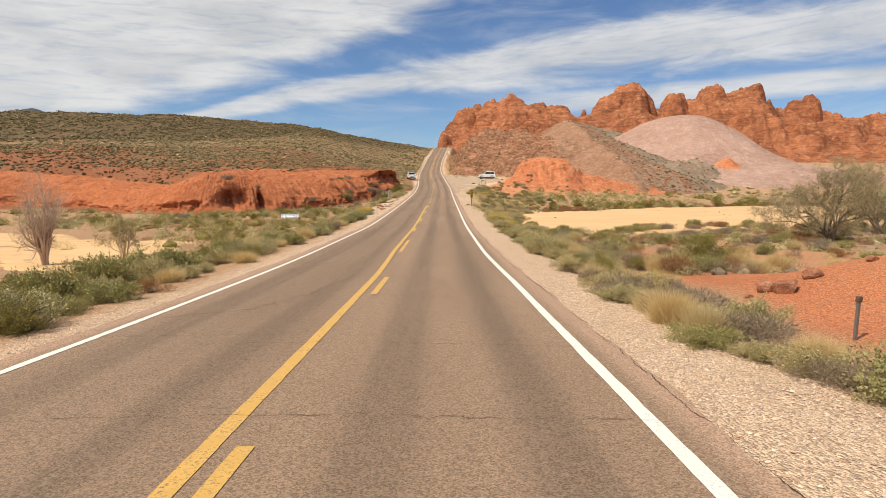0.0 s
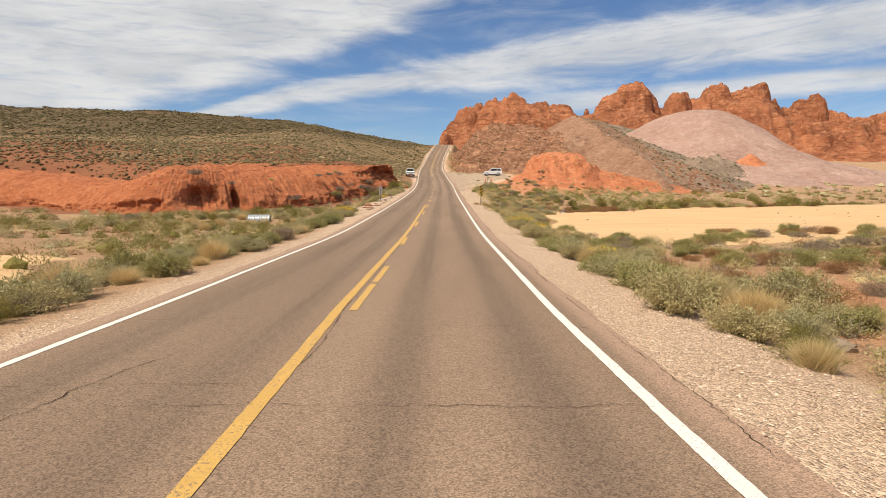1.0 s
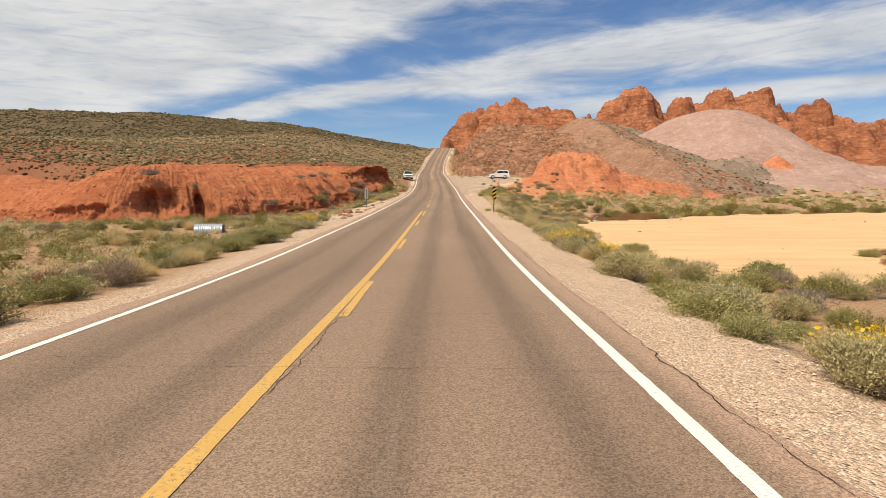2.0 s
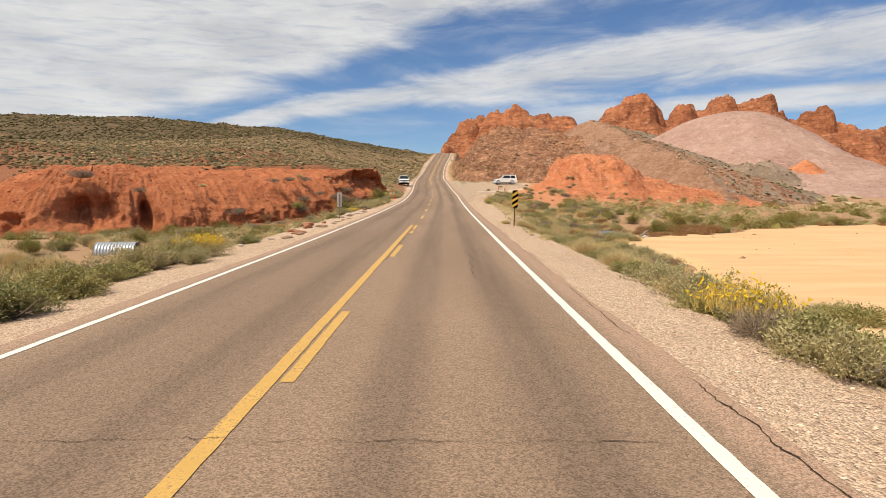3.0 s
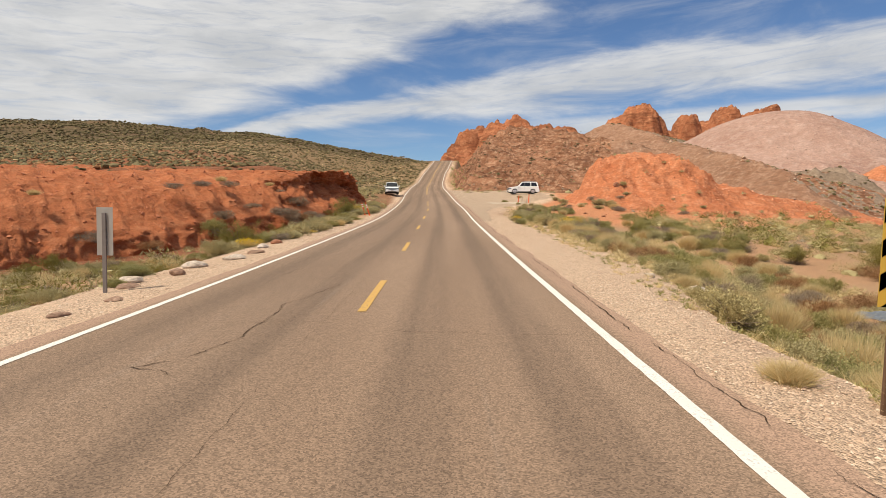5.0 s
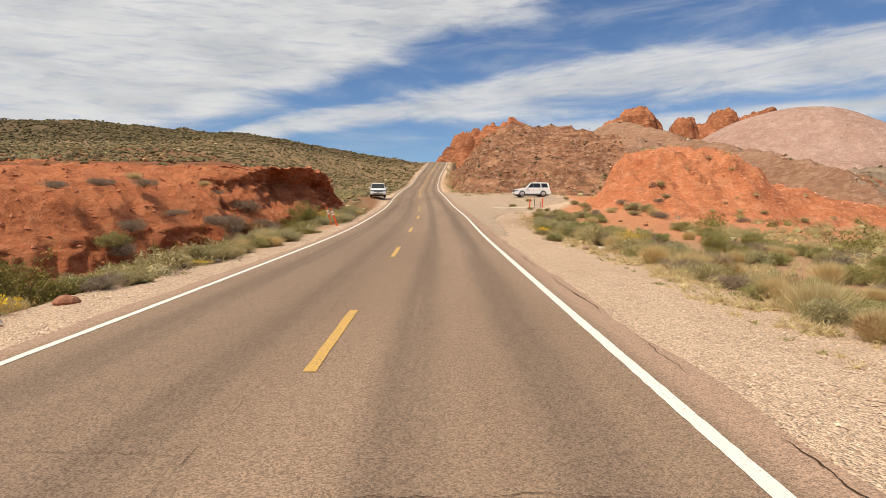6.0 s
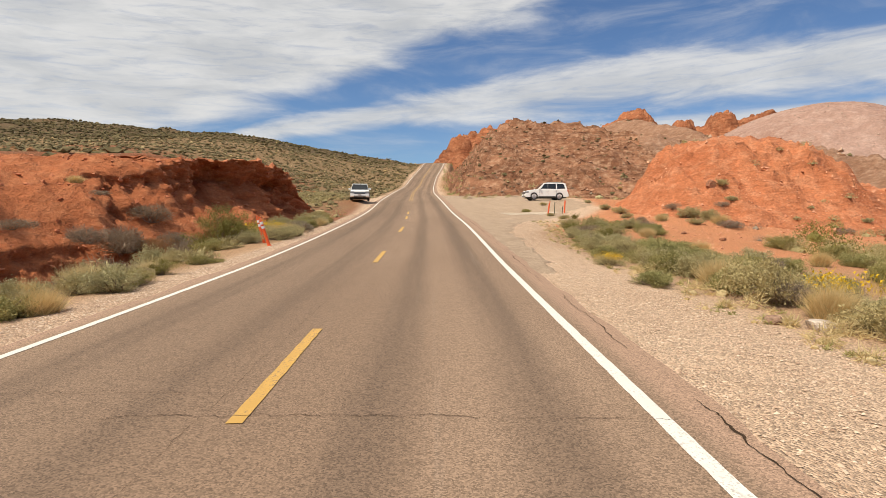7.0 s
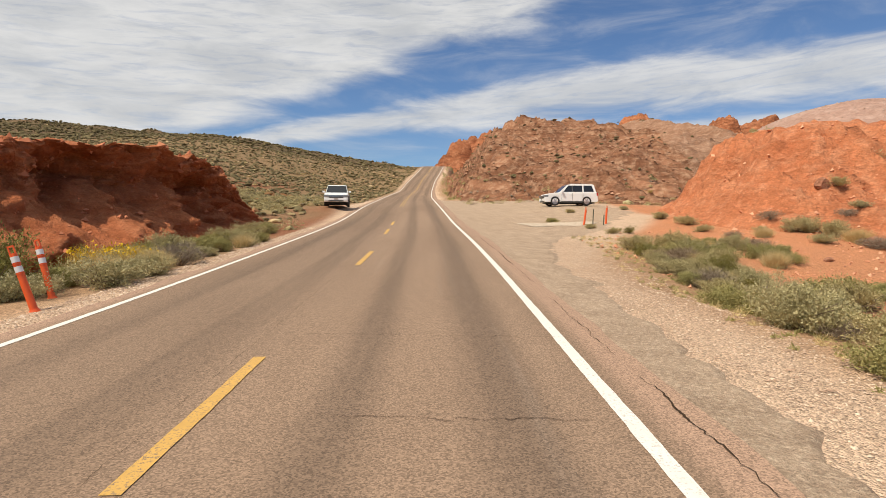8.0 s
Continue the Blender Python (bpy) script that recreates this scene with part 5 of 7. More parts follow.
# brush on the near bank of the sand flat
rnd = random.Random(77)
for i in range(52):
    y = rnd.uniform(33, 50)
    x = rnd.uniform(0.30, 1.0) * (y - 16) * 0.95 + 5.0
    if x > 9:
        plant(pick(rnd, (("brown", 3), ("sage", 2.5), ("grey", 2), ("tussock", 1.5), ("deep", 1))), x, y, rnd.uniform(0.8, 1.5), rnd.uniform(0.7, 1.0))

# scrub along the far bank of the sand flat
for i in range(60):
    x = rnd.uniform(14, 75)
    y = float(np.interp(x, [13, 17, 28, 39, 55, 71, 100], [77, 80, 89, 97.5, 106, 113, 123])) + abs(rnd.gauss(0, 2.2)) - 0.3
    plant(pick(rnd, (("brown", 3), ("sage", 2), ("deep", 1), ("green", 1.4))), x, y, rnd.uniform(0.8, 1.5), rnd.uniform(0.7, 1.0))


# ---- trees ----
def grow(r, start, way, length, radius, depth, out, tips, spread, up):
    """A limb that wanders and forks."""
    p, d = np.array(start, float), unit(np.array(way, float))
    steps = 4
    pts = [(p.copy(), radius)]
    for i in range(steps):
        d = unit(d + r.normal(0, 0.22, 3) + np.array([0, 0, up]))
        p = p + d * length / steps
        pts.append((p.copy(), radius * (1 - 0.45 * (i + 1) / steps)))
    out.append(pts)
    if depth == 0:
        tips.append((p, d))
        return
    for i in range(int(r.integers(2, 4)) + (depth > 2)):
        nd = unit(d + r.normal(0, spread, 3))
        s = pts[int(r.integers(1, 5))]
        grow(r, s[0], nd, length * r.uniform(0.55, 0.8), max(0.004, s[1] * 0.62), depth - 1, out, tips, spread, up)


def limb_mesh(limbs, sides=5):
    V, F = [], []
    for pts in limbs:
        o = len(V)
        d = unit(pts[-1][0] - pts[0][0])
        s = unit(np.cross(d, [0.31, 0.52, 0.79]))
        u = np.cross(d, s)
        n = sides if pts[0][1] > 0.02 else 3
        for p, rad in pts:
            V += [p + rad * (math.cos(q * 2 * math.pi / n) * s + math.sin(q * 2 * math.pi / n) * u) for q in range(n)]
        for i in range(len(pts) - 1):
            F += [(o + i * n + q, o + i * n + (q + 1) % n, o + (i + 1) * n + (q + 1) % n, o + (i + 1) * n + q) for q in range(n)]
    return np.array(V), [tuple(f) for f in F]


def make_tree(name, x, y, height, width, seed, bark, leaf, label, depth=4, trunks=3, leaves=6, leaf_size=0.06, spread=0.55, up=0.08, flat=0.6, slim=0.16):
    r = rng(seed)
    ob = new(name)
    ob.matrix_world = pose(x, y, float(surface_z(x, y)) - 0.05)
    limbs, tips = [], []
    for i in range(trunks):
        an = i * 2 * math.pi / trunks + r.uniform(-0.5, 0.5)
        w = np.array([math.cos(an) * flat, math.sin(an) * flat, 1.0])
        grow(r, r.normal(0, 0.08, 3) * [1, 1, 0], w, height * 0.42, 0.035 * height * 0.6, depth, limbs, tips, spread, up)
    allp = np.array([p for l in limbs for p, _ in l])
    sc = np.array([width / 2 / np.percentile(np.hypot(allp[:, 0], allp[:, 1]), 97), 0, height / np.percentile(allp[:, 2], 99)])
    sc[1] = sc[0]
    limbs = [[(np.maximum(p * sc, [-99, -99, -0.1]), rad) for p, rad in l] for l in limbs]
    thick = [l for l in limbs if l[0][1] > 0.018]
    thin = [l for l in limbs if l[0][1] <= 0.018]
    V, F = limb_mesh(thick)
    mesh_object("trunk", V, F, LEAF[bark], smooth=True, parent=ob)
    V, F = limb_mesh(thin)
    tagged(mesh_object("branchwork", V, F, LEAF[bark], parent=ob), kind="stuff")
    if leaves:
        pos, dirs = [], []
        for l in thin:
            for p, _ in l[1:]:
                for _ in range(leaves):
                    pos.append(p + r.normal(0, 0.10, 3))
                    dirs.append(unit(r.normal(size=3) + [0, 0, 0.3]))
        pos, dirs = np.array(pos), np.array(dirs)
        ln = r.uniform(0.6, 1.4, len(pos)) * leaf_size
        V, F = blades(pos, dirs, unit(np.cross(dirs, r.normal(size=dirs.shape))), ln, ln * slim)
        tagged(mesh_object("crown", V, F, LEAF[leaf], parent=ob), kind="stuff")
    return tagged(ob, label, "tree", group="desert trees")


make_tree("mesquite_tree", 23.6, 35.0, 4.8, 7.5, 5, "grey_wood", "mesquite", "sprawling grey-brown mesquite tree with bare twigs at the wash", 5, 5, 2, 0.34, slim=0.018)
make_tree("mesquite_tree", 28.2, 34.2, 5.2, 8.5, 9, "grey_wood", "mesquite", "sprawling grey-brown mesquite tree with bare twigs at the wash", 5, 6, 2, 0.34, slim=0.018)
make_tree("mesquite_tree", 31.5, 41.0, 5.0, 8.0, 12, "grey_wood", "sage", "sprawling grey-green mesquite tree with sparse leaves at the wash", 5, 5, 3, 0.26, slim=0.022)
make_tree("bare_tree", -18.8, 27.0, 4.3, 2.5, 21, "pale_wood", "pale", "leafless pale tree with upright fine branches in the wash", 4, 8, 1, 0.30, 0.42, 0.10, 0.42, 0.010)
make_tree("bare_tree", -16.6, 30.0, 2.2, 2.6, 25, "pale_wood", "sage", "low thin grey-green tree on the wash sand", 4, 3, 3, 0.08, 0.5, 0.1, 0.5)


# ---- stones ----
def stone_mesh(seed, sharp=0.35):
    r = rng(seed)
    bm = bmesh.new()
    bmesh.ops.create_icosphere(bm, subdivisions=2, radius=0.5)
    planes = unit(r.normal(size=(9, 3)))
    cut = r.uniform(0.26, 0.42, 9)
    for v in bm.verts:
        p = np.array(v.co)
        for n, c in zip(planes, cut):
            over = p @ n - c
            if over > 0:
                p = p - n * over * 0.9
        v.co = p + r.normal(0, 0.012, 3)
    me = bpy.data.meshes.new("rock")
    bm.to_mesh(me)
    bm.free()
    return me


ROCK_MAT = {
    "red": red_rock("red_stone", (0.25, 0.10, 0.055), (0.35, 0.16, 0.095), (0.46, 0.26, 0.175), 0.35, 0.3, 0.03),
    "pale": red_rock("pale_stone", (0.42, 0.33, 0.26), (0.52, 0.43, 0.35), (0.62, 0.54, 0.46), 0.3, 0.15, 0.02),
    "brown": red_rock("brown_stone", (0.22, 0.13, 0.085), (0.32, 0.20, 0.14), (0.42, 0.30, 0.22), 0.3, 0.3, 0.025),
}
ROCKS = {}


def rock(kind, x, y, lx, ly, lz, turn=0.0, z=None):
    pool = ROCKS.setdefault(kind, [])
    if len(pool) < 5:
        me = stone_mesh(300 + 17 * len(pool) + 101 * len(ROCKS))
        me.materials.append(ROCK_MAT[kind])
        pool.append(me)
        i = len(pool) - 1
    else:
        i = int(abs(x * 31 + y * 17)) % 5
    ob = new("boulder" if max(lx, ly) > 0.5 else "rock", pool[i])
    z = float(surface_z(x, y)) if z is None else z
    ob.matrix_world = pose(x, y, z + lz * 0.22, 0, 0, turn) @ Matrix.Diagonal((lx * 1.25, ly * 1.25, lz * 1.25, 1))
    words = {"red": "rust-red angular sandstone rock lying on gravel", "pale": "pale angular limestone rock lying on gravel", "brown": "flat brown stone lying on the gravel verge"}
    return tagged(ob, words[kind], "rock", group="roadside rocks")


for row in (("red", -7.0, 66.3, 0.42, 0.34, 0.26, 20), ("red", -7.6, 68.9, 0.62, 0.45, 0.30, -15), ("brown", -6.4, 66.9, 0.62, 0.4, 0.13, 35), ("brown", -6.2, 66.3, 0.4, 0.25, 0.10, 10), ("red", -7.0, 70.0, 0.27, 0.22, 0.2, 40),
            ("pale", -7.9, 71.5, 0.8, 0.35, 0.10, 5), ("pale", -9.0, 72.0, 0.6, 0.4, 0.1, 60), ("brown", -6.4, 70.8, 0.4, 0.2, 0.09, 20), ("brown", -6.3, 72.2, 0.3, 0.2, 0.09, 70), ("brown", -6.2, 73.5, 0.28, 0.2, 0.1, 10), ("brown", -6.3, 69.3, 0.28, 0.2, 0.09, 0), ("pale", -7.3, 76.0, 0.5, 0.3, 0.22, 12), ("brown", -6.7, 77.0, 0.35, 0.25, 0.2, 50), ("pale", -7.0, 78.6, 0.55, 0.35, 0.22, 30), ("brown", -6.9, 75.2, 0.5, 0.35, 0.12, 80), ("pale", -6.6, 80.4, 0.6, 0.4, 0.2, 10), ("brown", -6.5, 82.0, 0.5, 0.3, 0.15, 33), ("pale", -6.9, 84.0, 0.5, 0.3, 0.2, 70), ("red", -7.0, 86.0, 0.4, 0.3, 0.2, 12),
            ("pale", -7.2, 57.6, 0.2, 0.16, 0.14, 0), ("pale", -6.9, 60.0, 0.25, 0.18, 0.12, 30), ("brown", -6.4, 60.4, 0.45, 0.3, 0.13, 60), ("red", -6.6, 63.0, 0.6, 0.4, 0.16, 15), ("brown", -6.3, 62.0, 0.4, 0.28, 0.12, 80), ("red", -7.2, 64.2, 0.5, 0.3, 0.15, 0), ("pale", -6.8, 92.5, 0.25, 0.16, 0.14, 20), ("red", -7.3, 95.5, 0.3, 0.2, 0.15, 50),
            ("pale", 5.4, 76.8, 0.55, 0.4, 0.32, 20), ("pale", 4.6, 77.6, 0.25, 0.2, 0.16, 0), ("pale", 5.0, 70.4, 0.22, 0.14, 0.1, 0), ("pale", 11.2, 77.0, 0.7, 0.5, 0.4, 10), ("pale", 11.9, 76.2, 0.9, 0.6, 0.45, 60), ("pale", 12.8, 75.8, 0.5, 0.45, 0.35, 30), ("pale", 13.3, 76.4, 0.45, 0.4, 0.3, 80), ("brown", 12.4, 75.3, 0.35, 0.3, 0.25, 0), ("pale", 10.3, 78.6, 0.6, 0.45, 0.3, 45),
            ("red", 7.2, 12.0, 0.62, 0.5, 0.40, 30), ("red", 6.9, 12.2, 0.35, 0.3, 0.32, 0), ("red", 8.1, 12.5, 0.42, 0.3, 0.26, 15), ("red", 6.4, 11.9, 0.16, 0.12, 0.1, 0), ("red", 9.6, 12.8, 0.25, 0.2, 0.16, 0),
            ("red", 17.4, 122.6, 0.7, 0.5, 0.5, 10), ("red", 17.9, 122.9, 0.5, 0.4, 0.35, 50), ("red", 14.4, 117.4, 0.45, 0.3, 0.25, 20), ("red", 18.6, 127.6, 0.6, 0.5, 0.7, 0), ("red", 13.1, 119.0, 0.3, 0.2, 0.18, 0), ("pale", 6.1, 107.0, 0.3, 0.2, 0.15, 0), ("pale", 6.4, 105.8, 0.4, 0.3, 0.16, 30), ("pale", 5.4, 96.4, 0.4, 0.3, 0.25, 0), ("brown", 4.9, 96.8, 0.25, 0.2, 0.2, 0)):
    rock(*row)


# loose gravel of the shoulders
def gravel(name, x_of, y0, y1, count, size, seed, mat, label):
    r = rng(seed)
    y = y0 + (y1 - y0) * r.random(count) ** 1.0
    x = x_of(y, r.random(count))
    z = ground_z(x, y)
    s = size * (0.5 + 1.1 * r.random(count) ** 2.2)
    base = np.array([(1, 0, 0), (0, 1, 0), (-1, 0, 0), (0, -1, 0), (0, 0, 0.75), (0, 0, -0.5)], float)
    P = base[None] + r.normal(0, 0.22, (count, 6, 3))
    an = r.random(count) * 6.283
    c, sn = np.cos(an), np.sin(an)
    P = np.stack([P[..., 0] * c[:, None] - P[..., 1] * sn[:, None] * 0.7, P[..., 0] * sn[:, None] + P[..., 1] * c[:, None] * 0.7, P[..., 2] * 0.6], -1)
    V = P * s[:, None, None] + np.stack([x, y, z + 0.1 * s], -1)[:, None]
    tri = np.array([(0, 1, 4), (1, 2, 4), (2, 3, 4), (3, 0, 4)])
    F = (np.arange(count)[:, None, None] * 6 + tri[None]).reshape(-1, 3)
    ob = mesh_object(name, V.reshape(-1, 3), F, mat)
    return tagged(ob, label, "gravel", kind="stuff")


def gravel_material():
    def build(k, b, where):
        rnd_ = k.add("ShaderNodeNewGeometry").outputs["Random Per Island"]
        ramp = k.add("ShaderNodeValToRGB")
        k.link(rnd_, ramp.inputs[0])
        e = ramp.color_ramp.elements
        e[0].position, e[0].color = 0.0, (0.34, 0.22, 0.145, 1)
        e[1].position, e[1].color = 1.0, (0.74, 0.60, 0.45, 1)
        for p, c in ((0.3, (0.48, 0.325, 0.225)), (0.6, (0.58, 0.42, 0.30)), (0.85, (0.66, 0.50, 0.37))):
            q = e.new(p)
            q.color = (*c, 1)
        k.put(b.inputs["Base Color"], ramp.outputs[0])
        b.inputs["Roughness"].default_value = 0.9
    return material("gravel_stones", build)


GRAVEL = gravel_material()


def band_right(y, u):
    w = np.interp(y, [0, 30, 60, 80, 100, 112, 125], [2.3, 2.0, 2.9, 3.0, 2.6, 3.4, 4.5])
    return lane_right(y) + 0.5 + w * u ** 0.9


def band_left(y, u):
    w = np.interp(y, [0, 50, 60, 72, 85, 95, 130], [0.8, 1.1, 3.4, 4.6, 2.6, 0.9, 0.7])
    return lane_left(y) - 0.42 - w * u


gravel("gravel", band_right, 2.5, 60, 42000, 0.019, 1, GRAVEL, "pale angular gravel on the road shoulder")
gravel("gravel", band_right, 60, 128, 46000, 0.020, 2, GRAVEL, "pale angular gravel on the road shoulder")
gravel("gravel", band_left, 5, 58, 12000, 0.019, 3, GRAVEL, "pale angular gravel on the road shoulder")
gravel("gravel", band_left, 58, 130, 36000, 0.022, 4, GRAVEL, "pale angular gravel on the road shoulder")


# ---- scrub that covers the slopes and flats ----
ICO = [(0, 0, 1), (.89, 0, .45), (.28, .85, .45), (-.72, .53, .45), (-.72, -.53, .45), (.28, -.85, .45), (.8, .5, -.2), (-.3, .95, -.2), (-1, 0, -.2), (-.3, -.95, -.2), (.8, -.6, -.2)]
ICO_F = [(0, 1, 2), (0, 2, 3), (0, 3, 4), (0, 4, 5), (0, 5, 1), (1, 6, 2), (2, 7, 3), (3, 8, 4), (4, 9, 5), (5, 10, 1), (6, 7, 2), (7, 8, 3), (8, 9, 4), (9, 10, 5), (10, 6, 1)]


def clumps(name, x, y, size, mat, seed, label, squash=0.75, z=None):
    """Far bushes as small uneven clumps."""
    r = rng(seed)
    n = len(x)
    z = surface_z(x, y) if z is None else z
    P = np.array(ICO)[None] * (1 + r.normal(0, 0.22, (n, len(ICO), 1)))
    P = P * np.stack([size * r.uniform(0.7, 1.3, n), size * r.uniform(0.7, 1.3, n), size * squash * r.uniform(0.6, 1.2, n)], -1)[:, None]
    V = P + np.stack([x, y, z + 0.25 * size], -1)[:, None]
    F = (np.arange(n)[:, None, None] * len(ICO) + np.array(ICO_F)[None]).reshape(-1, 3)
    ob = mesh_object(name, V.reshape(-1, 3), F, mat)
    return tagged(ob, label, "scrub", kind="stuff")


def tufts(name, x, y, size, per, leaf, mat, seed, label, tall=0.9, slim=0.10):
    """Bushes at middle distance, each a loose heap of leaves."""
    r = rng(seed)
    n = len(x)
    z = surface_z(x, y)
    d = unit(r.normal(size=(n, per, 3)))
    d[..., 2] = np.abs(d[..., 2])
    lob = 1 + 0.18 * np.sin(3 * np.arctan2(d[..., 1], d[..., 0]) + r.uniform(0, 6, (n, 1)))
    p = d * (0.55 + 0.48 * r.random((n, per, 1)) ** 0.6) * lob[..., None] * size[:, None, None] * np.array([1, 1, tall])
    p = (p + np.stack([x, y, z], -1)[:, None]).reshape(-1, 3)
    a = unit(d.reshape(-1, 3) + 0.8 * r.normal(size=(n * per, 3)))
    ln = leaf * r.uniform(0.6, 1.4, n * per)
    V, F = blades(p, a, unit(np.cross(a, r.normal(size=a.shape))), ln * 1.15, ln * slim)
    core = np.array(ICO)[None] * (0.46 + r.normal(0, 0.08, (n, len(ICO), 1))) * (size[:, None, None] * np.array([1, 1, tall]))
    core = (core + np.stack([x, y, z], -1)[:, None]).reshape(-1, 3)
    C = (np.arange(n)[:, None, None] * len(ICO) + np.array(ICO_F)[None]).reshape(-1, 3) + len(V)
    ob = mesh_object(name, np.r_[V, core], np.r_[F, C], mat)
    return tagged(ob, label, "scrub", kind="stuff")


def scatter(n, x0, x1, y0, y1, seed, keep):
    r = rng(seed)
    x, y = r.uniform(x0, x1, n), r.uniform(y0, y1, n)
    ok = keep(x, y, r.random(n))
    return x[ok], y[ok]


def off_road(x, y):
    return np.maximum(x - lane_right(y), lane_left(y) - x)


def pad(kind, x, y, lo, hi, seed, per=150, leaf=0.13, tall=0.9, label=""):
    r = rng(seed)
    dry = kind in ("straw", "grey", "brown")
    tufts("scrub", x, y, r.uniform(lo, hi, len(x)), int(per * (1.6 if dry else 1.3)), leaf * 0.85, LEAF[kind], seed, label, tall, 0.035 if dry else 0.11)


# right: field between verge and hills
x, y = scatter(1500, 6, 46, 76, 124, 11, lambda x, y, u: (x > np.interp(y, [76, 100, 124], [20, 17, 15])) & (sand_flat_shape(x, y) < 0.3) & (red_mound_z(x, y) < ground_z(x, y) + 0.5) & (u < np.where(y > 117, 0.08, np.where(y < 97, 0.25, 0.5))))
a, b, c = len(x) * 50 // 100, len(x) * 58 // 100, len(x) * 82 // 100
pad("sage", x[:a], y[:a], 0.4, 0.9, 201, 620, 0.075, 0.8, "grey-green low scrub on desert soil")
pad("deep", x[a:b], y[a:b], 0.35, 0.8, 202, 560, 0.075, 0.8, "green low scrub on desert soil")
pad("straw", x[b:c], y[b:c], 0.25, 0.5, 203, 300, 0.12, 0.9, "dry straw-coloured grass clumps on desert soil")
pad("grey", x[c:], y[c:], 0.25, 0.5, 219, 220, 0.10, 0.9, "grey leafless scrub on desert soil")
x, y = scatter(900, 24, 95, 90, 150, 26, lambda x, y, u: (sand_flat_shape(x, y) < 0.2) & (surface_z(x, y) < ground_z(x, y) + 0.3) & (u < 0.55))
a, b = len(x) * 45 // 100, len(x) * 72 // 100
pad("sage", x[:a], y[:a], 0.3, 0.8, 261, 260, 0.11, 0.8, "grey-green low scrub behind the sand flat")
pad("tawny", x[a:b], y[a:b], 0.25, 0.7, 262, 200, 0.12, 0.7, "tawny dry scrub behind the sand flat")
pad("green", x[b:], y[b:], 0.3, 0.9, 263, 260, 0.12, 0.8, "olive-green scrub behind the sand flat")
x, y = scatter(120, 16, 70, 86, 128, 12, lambda x, y, u: (sand_flat_shape(x, y) < 0.6) & (u < 0.55) & (red_mound_z(x, y) < ground_z(x, y) + 0.3))
pad("green", x, y, 0.6, 1.4, 204, 494, 0.150, 1.0, "olive-green creosote scrub behind the sand flat")
x, y = scatter(420, 8, 60, 70, 125, 13, lambda x, y, u: (sand_flat_shape(x, y) < 0.9) & (sand_flat_shape(x, y) > 0.0) & (u < 0.8))
pad("brown", x, y, 0.3, 0.7, 205, 228, 0.125, 0.7, "rust-brown dry scrub at the edge of the sand")
x, y = scatter(560, 5.5, 45, 4, 46, 14, lambda x, y, u: (off_road(x, y) > 4.0) & (sand_flat_shape(x, y) < 0.2) & (u < 0.75) & ((y > 17) | (x > 19)))
h = len(x) // 4
pad("brown", x[:h], y[:h], 0.25, 0.6, 206, 247, 0.112, 0.75, "rust-brown dry scrub in the wash")
pad("grey", x[h:2 * h], y[h:2 * h], 0.3, 0.65, 207, 266, 0.112, 0.8, "grey leafless scrub in the wash")
pad("sage", x[2 * h:3 * h], y[2 * h:3 * h], 0.3, 0.7, 208, 266, 0.100, 0.8, "grey-green low scrub in the wash")
pad("straw", x[3 * h:], y[3 * h:], 0.2, 0.5, 209, 228, 0.138, 0.9, "dry straw-coloured grass clumps in the wash")
# left: wash and verge
x, y = scatter(2300, -70, -9, 6, 96, 15, lambda x, y, u: (off_road(x, y) > 4.2) & (u < 0.25 + 0.7 * (sand_left_shape(x, y) < 0.2)) & (y < bluff_front(x) - 1.5) & (fbm(x, y, 8, 3, 77) > -0.15))
h = len(x) // 4
pad("sage", x[:h], y[:h], 0.35, 0.9, 211, 323, 0.112, 0.9, "grey-green low scrub in the wash")
pad("green", x[h:2 * h], y[h:2 * h], 0.4, 1.0, 212, 380, 0.112, 1.0, "olive-green scrub in the wash")
pad("straw", x[2 * h:3 * h], y[2 * h:3 * h], 0.3, 0.65, 213, 247, 0.163, 1.0, "dry straw-coloured grass clumps in the wash")
pad("brown", x[3 * h:], y[3 * h:], 0.25, 0.6, 214, 228, 0.112, 0.7, "rust-brown dry scrub in the wash")
x, y = scatter(420, -22, -6.5, 88, 165, 16, lambda x, y, u: (off_road(x, y) > 1.8) & (y < bluff_front(x) - 0.5) | ((y > 131) & (off_road(x, y) > 4.5)))
pad("sage", x, y, 0.3, 0.7, 215, 247, 0.112, 0.85, "grey-green low scrub along the road")


# the slopes up to the mesa, the brown hill and the grey slope
x, y = scatter(62000, -330, -8, 128, 430, 17, lambda x, y, u: (off_road(x, y) > 3.0) & (y > bluff_front(x) + 16) & (u < np.where(y < scrub_line(x) + 25 * fbm(x, y, 20, 3, 80), 0.12, 0.9)))
r17 = rng(170)
s = r17.uniform(0.16, 0.52, len(x)) * np.interp(y, [140, 240], [0.75, 1.1])
a, b, c = len(x) * 62 // 100, len(x) * 80 // 100, len(x) * 99 // 100
clumps("scrub", x[:a], y[:a], s[:a], LEAF["dark"], 171, "dark olive scrub covering the slope")
clumps("scrub", x[a:b], y[a:b], s[a:b], LEAF["dull"], 174, "olive-green scrub covering the slope")
clumps("scrub", x[b:c], y[b:c], s[b:c], LEAF["dull"], 172, "dull olive scrub covering the slope")
clumps("scrub", x[c:], y[c:], s[c:] * 0.8, LEAF["straw"], 173, "pale dry grass clumps on the slope", 0.6)
x, y = scatter(26000, -260, -12, 88, 170, 18, lambda x, y, u: (y > bluff_front(x) + 13) & (u < 0.7) & (fbm(x, y, 9, 3, 79) > -0.35))
r18 = rng(180)
s = r18.uniform(0.12, 0.42, len(x))
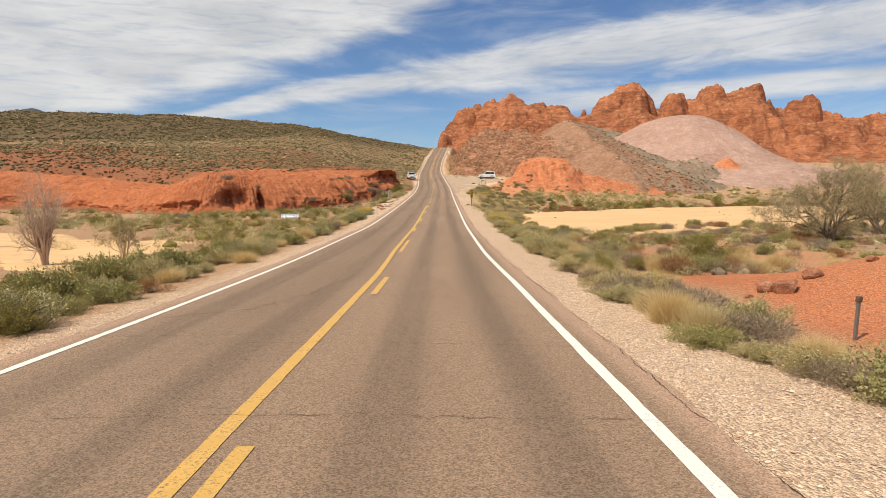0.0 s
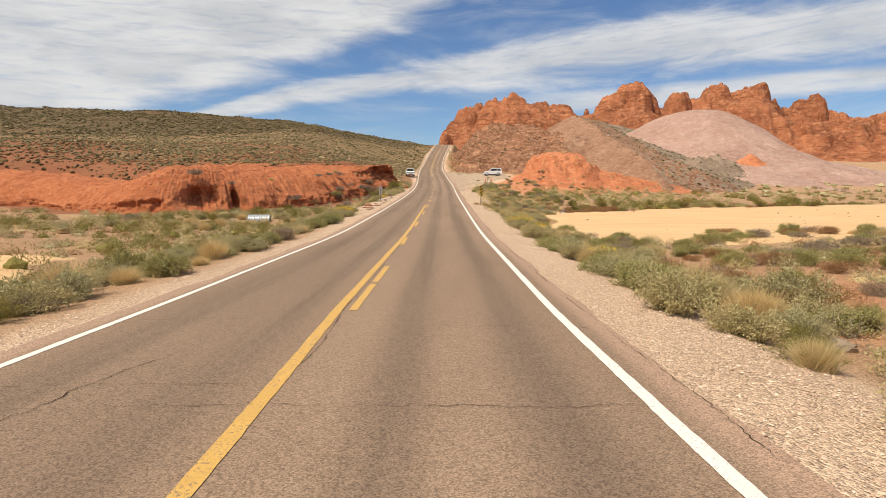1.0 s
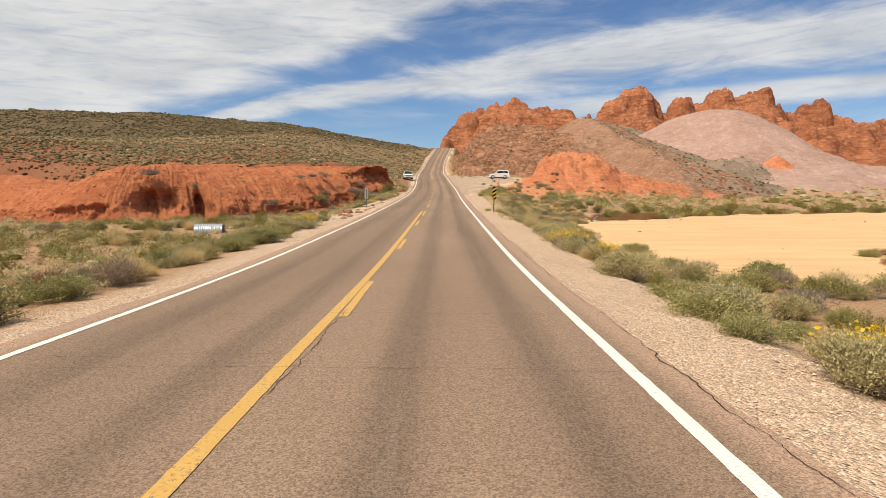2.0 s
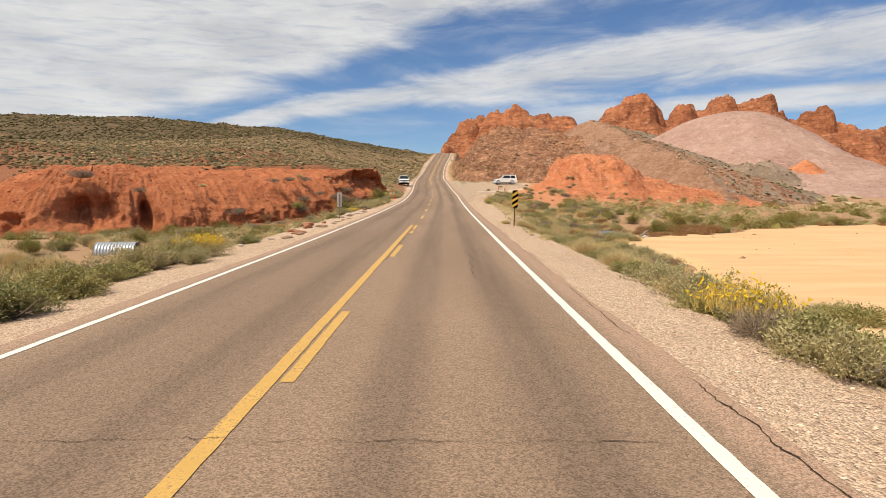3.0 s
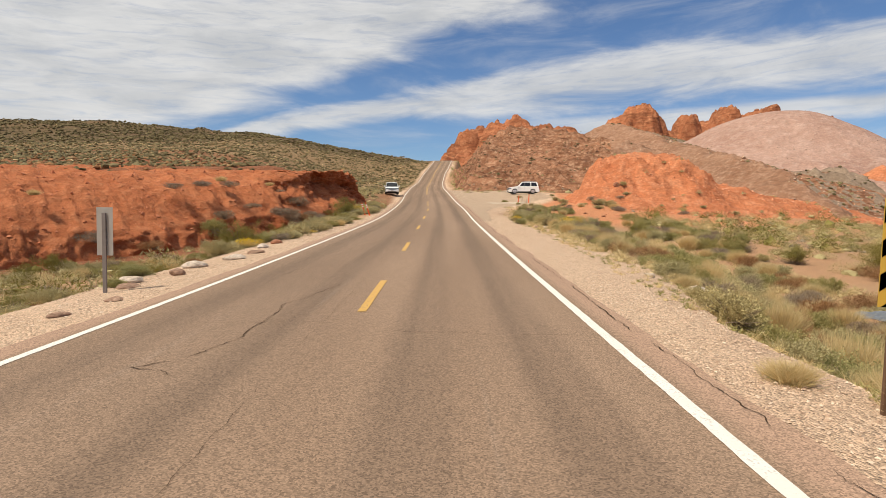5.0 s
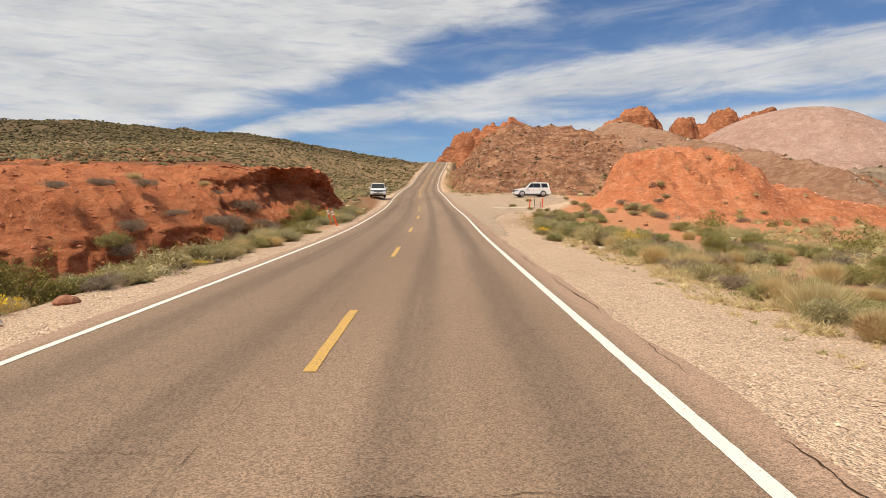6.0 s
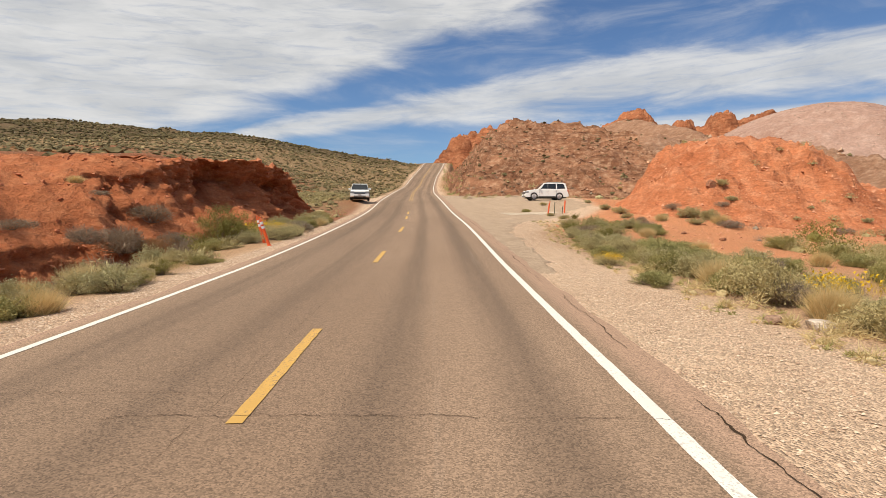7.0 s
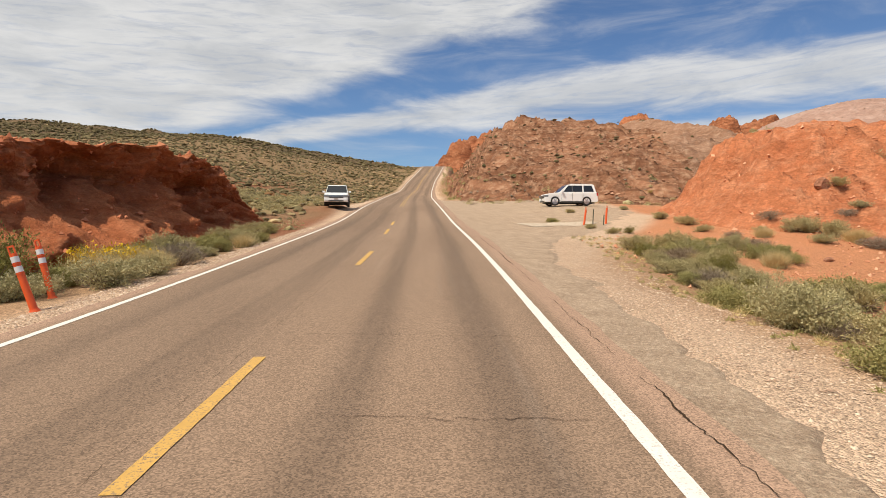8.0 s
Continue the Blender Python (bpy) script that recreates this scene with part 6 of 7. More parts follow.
h, q = len(x) // 3, len(x) * 2 // 3
clumps("scrub", x[:h], y[:h], s[:h], LEAF["dull"], 181, "dull olive scrub on the red plain", z=ground_z(x[:h], y[:h]))
clumps("scrub", x[h:q], y[h:q], s[h:q], LEAF["brown"], 182, "dry rusty scrub on the red plain", z=ground_z(x[h:q], y[h:q]))
clumps("scrub", x[q:], y[q:], s[q:], LEAF["dark"], 183, "dark olive scrub on the red plain", z=ground_z(x[q:], y[q:]))
x, y = scatter(26000, -140, -6, 134, 285, 23, lambda x, y, u: (y < scrub_line(x) + 25 * fbm(x, y, 20, 3, 80)) & (off_road(x, y) > np.where(y > 160, 1.3, 3.5)) & (u < 0.85))
s = rng(230).uniform(0.12, 0.36, len(x))
a, b = len(x) * 76 // 100, len(x) * 97 // 100
clumps("scrub", x[:a], y[:a], s[:a], LEAF["dull"], 231, "low dull olive scrub on the tan slope")
clumps("scrub", x[a:b], y[a:b], s[a:b], LEAF["tawny"], 232, "low tawny dry scrub on the tan slope")
clumps("scrub", x[b:], y[b:], s[b:], LEAF["straw"], 233, "pale dry grass on the tan slope", 0.6)
x, y = scatter(9000, 3, 112, 128, 260, 19, lambda x, y, u: (off_road(x, y) > 5) & (u < np.where(x > 52, 0.5, 0.4)) & (brown_hill_z(x, y) > ground_z(x, y)) & (brown_hill_z(x, y) > grey_mound_z(x, y)) & (brown_hill_z(x, y) > red_mound_z(x, y) + 0.2))
r19 = rng(190)
s = r19.uniform(0.12, 0.36, len(x))
h = len(x) // 2
clumps("scrub", x[:h], y[:h], s[:h], LEAF["dull"], 191, "dull olive scrub on the rocky slope")
clumps("scrub", x[h:], y[h:], s[h:], LEAF["dark"], 192, "dark olive scrub on the rocky slope")
x, y = scatter(2600, 3, 150, 126, 240, 20, lambda x, y, u: (off_road(x, y) > 6) & ~((x < 20) & (y < 168)) & (u < 0.5) & (ground_z(x, y) > grey_mound_z(x, y)) & (ground_z(x, y) > brown_hill_z(x, y)) & (ground_z(x, y) > red_mound_z(x, y)))
s = rng(200).uniform(0.25, 0.8, len(x))
clumps("scrub", x, y, s, LEAF["sage"], 193, "grey-green scrub on the flat before the hills")
x, y = scatter(500, 8, 62, 112, 162, 21, lambda x, y, u: (red_mound_z(x, y) > ground_z(x, y) + 0.2) & (u < 0.5) & (x > 22))
pad("sage", x, y, 0.15, 0.45, 216, 133, 0.100, 0.8, "small grey-green scrub on the orange mound")
# low weeds along the gravel
x, y = scatter(2600, 3.2, 9, 60, 126, 22, lambda x, y, u: (np.abs(x - np.interp(y, [0, 8, 23, 40, 51, 68, 75, 84, 95, 104, 114, 122], [4.3, 3.9, 3.5, 3.7, 4.0, 4.6, 4.7, 5.4, 5.5, 5.3, 5.9, 7.0]) + 0.2) < 0.9))
h = len(x) // 2
pad("straw", x[:h], y[:h], 0.04, 0.13, 217, 24, 0.09, 0.8, "short dry weeds at the edge of the gravel")
pad("deep", x[h:], y[h:], 0.03, 0.11, 218, 24, 0.06, 0.6, "short green weeds at the edge of the gravel")


x, y = scatter(700, 4.6, 15, 60, 104, 25, lambda x, y, u: (off_road(x, y) > 3.2) & (sand_flat_shape(x, y) < 0.3))
pad("straw", x, y, 0.08, 0.3, 251, 90, 0.15, 1.0, "dry straw-coloured grass on sandy soil")


# Loose stones: one mesh of many small lumps.
def rubble(x, y, size, seed, mat, label, z=None):
    r = rng(seed)
    n = len(x)
    z = surface_z(x, y) if z is None else z
    sz = size * (0.35 + 1.0 * r.random(n) ** 3)
    base = np.array([(1, 0, 0), (0, 1, 0), (-1, 0, 0), (0, -1, 0), (0.2, 0.1, 0.8), (0, 0, -0.6)], float)
    P = (base[None] + r.normal(0, 0.26, (n, 6, 3))) * sz[:, None, None] * r.uniform(0.6, 1.3, (n, 1, 3))
    V = P + np.stack([x, y, z + 0.15 * sz], -1)[:, None]
    tri = np.array([(0, 1, 4), (1, 2, 4), (2, 3, 4), (3, 0, 4), (1, 0, 5), (2, 1, 5), (3, 2, 5), (0, 3, 5)])
    F = (np.arange(n)[:, None, None] * 6 + tri[None]).reshape(-1, 3)
    ob = mesh_object("rubble", V.reshape(-1, 3), F, mat)
    return tagged(ob, label, "rubble", kind="stuff")


def island_material(name, dark, light):
    def build(k, b, where):
        r_ = k.add("ShaderNodeNewGeometry").outputs["Random Per Island"]
        n = k.noise(where, 6.0, 4, 0.6)
        k.put(b.inputs["Base Color"], k.mix(k.math("MULTIPLY_ADD", n, 0.5, k.math("MULTIPLY", r_, 0.6)), dark, light))
        b.inputs["Roughness"].default_value = 0.95
    return material(name, build)


RUBBLE = {"tan": island_material("tan_rubble", (0.32, 0.19, 0.12), (0.58, 0.41, 0.30)), "orange": island_material("orange_rubble", (0.46, 0.14, 0.058), (0.80, 0.44, 0.27)), "red": island_material("red_rubble", (0.36, 0.10, 0.042), (0.55, 0.22, 0.11)),
          "brown": island_material("brown_rubble", (0.24, 0.11, 0.058), (0.50, 0.29, 0.18)), "grey": island_material("grey_rubble", (0.24, 0.16, 0.12), (0.54, 0.40, 0.32))}
x, y = scatter(4500, 8, 62, 110, 160, 41, lambda x, y, u: (red_mound_z(x, y) > ground_z(x, y) - 0.3) & (y < 140))
rubble(x, y, 0.11, 401, RUBBLE["orange"], "crumbled orange clay and stones on the mound")
x, y = scatter(6000, 3, 62, 160, 226, 42, lambda x, y, u: (brown_hill_z(x, y) > ground_z(x, y) - 0.3) & (brown_hill_z(x, y) > red_mound_z(x, y)))
rubble(x, y, 0.24, 402, RUBBLE["brown"], "broken brown rock blocks on the hill")
x, y = scatter(2600, 60, 140, 165, 262, 43, lambda x, y, u: (grey_mound_z(x, y) > brown_hill_z(x, y)) & (grey_mound_z(x, y) > ground_z(x, y)))
rubble(x, y, 0.20, 403, RUBBLE["grey"], "small grey stones on the clay mound")
x, y = scatter(5000, 30, 75, 112, 262, 48, lambda x, y, u: (np.abs(x - spur_line(y) + 1) < 9 * u) & (brown_hill_z(x, y) > ground_z(x, y)))
rubble(x, y, 0.30, 406, RUBBLE["tan"], "pale broken stones strewn down the spur")
P = np.empty(len(bluff.data.vertices) * 3)
bluff.data.vertices.foreach_get("co", P)
P = P.reshape(-1, 3)
P = P[(P[:, 1] < 150) & (P[:, 0] > -75)]
P = P[rng(44).permutation(len(P))[:7000]]
rubble(P[:, 0], P[:, 1], 0.12, 404, RUBBLE["red"], "crumbled red clay and stones on the bluff", z=P[:, 2] - 0.03)
x, y = scatter(900, 8, 60, 40, 100, 49, lambda x, y, u: (sand_flat_shape(x, y) > 0.95) & (u < 0.16))
rubble(x, y, 0.11, 407, RUBBLE["brown"], "scattered small stones on the sand flat", z=-1.42 + 0.12 * fbm(x, y, 12, 3, 4))
x, y = scatter(2500, 6, 30, 110, 128, 45, lambda x, y, u: (off_road(x, y) > 4.5) & (x - lane_right(y) > lay_by_width(y) + 1))
rubble(x, y, 0.07, 405, RUBBLE["orange"], "scattered small stones on the orange soil")
x, y = scatter(420, 3, 48, 158, 178, 46, lambda x, y, u: (off_road(x, y) > 2.5) & (u < 0.8) & (brown_hill_z(x, y) < ground_z(x, y) + 3))
h = len(x) // 2
pad("sage", x[:h], y[:h], 0.25, 0.6, 241, 90, 0.12, 0.8, "grey-green scrub at the foot of the brown hill")
pad("grey", x[h:], y[h:], 0.2, 0.5, 242, 90, 0.12, 0.8, "dry grey scrub at the foot of the brown hill")
x, y = scatter(700, 1.5, 14, 172, 300, 47, lambda x, y, u: (off_road(x, y) > 0.9) & (off_road(x, y) < 5))
pad("deep", x, y, 0.2, 0.5, 243, 60, 0.12, 0.8, "green low scrub along the road on the rise")


# ---- signs and posts ----
def part(name, bm, mat, parent, label=""):
    me = bpy.data.meshes.new(name)
    bm.to_mesh(me)
    bm.free()
    me.materials.append(mat)
    ob = new(name, me)
    ob.parent = parent
    return tagged(ob, label) if label else ob


def box(bm, x0, x1, y0, y1, z0, z1, bevel=0.0):
    made = bmesh.ops.create_cube(bm, size=1.0, matrix=Matrix.LocRotScale(((x0 + x1) / 2, (y0 + y1) / 2, (z0 + z1) / 2), None, (x1 - x0, y1 - y0, z1 - z0)))
    if bevel:
        edges = list({e for v in made["verts"] for e in v.link_edges})
        bmesh.ops.bevel(bm, geom=edges, offset=bevel, segments=2, affect="EDGES", profile=0.6)
    return bm


def tube(bm, r0, r1, z0, z1, n=14):
    bmesh.ops.create_cone(bm, segments=n, radius1=r0, radius2=r1, depth=z1 - z0, cap_ends=True, matrix=Matrix.Translation((0, 0, (z0 + z1) / 2)))
    return bm


M2 = {
    "yellow": plain("sign_yellow", (0.60, 0.37, 0.05), 0.45, 0, 0.08, 6),
    "black": plain("sign_black", (0.02, 0.02, 0.022), 0.5, 0, 0.2, 6),
    "rust": plain("rusty_steel", (0.15, 0.085, 0.05), 0.75, 0.3, 0.35, 14, 0.003),
    "zinc": plain("weathered_aluminium", (0.42, 0.39, 0.36), 0.5, 0.6, 0.12, 9),
    "orange": plain("orange_plastic", (0.72, 0.10, 0.018), 0.5, 0, 0.12, 8),
    "reflector": plain("white_reflective_tape", (0.70, 0.70, 0.72), 0.35, 0, 0.05, 20),
    "green_steel": plain("dark_green_steel", (0.05, 0.06, 0.035), 0.7, 0.2, 0.25, 9),
    "steel": plain("grey_steel_post", (0.20, 0.17, 0.16), 0.6, 0.4, 0.3, 12),
    "galvanised": plain("galvanised_steel", (0.55, 0.56, 0.58), 0.4, 0.75, 0.12, 5),
    "white_paint": plain("white_car_paint", (0.80, 0.80, 0.79), 0.28, 0, 0.02, 2),
    "dark_glass": plain("tinted_glass", (0.012, 0.014, 0.016), 0.08, 0, 0.05, 2, gloss=0.8),
    "rubber": plain("tyre_rubber", (0.022, 0.021, 0.021), 0.85, 0, 0.15, 20),
    "alloy": plain("alloy_wheel", (0.45, 0.45, 0.46), 0.35, 0.8, 0.08, 8),
    "trim": plain("grey_plastic_trim", (0.09, 0.09, 0.09), 0.6, 0, 0.1, 8),
    "lamp_glass": plain("headlamp_glass", (0.22, 0.23, 0.25), 0.12, 0.2, 0.05, 8, gloss=0.8),
    "tail": plain("red_tail_lamp", (0.45, 0.02, 0.015), 0.2, 0, 0.05, 8),
    "chrome": plain("chrome_strip", (0.6, 0.6, 0.62), 0.2, 1.0, 0.03, 8),
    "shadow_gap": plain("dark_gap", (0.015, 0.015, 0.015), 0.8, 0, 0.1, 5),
    "tarp": plain("blue_grey_sheet", (0.13, 0.145, 0.165), 0.5, 0.1, 0.45, 5, 0.01),
}


def clip_band(z0, z1, rise, w, h):
    """A slanted band cut to a panel w wide and h high: its outline, anticlockwise."""
    poly = [(-w / 2, z0), (w / 2, z0 + rise), (w / 2, z1 + rise), (-w / 2, z1)]
    for lim, keep_below in ((0.0, False), (h, True)):
        out = []
        for i, (ax, az) in enumerate(poly):
            bx, bz = poly[(i + 1) % len(poly)]
            ina, inb = (az <= lim) == keep_below or az == lim, (bz <= lim) == keep_below or bz == lim
            if ina:
                out.append((ax, az))
            if ina != inb:
                t = (lim - az) / (bz - az)
                out.append((ax + (bx - ax) * t, lim))
        poly = out
        if not poly:
            return []
    return poly


def object_marker(x, y, turn, lean, striped, label):
    ob = new("object_marker")
    ob.matrix_world = pose(x, y, float(ground_z(np.array(x), np.array(y))) - 0.02, 0, lean, turn)
    w, h, z0, post = 0.31, 0.92, 0.96 if striped else 0.74, 1.80 if striped else 1.55
    b = box(bmesh.new(), -0.035, 0.035, -0.004, 0.004, 0, post)
    box(b, -0.035, -0.028, 0.004, 0.03, 0, post), box(b, 0.028, 0.035, 0.004, 0.03, 0, post)
    part("post", b, M2["rust" if striped else "steel"], ob)
    side = -1 if striped else 1
    b = box(bmesh.new(), -w / 2, w / 2, -0.010 if striped else 0.034, -0.005 if striped else 0.039, z0, z0 + h, 0.0)
    panel = part("panel", b, M2["yellow" if striped else "zinc"], ob)
    if striped:
        for i in range(-1, 5):
            poly = clip_band(-0.16 + i * 0.29, -0.015 + i * 0.29, 0.21, w - 0.004, h)
            if len(poly) < 3:
                continue
            b = bmesh.new()
            vs = [b.verts.new((px, -0.0125, z0 + pz)) for px, pz in poly]
            b.faces.new(vs)
            bmesh.ops.solidify(b, geom=b.faces[:], thickness=0.002)
            part("stripe", b, M2["black"], panel)
    for pz in (z0 + 0.15, z0 + h - 0.15):
        b = tube(bmesh.new(), 0.012, 0.012, -0.004, 0.006, 8)
        for v in b.verts:
            v.co = Vector((v.co.x, -0.016 - v.co.z if striped else 0.043 + v.co.z, pz + v.co.y))
        part("bolt", b, M2["zinc"], ob)
    return tagged(ob, label, "road sign", group="object markers")


object_marker(3.36, 68.4, 0, 1.5, True, "striped black and yellow object marker on a rusty post")
object_marker(-6.95, 74.5, 0, 1.0, False, "weathered metal back of an object marker on a steel post")


def delineator(x, y, lean, turn, bands, height=1.1):
    ob = new("delineator_post")
    ob.matrix_world = pose(x, y, float(ground_z(np.array(x), np.array(y))) - 0.02, 0, 0, turn) @ pose(0, 0, 0, 0, lean, 0)
    part("base", tube(bmesh.new(), 0.085, 0.07, 0, 0.05), M2["orange"], ob)
    part("tube", tube(bmesh.new(), 0.057, 0.053, 0.05, height - 0.13), M2["orange"], ob)
    b = bmesh.new()
    box(b, -0.05, -0.034, -0.012, 0.012, height - 0.14, height), box(b, 0.034, 0.05, -0.012, 0.012, height - 0.14, height), box(b, -0.05, 0.05, -0.012, 0.012, height - 0.022, height + 0.004)
    box(b, -0.05, 0.05, -0.02, 0.02, height - 0.15, height - 0.12)
    part("grip", b, M2["orange"], ob)
    if bands:
        for z in (height - 0.27, height - 0.43):
            part("reflector_band", tube(bmesh.new(), 0.0575, 0.0575, z, z + 0.095), M2["reflector"], ob)
            part("collar", tube(bmesh.new(), 0.061, 0.061, z - 0.03, z - 0.012), M2["orange"], ob)
    return tagged(ob, "leaning orange plastic delineator post with white bands" if bands else "plain orange delineator post beside the lay-by", "post", group="delineator posts")


delineator(-6.3, 109.05, -18, 5, True)
delineator(-6.85, 110.3, -15, -8, True)
delineator(8.35, 132.4, 7, 0, False, 1.05)
delineator(9.65, 132.6, 3, 0, False, 1.05)


def small_post(name, x, y, h, mat, label, cap=None):
    ob = new(name)
    ob.matrix_world = pose(x, y, float(ground_z(np.array(x), np.array(y))) - 0.03, 0, 2, 10)
    part("post", box(bmesh.new(), -0.022, 0.022, -0.022, 0.022, 0, h, 0.005), mat, ob)
    if cap:
        b = box(bmesh.new(), -0.042, 0.042, -0.034, 0.034, h - 0.02, h + 0.08, 0.022)
        part("cap", b, cap, ob, "rusty brown cap")
    return tagged(ob, label, "post")


small_post("marker_post", 6.5, 8.9, 0.66, M2["steel"], "short grey steel marker post with rusty cap", M2["rust"])
small_post("steel_post", 8.8, 132.2, 0.95, M2["green_steel"], "thin dark green steel post beside the lay-by")
small_post("steel_post", 9.35, 132.0, 0.62, M2["green_steel"], "thin dark green steel post beside the lay-by")


# corrugated culvert pipe
def culvert(x, y, z, radius, length, turn, pitch):
    ob = new("culvert_pipe")
    ob.matrix_world = pose(x, y, z, pitch, 0, turn)
    n, m = 28, 90
    V, F = [], []
    for shell in (0, 1):
        for i in range(m + 1):
            u = i / m * length
            rad = radius + 0.028 * math.cos(u * 2 * math.pi / 0.16) - 0.012 * shell
            V += [(u - length / 2, rad * math.cos(a * 2 * math.pi / n), rad * math.sin(a * 2 * math.pi / n)) for a in range(n)]
    for shell in (0, 1):
        o = shell * (m + 1) * n
        F += [(o + i * n + a, o + i * n + (a + 1) % n, o + (i + 1) * n + (a + 1) % n, o + (i + 1) * n + a) for i in range(m) for a in range(n)]
    for i in (0, m):
        F += [(i * n + a, i * n + (a + 1) % n, (m + 1 + i) * n + (a + 1) % n, (m + 1 + i) * n + a) for a in range(n)]
    me = mesh_object("pipe", V, F, M2["galvanised"], smooth=True, parent=ob)
    return tagged(ob, "galvanised corrugated steel culvert pipe end in the wash", "pipe")


culvert(-18.6, 70.2, -2.0, 0.62, 2.1, 8, 0)


# washed-out metal sheet and driftwood
def crumpled_sheet(x, y, turn):
    r = rng(44)
    nx, ny = 34, 20
    X, Y = np.meshgrid(np.linspace(-1.1, 1.1, nx), np.linspace(-0.5, 0.5, ny))
    Z = 0.34 * np.cos(X * 1.2) * np.cos(Y * 2.0) + 0.10 * ridged(X, Y, 0.5, 3, 45) + 0.03 * fbm(X, Y, 0.1, 2, 46)
    ob = mesh_object("crumpled_sheet", np.stack([X, Y + 0.1 * X * X, Z], -1).reshape(-1, 3), grid_faces(nx, ny), M2["tarp"])
    ob.matrix_world = pose(x, y, float(ground_z(np.array(x), np.array(y))) + 0.05, 0, 6, turn)
    m = ob.modifiers.new("thick", "SOLIDIFY")
    m.thickness = 0.012
    return tagged(ob, "crumpled blue-grey metal sheet washed against stones", "debris")


crumpled_sheet(11.3, 78.0, -25)


def driftwood(x, y, turn):
    r = rng(50)
    limbs, tips = [], []
    grow(r, (0, 0, 0), (1, 0.1, 0.25), 0.9, 0.09, 2, limbs, tips, 0.5, 0.02)
    V, F = limb_mesh(limbs, 7)
    ob = mesh_object("driftwood", V, F, LEAF["grey_wood"], smooth=True)
    ob.matrix_world = pose(x, y, float(ground_z(np.array(x), np.array(y))) + 0.18, 0, 0, turn)
    return tagged(ob, "weathered dark driftwood log among pale stones", "log")


driftwood(12.6, 76.2, 10)


# ---- vehicles ----
def extrude_profile(bm, pts, half, top_half=None, z_lo=0.0, z_hi=1.0):
    """A side profile (along x, up z) made solid across y, narrowing from z_lo to z_hi."""
    def hw(z):
        if top_half is None:
            return half
        t = min(1, max(0, (z - z_lo) / (z_hi - z_lo)))
        return half + (top_half - half) * t
    a = [bm.verts.new((x, -hw(z), z)) for x, z in pts]
    b = [bm.verts.new((x, hw(z), z)) for x, z in pts]
    bm.faces.new(a), bm.faces.new(b[::-1])
    for i in range(len(pts)):
        j = (i + 1) % len(pts)
        bm.faces.new((a[j], a[i], b[i], b[j]))
    bmesh.ops.recalc_face_normals(bm, faces=bm.faces[:])
    return bm


def rounded(bm, offset, segments=2):
    bmesh.ops.bevel(bm, geom=bm.edges[:], offset=offset, segments=segments, affect="EDGES", profile=0.6, clamp_overlap=True)
    return bm


def side_pane(pts, half, top_half, z_lo, z_hi, side, proud):
    bm = bmesh.new()
    vs = []
    for x, z in pts:
        t = (z - z_lo) / (z_hi - z_lo)
        vs.append(bm.verts.new((x, side * (half + (top_half - half) * t + proud), z)))
    bm.faces.new(vs)
    return bm


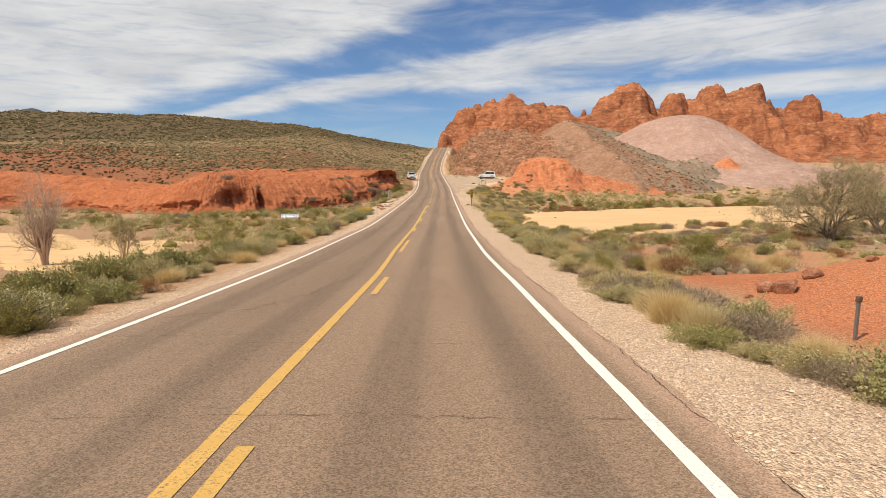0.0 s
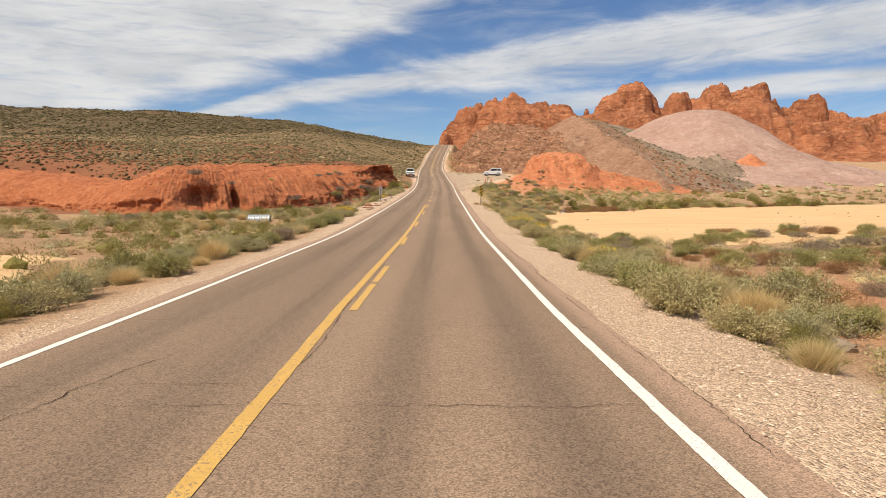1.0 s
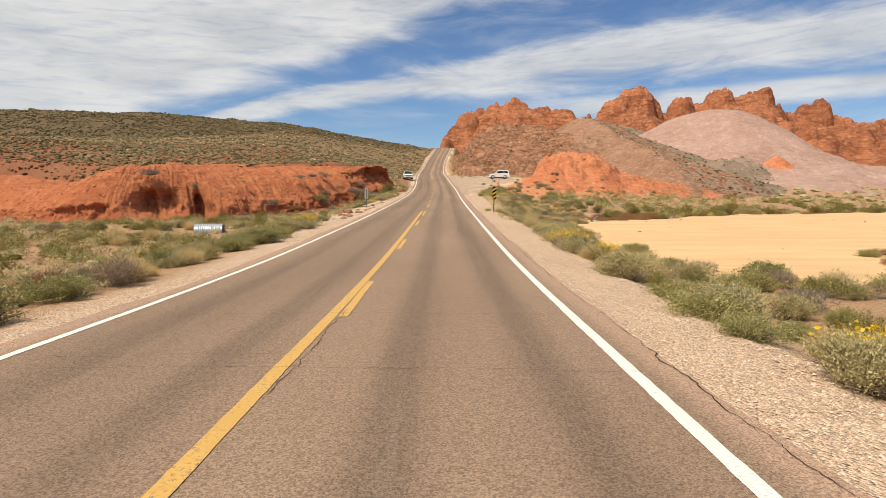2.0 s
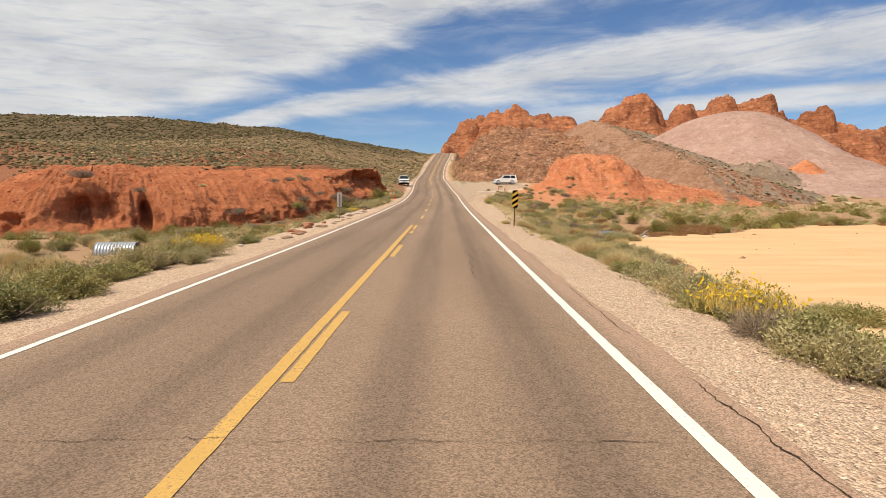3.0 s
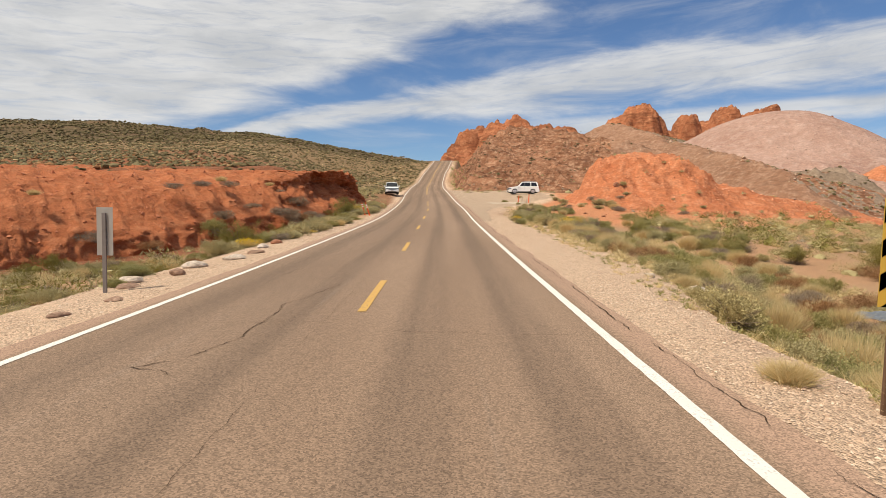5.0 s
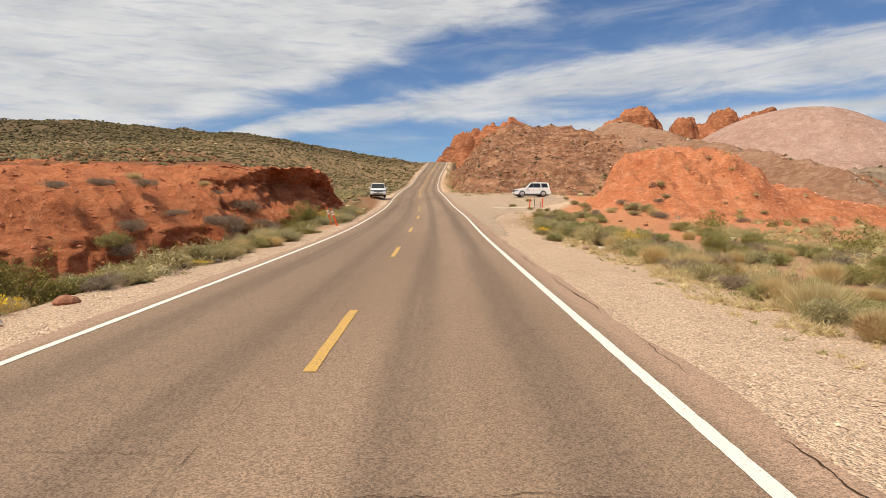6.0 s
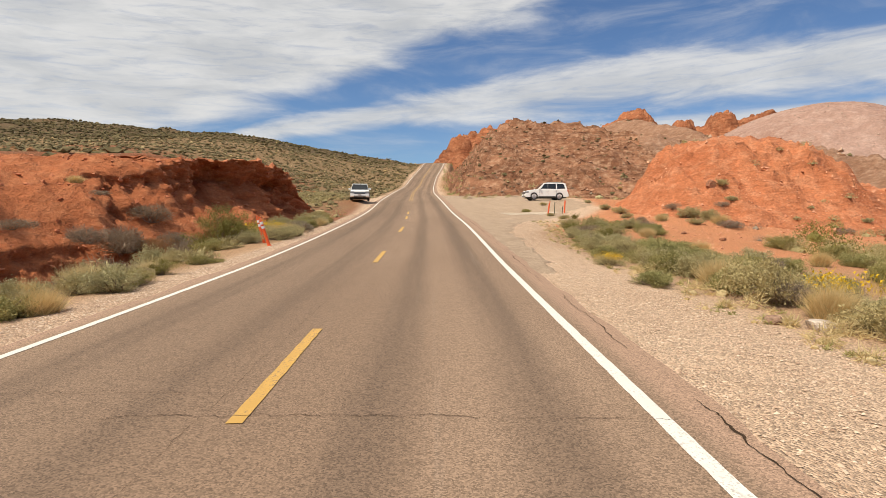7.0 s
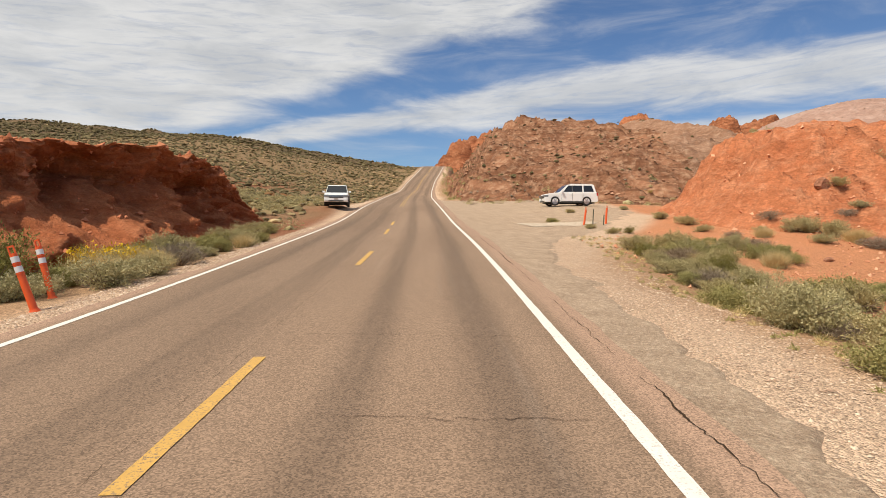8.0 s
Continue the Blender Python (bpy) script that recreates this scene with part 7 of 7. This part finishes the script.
def suv(x, y, turn, length, width, height, boxy, label, roll=0.0):
    """Front towards -x of its own frame."""
    ob = new("parked_suv")
    ob.matrix_world = pose(x, y, float(ground_z(np.array(x), np.array(y))) + 0.01, 0, roll, turn)
    L, W, H = length / 2, width / 2, height
    belt = 0.62 * H
    paint = M2["white_paint"]
    lower = [(-L, 0.30), (-L - 0.02, 0.55), (-L + 0.02, 0.80), (-L + 0.12, 0.535 * H), (-0.75 * L, 0.575 * H), (-0.52 * L, belt - 0.03), (L - 0.08, belt), (L, 0.56 * H), (L + 0.02, 0.40), (L - 0.06, 0.30)]
    body = part("body", rounded(extrude_profile(bmesh.new(), lower, W, W * 0.965, 0.6, belt), 0.045), paint, ob)
    cabin = [(-0.47 * L, belt - 0.04), (-0.13 * L, H - 0.06), (0.05 * L, H), (0.80 * L, H - 0.015), (0.88 * L, H - 0.06), (L - 0.10, belt - 0.04)]
    zl, zh, top = belt - 0.04, H, W * 0.78
    part("cabin", rounded(extrude_profile(bmesh.new(), cabin, W * 0.955, top, zl, zh), 0.035), paint, ob)
    lo, hi = belt + 0.03, H - 0.13
    panes = ([(-0.31 * L, lo), (0.02 * L, lo), (0.02 * L, hi), (-0.10 * L, hi)], [(0.055 * L, lo), (0.42 * L, lo), (0.42 * L, hi), (0.055 * L, hi)], [(0.47 * L, lo), (0.86 * L, lo + 0.02), (0.78 * L, hi), (0.47 * L, hi)])
    for side in (-1, 1):
        part("pillar", side_pane([(0.018 * L, lo), (0.057 * L, lo), (0.057 * L, hi), (0.018 * L, hi)], W * 0.955, top, zl, zh, side, 0.004), M2["trim"], ob)
        for p in panes:
            part("side_window", side_pane(p, W * 0.955, top, zl, zh, side, 0.006), M2["dark_glass"], ob)
        for px in (0.0, 0.40):
            b = box(bmesh.new(), px * L - 0.09, px * L + 0.05, side * (W + 0.012) - 0.014, side * (W + 0.012) + 0.014, belt - 0.16, belt - 0.125, 0.006)
            part("door_handle", b, paint, body)
        for px in (-0.37, 0.035, 0.44):
            b = box(bmesh.new(), px * L - 0.005, px * L + 0.005, side * (W + 0.0015) - 0.002, side * (W + 0.0015) + 0.002, 0.42, belt - 0.06)
            part("door_gap", b, M2["shadow_gap"], body)
        b = box(bmesh.new(), -0.36 * L - 0.09, -0.36 * L + 0.06, side * (W + 0.10) - 0.10, side * (W + 0.10) + 0.10, belt + 0.0, belt + 0.15, 0.03)
        part("mirror", b, paint, ob)
        b = box(bmesh.new(), -0.05 * L, 0.72 * L, side * top * 0.86 - 0.02, side * top * 0.86 + 0.02, H + 0.0, H + 0.045, 0.012)
        part("roof_rail", b, M2["trim"], ob)
        part("sill", box(bmesh.new(), -0.42 * L, 0.42 * L, side * (W - 0.03) - 0.045, side * (W - 0.03) + 0.045, 0.27, 0.40, 0.02), M2["trim"], ob)
        b = box(bmesh.new(), -L - 0.05, -L + 0.28, side * (W - 0.20) - 0.20, side * (W - 0.20) + 0.19, 0.40 * H, 0.49 * H, 0.03)
        part("headlamp", b, M2["lamp_glass"], ob)
        part("tail_lamp", box(bmesh.new(), L - 0.10, L + 0.022, side * (W - 0.10) - 0.08, side * (W - 0.10) + 0.085, 0.45 * H, 0.60 * H, 0.02), M2["tail"], ob)
        for px in (-0.62 * L, 0.58 * L):
            # flat near-black disc on the uncut body stands in for the wheel well's shade
            b = tube(bmesh.new(), 0.455, 0.455, -0.02, 0.02, 30)
            for v in b.verts:
                v.co = Vector((px + v.co.x, side * (W + 0.004) + v.co.z * 0.3, 0.385 + v.co.y))
            bmesh.ops.delete(b, geom=[v for v in b.verts if v.co.z < 0.26], context="VERTS")
            part("wheel_arch", b, M2["shadow_gap"], body)
            wheel = new("wheel")
            wheel.parent = ob
            wheel.matrix_local = pose(px, side * (W - 0.085), 0.385, 90, 0, 0) @ Matrix.Diagonal((1.09, 1.09, 1, 1))
            bt = bmesh.new()
            prof = [(0.235, -0.10), (0.30, -0.115), (0.345, -0.10), (0.355, 0), (0.345, 0.10), (0.30, 0.115), (0.235, 0.10)]
            n = 30
            ring = [[bt.verts.new((r_ * math.cos(a * 2 * math.pi / n), r_ * math.sin(a * 2 * math.pi / n), z_)) for r_, z_ in prof] for a in range(n)]
            for a in range(n):
                for i in range(len(prof) - 1):
                    bt.faces.new((ring[a][i], ring[(a + 1) % n][i], ring[(a + 1) % n][i + 1], ring[a][i + 1]))
            part("tyre", bt, M2["rubber"], wheel)
            br = tube(bmesh.new(), 0.232, 0.232, -0.04, 0.04, 30)
            for a in range(6):
                an = a * math.pi / 3
                for s2 in (-1, 1):
                    bmesh.ops.create_cube(br, size=1, matrix=Matrix.Translation((0.12 * math.cos(an), 0.12 * math.sin(an), s2 * 0.075)) @ Matrix.Rotation(an, 4, "Z") @ Matrix.Diagonal((0.20, 0.05, 0.04, 1)))
            part("rim", br, M2["alloy"], wheel)
    # windscreen, rear pane, grille and bumpers
    def pane(name, x0, z0, x1, z1, k0, k1, out):
        bm = bmesh.new()
        dx, dz = z1 - z0, -(x1 - x0)
        n = math.hypot(dx, dz)
        ox, oz = out * -abs(dx) / n * 0.008, abs(dz) / n * 0.008
        vs = [bm.verts.new(c) for c in ((x0 + ox, -k0, z0 + oz), (x0 + ox, k0, z0 + oz), (x1 + ox, k1, z1 + oz), (x1 + ox, -k1, z1 + oz))]
        bm.faces.new(vs)
        return part(name, bm, M2["dark_glass"], ob)
    pane("windscreen", -0.445 * L, belt, -0.155 * L, H - 0.09, W * 0.90, W * 0.76, 1)
    pane("rear_window", L - 0.115, belt + 0.03, 0.895 * L, H - 0.12, W * 0.84, W * 0.72, -1)
    part("front_bumper", box(bmesh.new(), -L - 0.07, -L + 0.1, -W + 0.06, W - 0.06, 0.36, 0.60, 0.05), paint, ob)
    part("lower_grille", box(bmesh.new(), -L - 0.085, -L, -W * 0.62, W * 0.62, 0.33, 0.44, 0.02), M2["trim"], ob)
    part("rear_bumper", box(bmesh.new(), L - 0.1, L + 0.08, -W + 0.06, W - 0.06, 0.36, 0.62, 0.05), paint, ob)
    grille = part("grille", box(bmesh.new(), -L - 0.085, -L + 0.05, -W * 0.58, W * 0.58, 0.355 * H, 0.475 * H, 0.02), M2["trim"], ob)
    for i in range(2):
        z = (0.392 + 0.048 * i) * H
        part("grille_bar", box(bmesh.new(), -L - 0.098, -L - 0.08, -W * 0.54, W * 0.54, z - 0.012, z + 0.012), M2["chrome"], grille)
    part("plate", box(bmesh.new(), -L - 0.092, -L - 0.08, -0.15, 0.15, 0.46, 0.57), M2["zinc"], ob)
    part("underbody", box(bmesh.new(), -L + 0.2, L - 0.2, -W + 0.2, W - 0.2, 0.2, 0.36), M2["shadow_gap"], ob)
    return tagged(ob, label, "car", group="parked cars")


suv(11.1, 148.3, 3, 4.40, 1.95, 1.80, True, "white seven-seat SUV with tinted windows parked on the gravel lay-by")
suv(-8.0, 147.0, 97, 4.5, 1.85, 1.74, False, "white SUV with dark grille parked on the gravel shoulder")
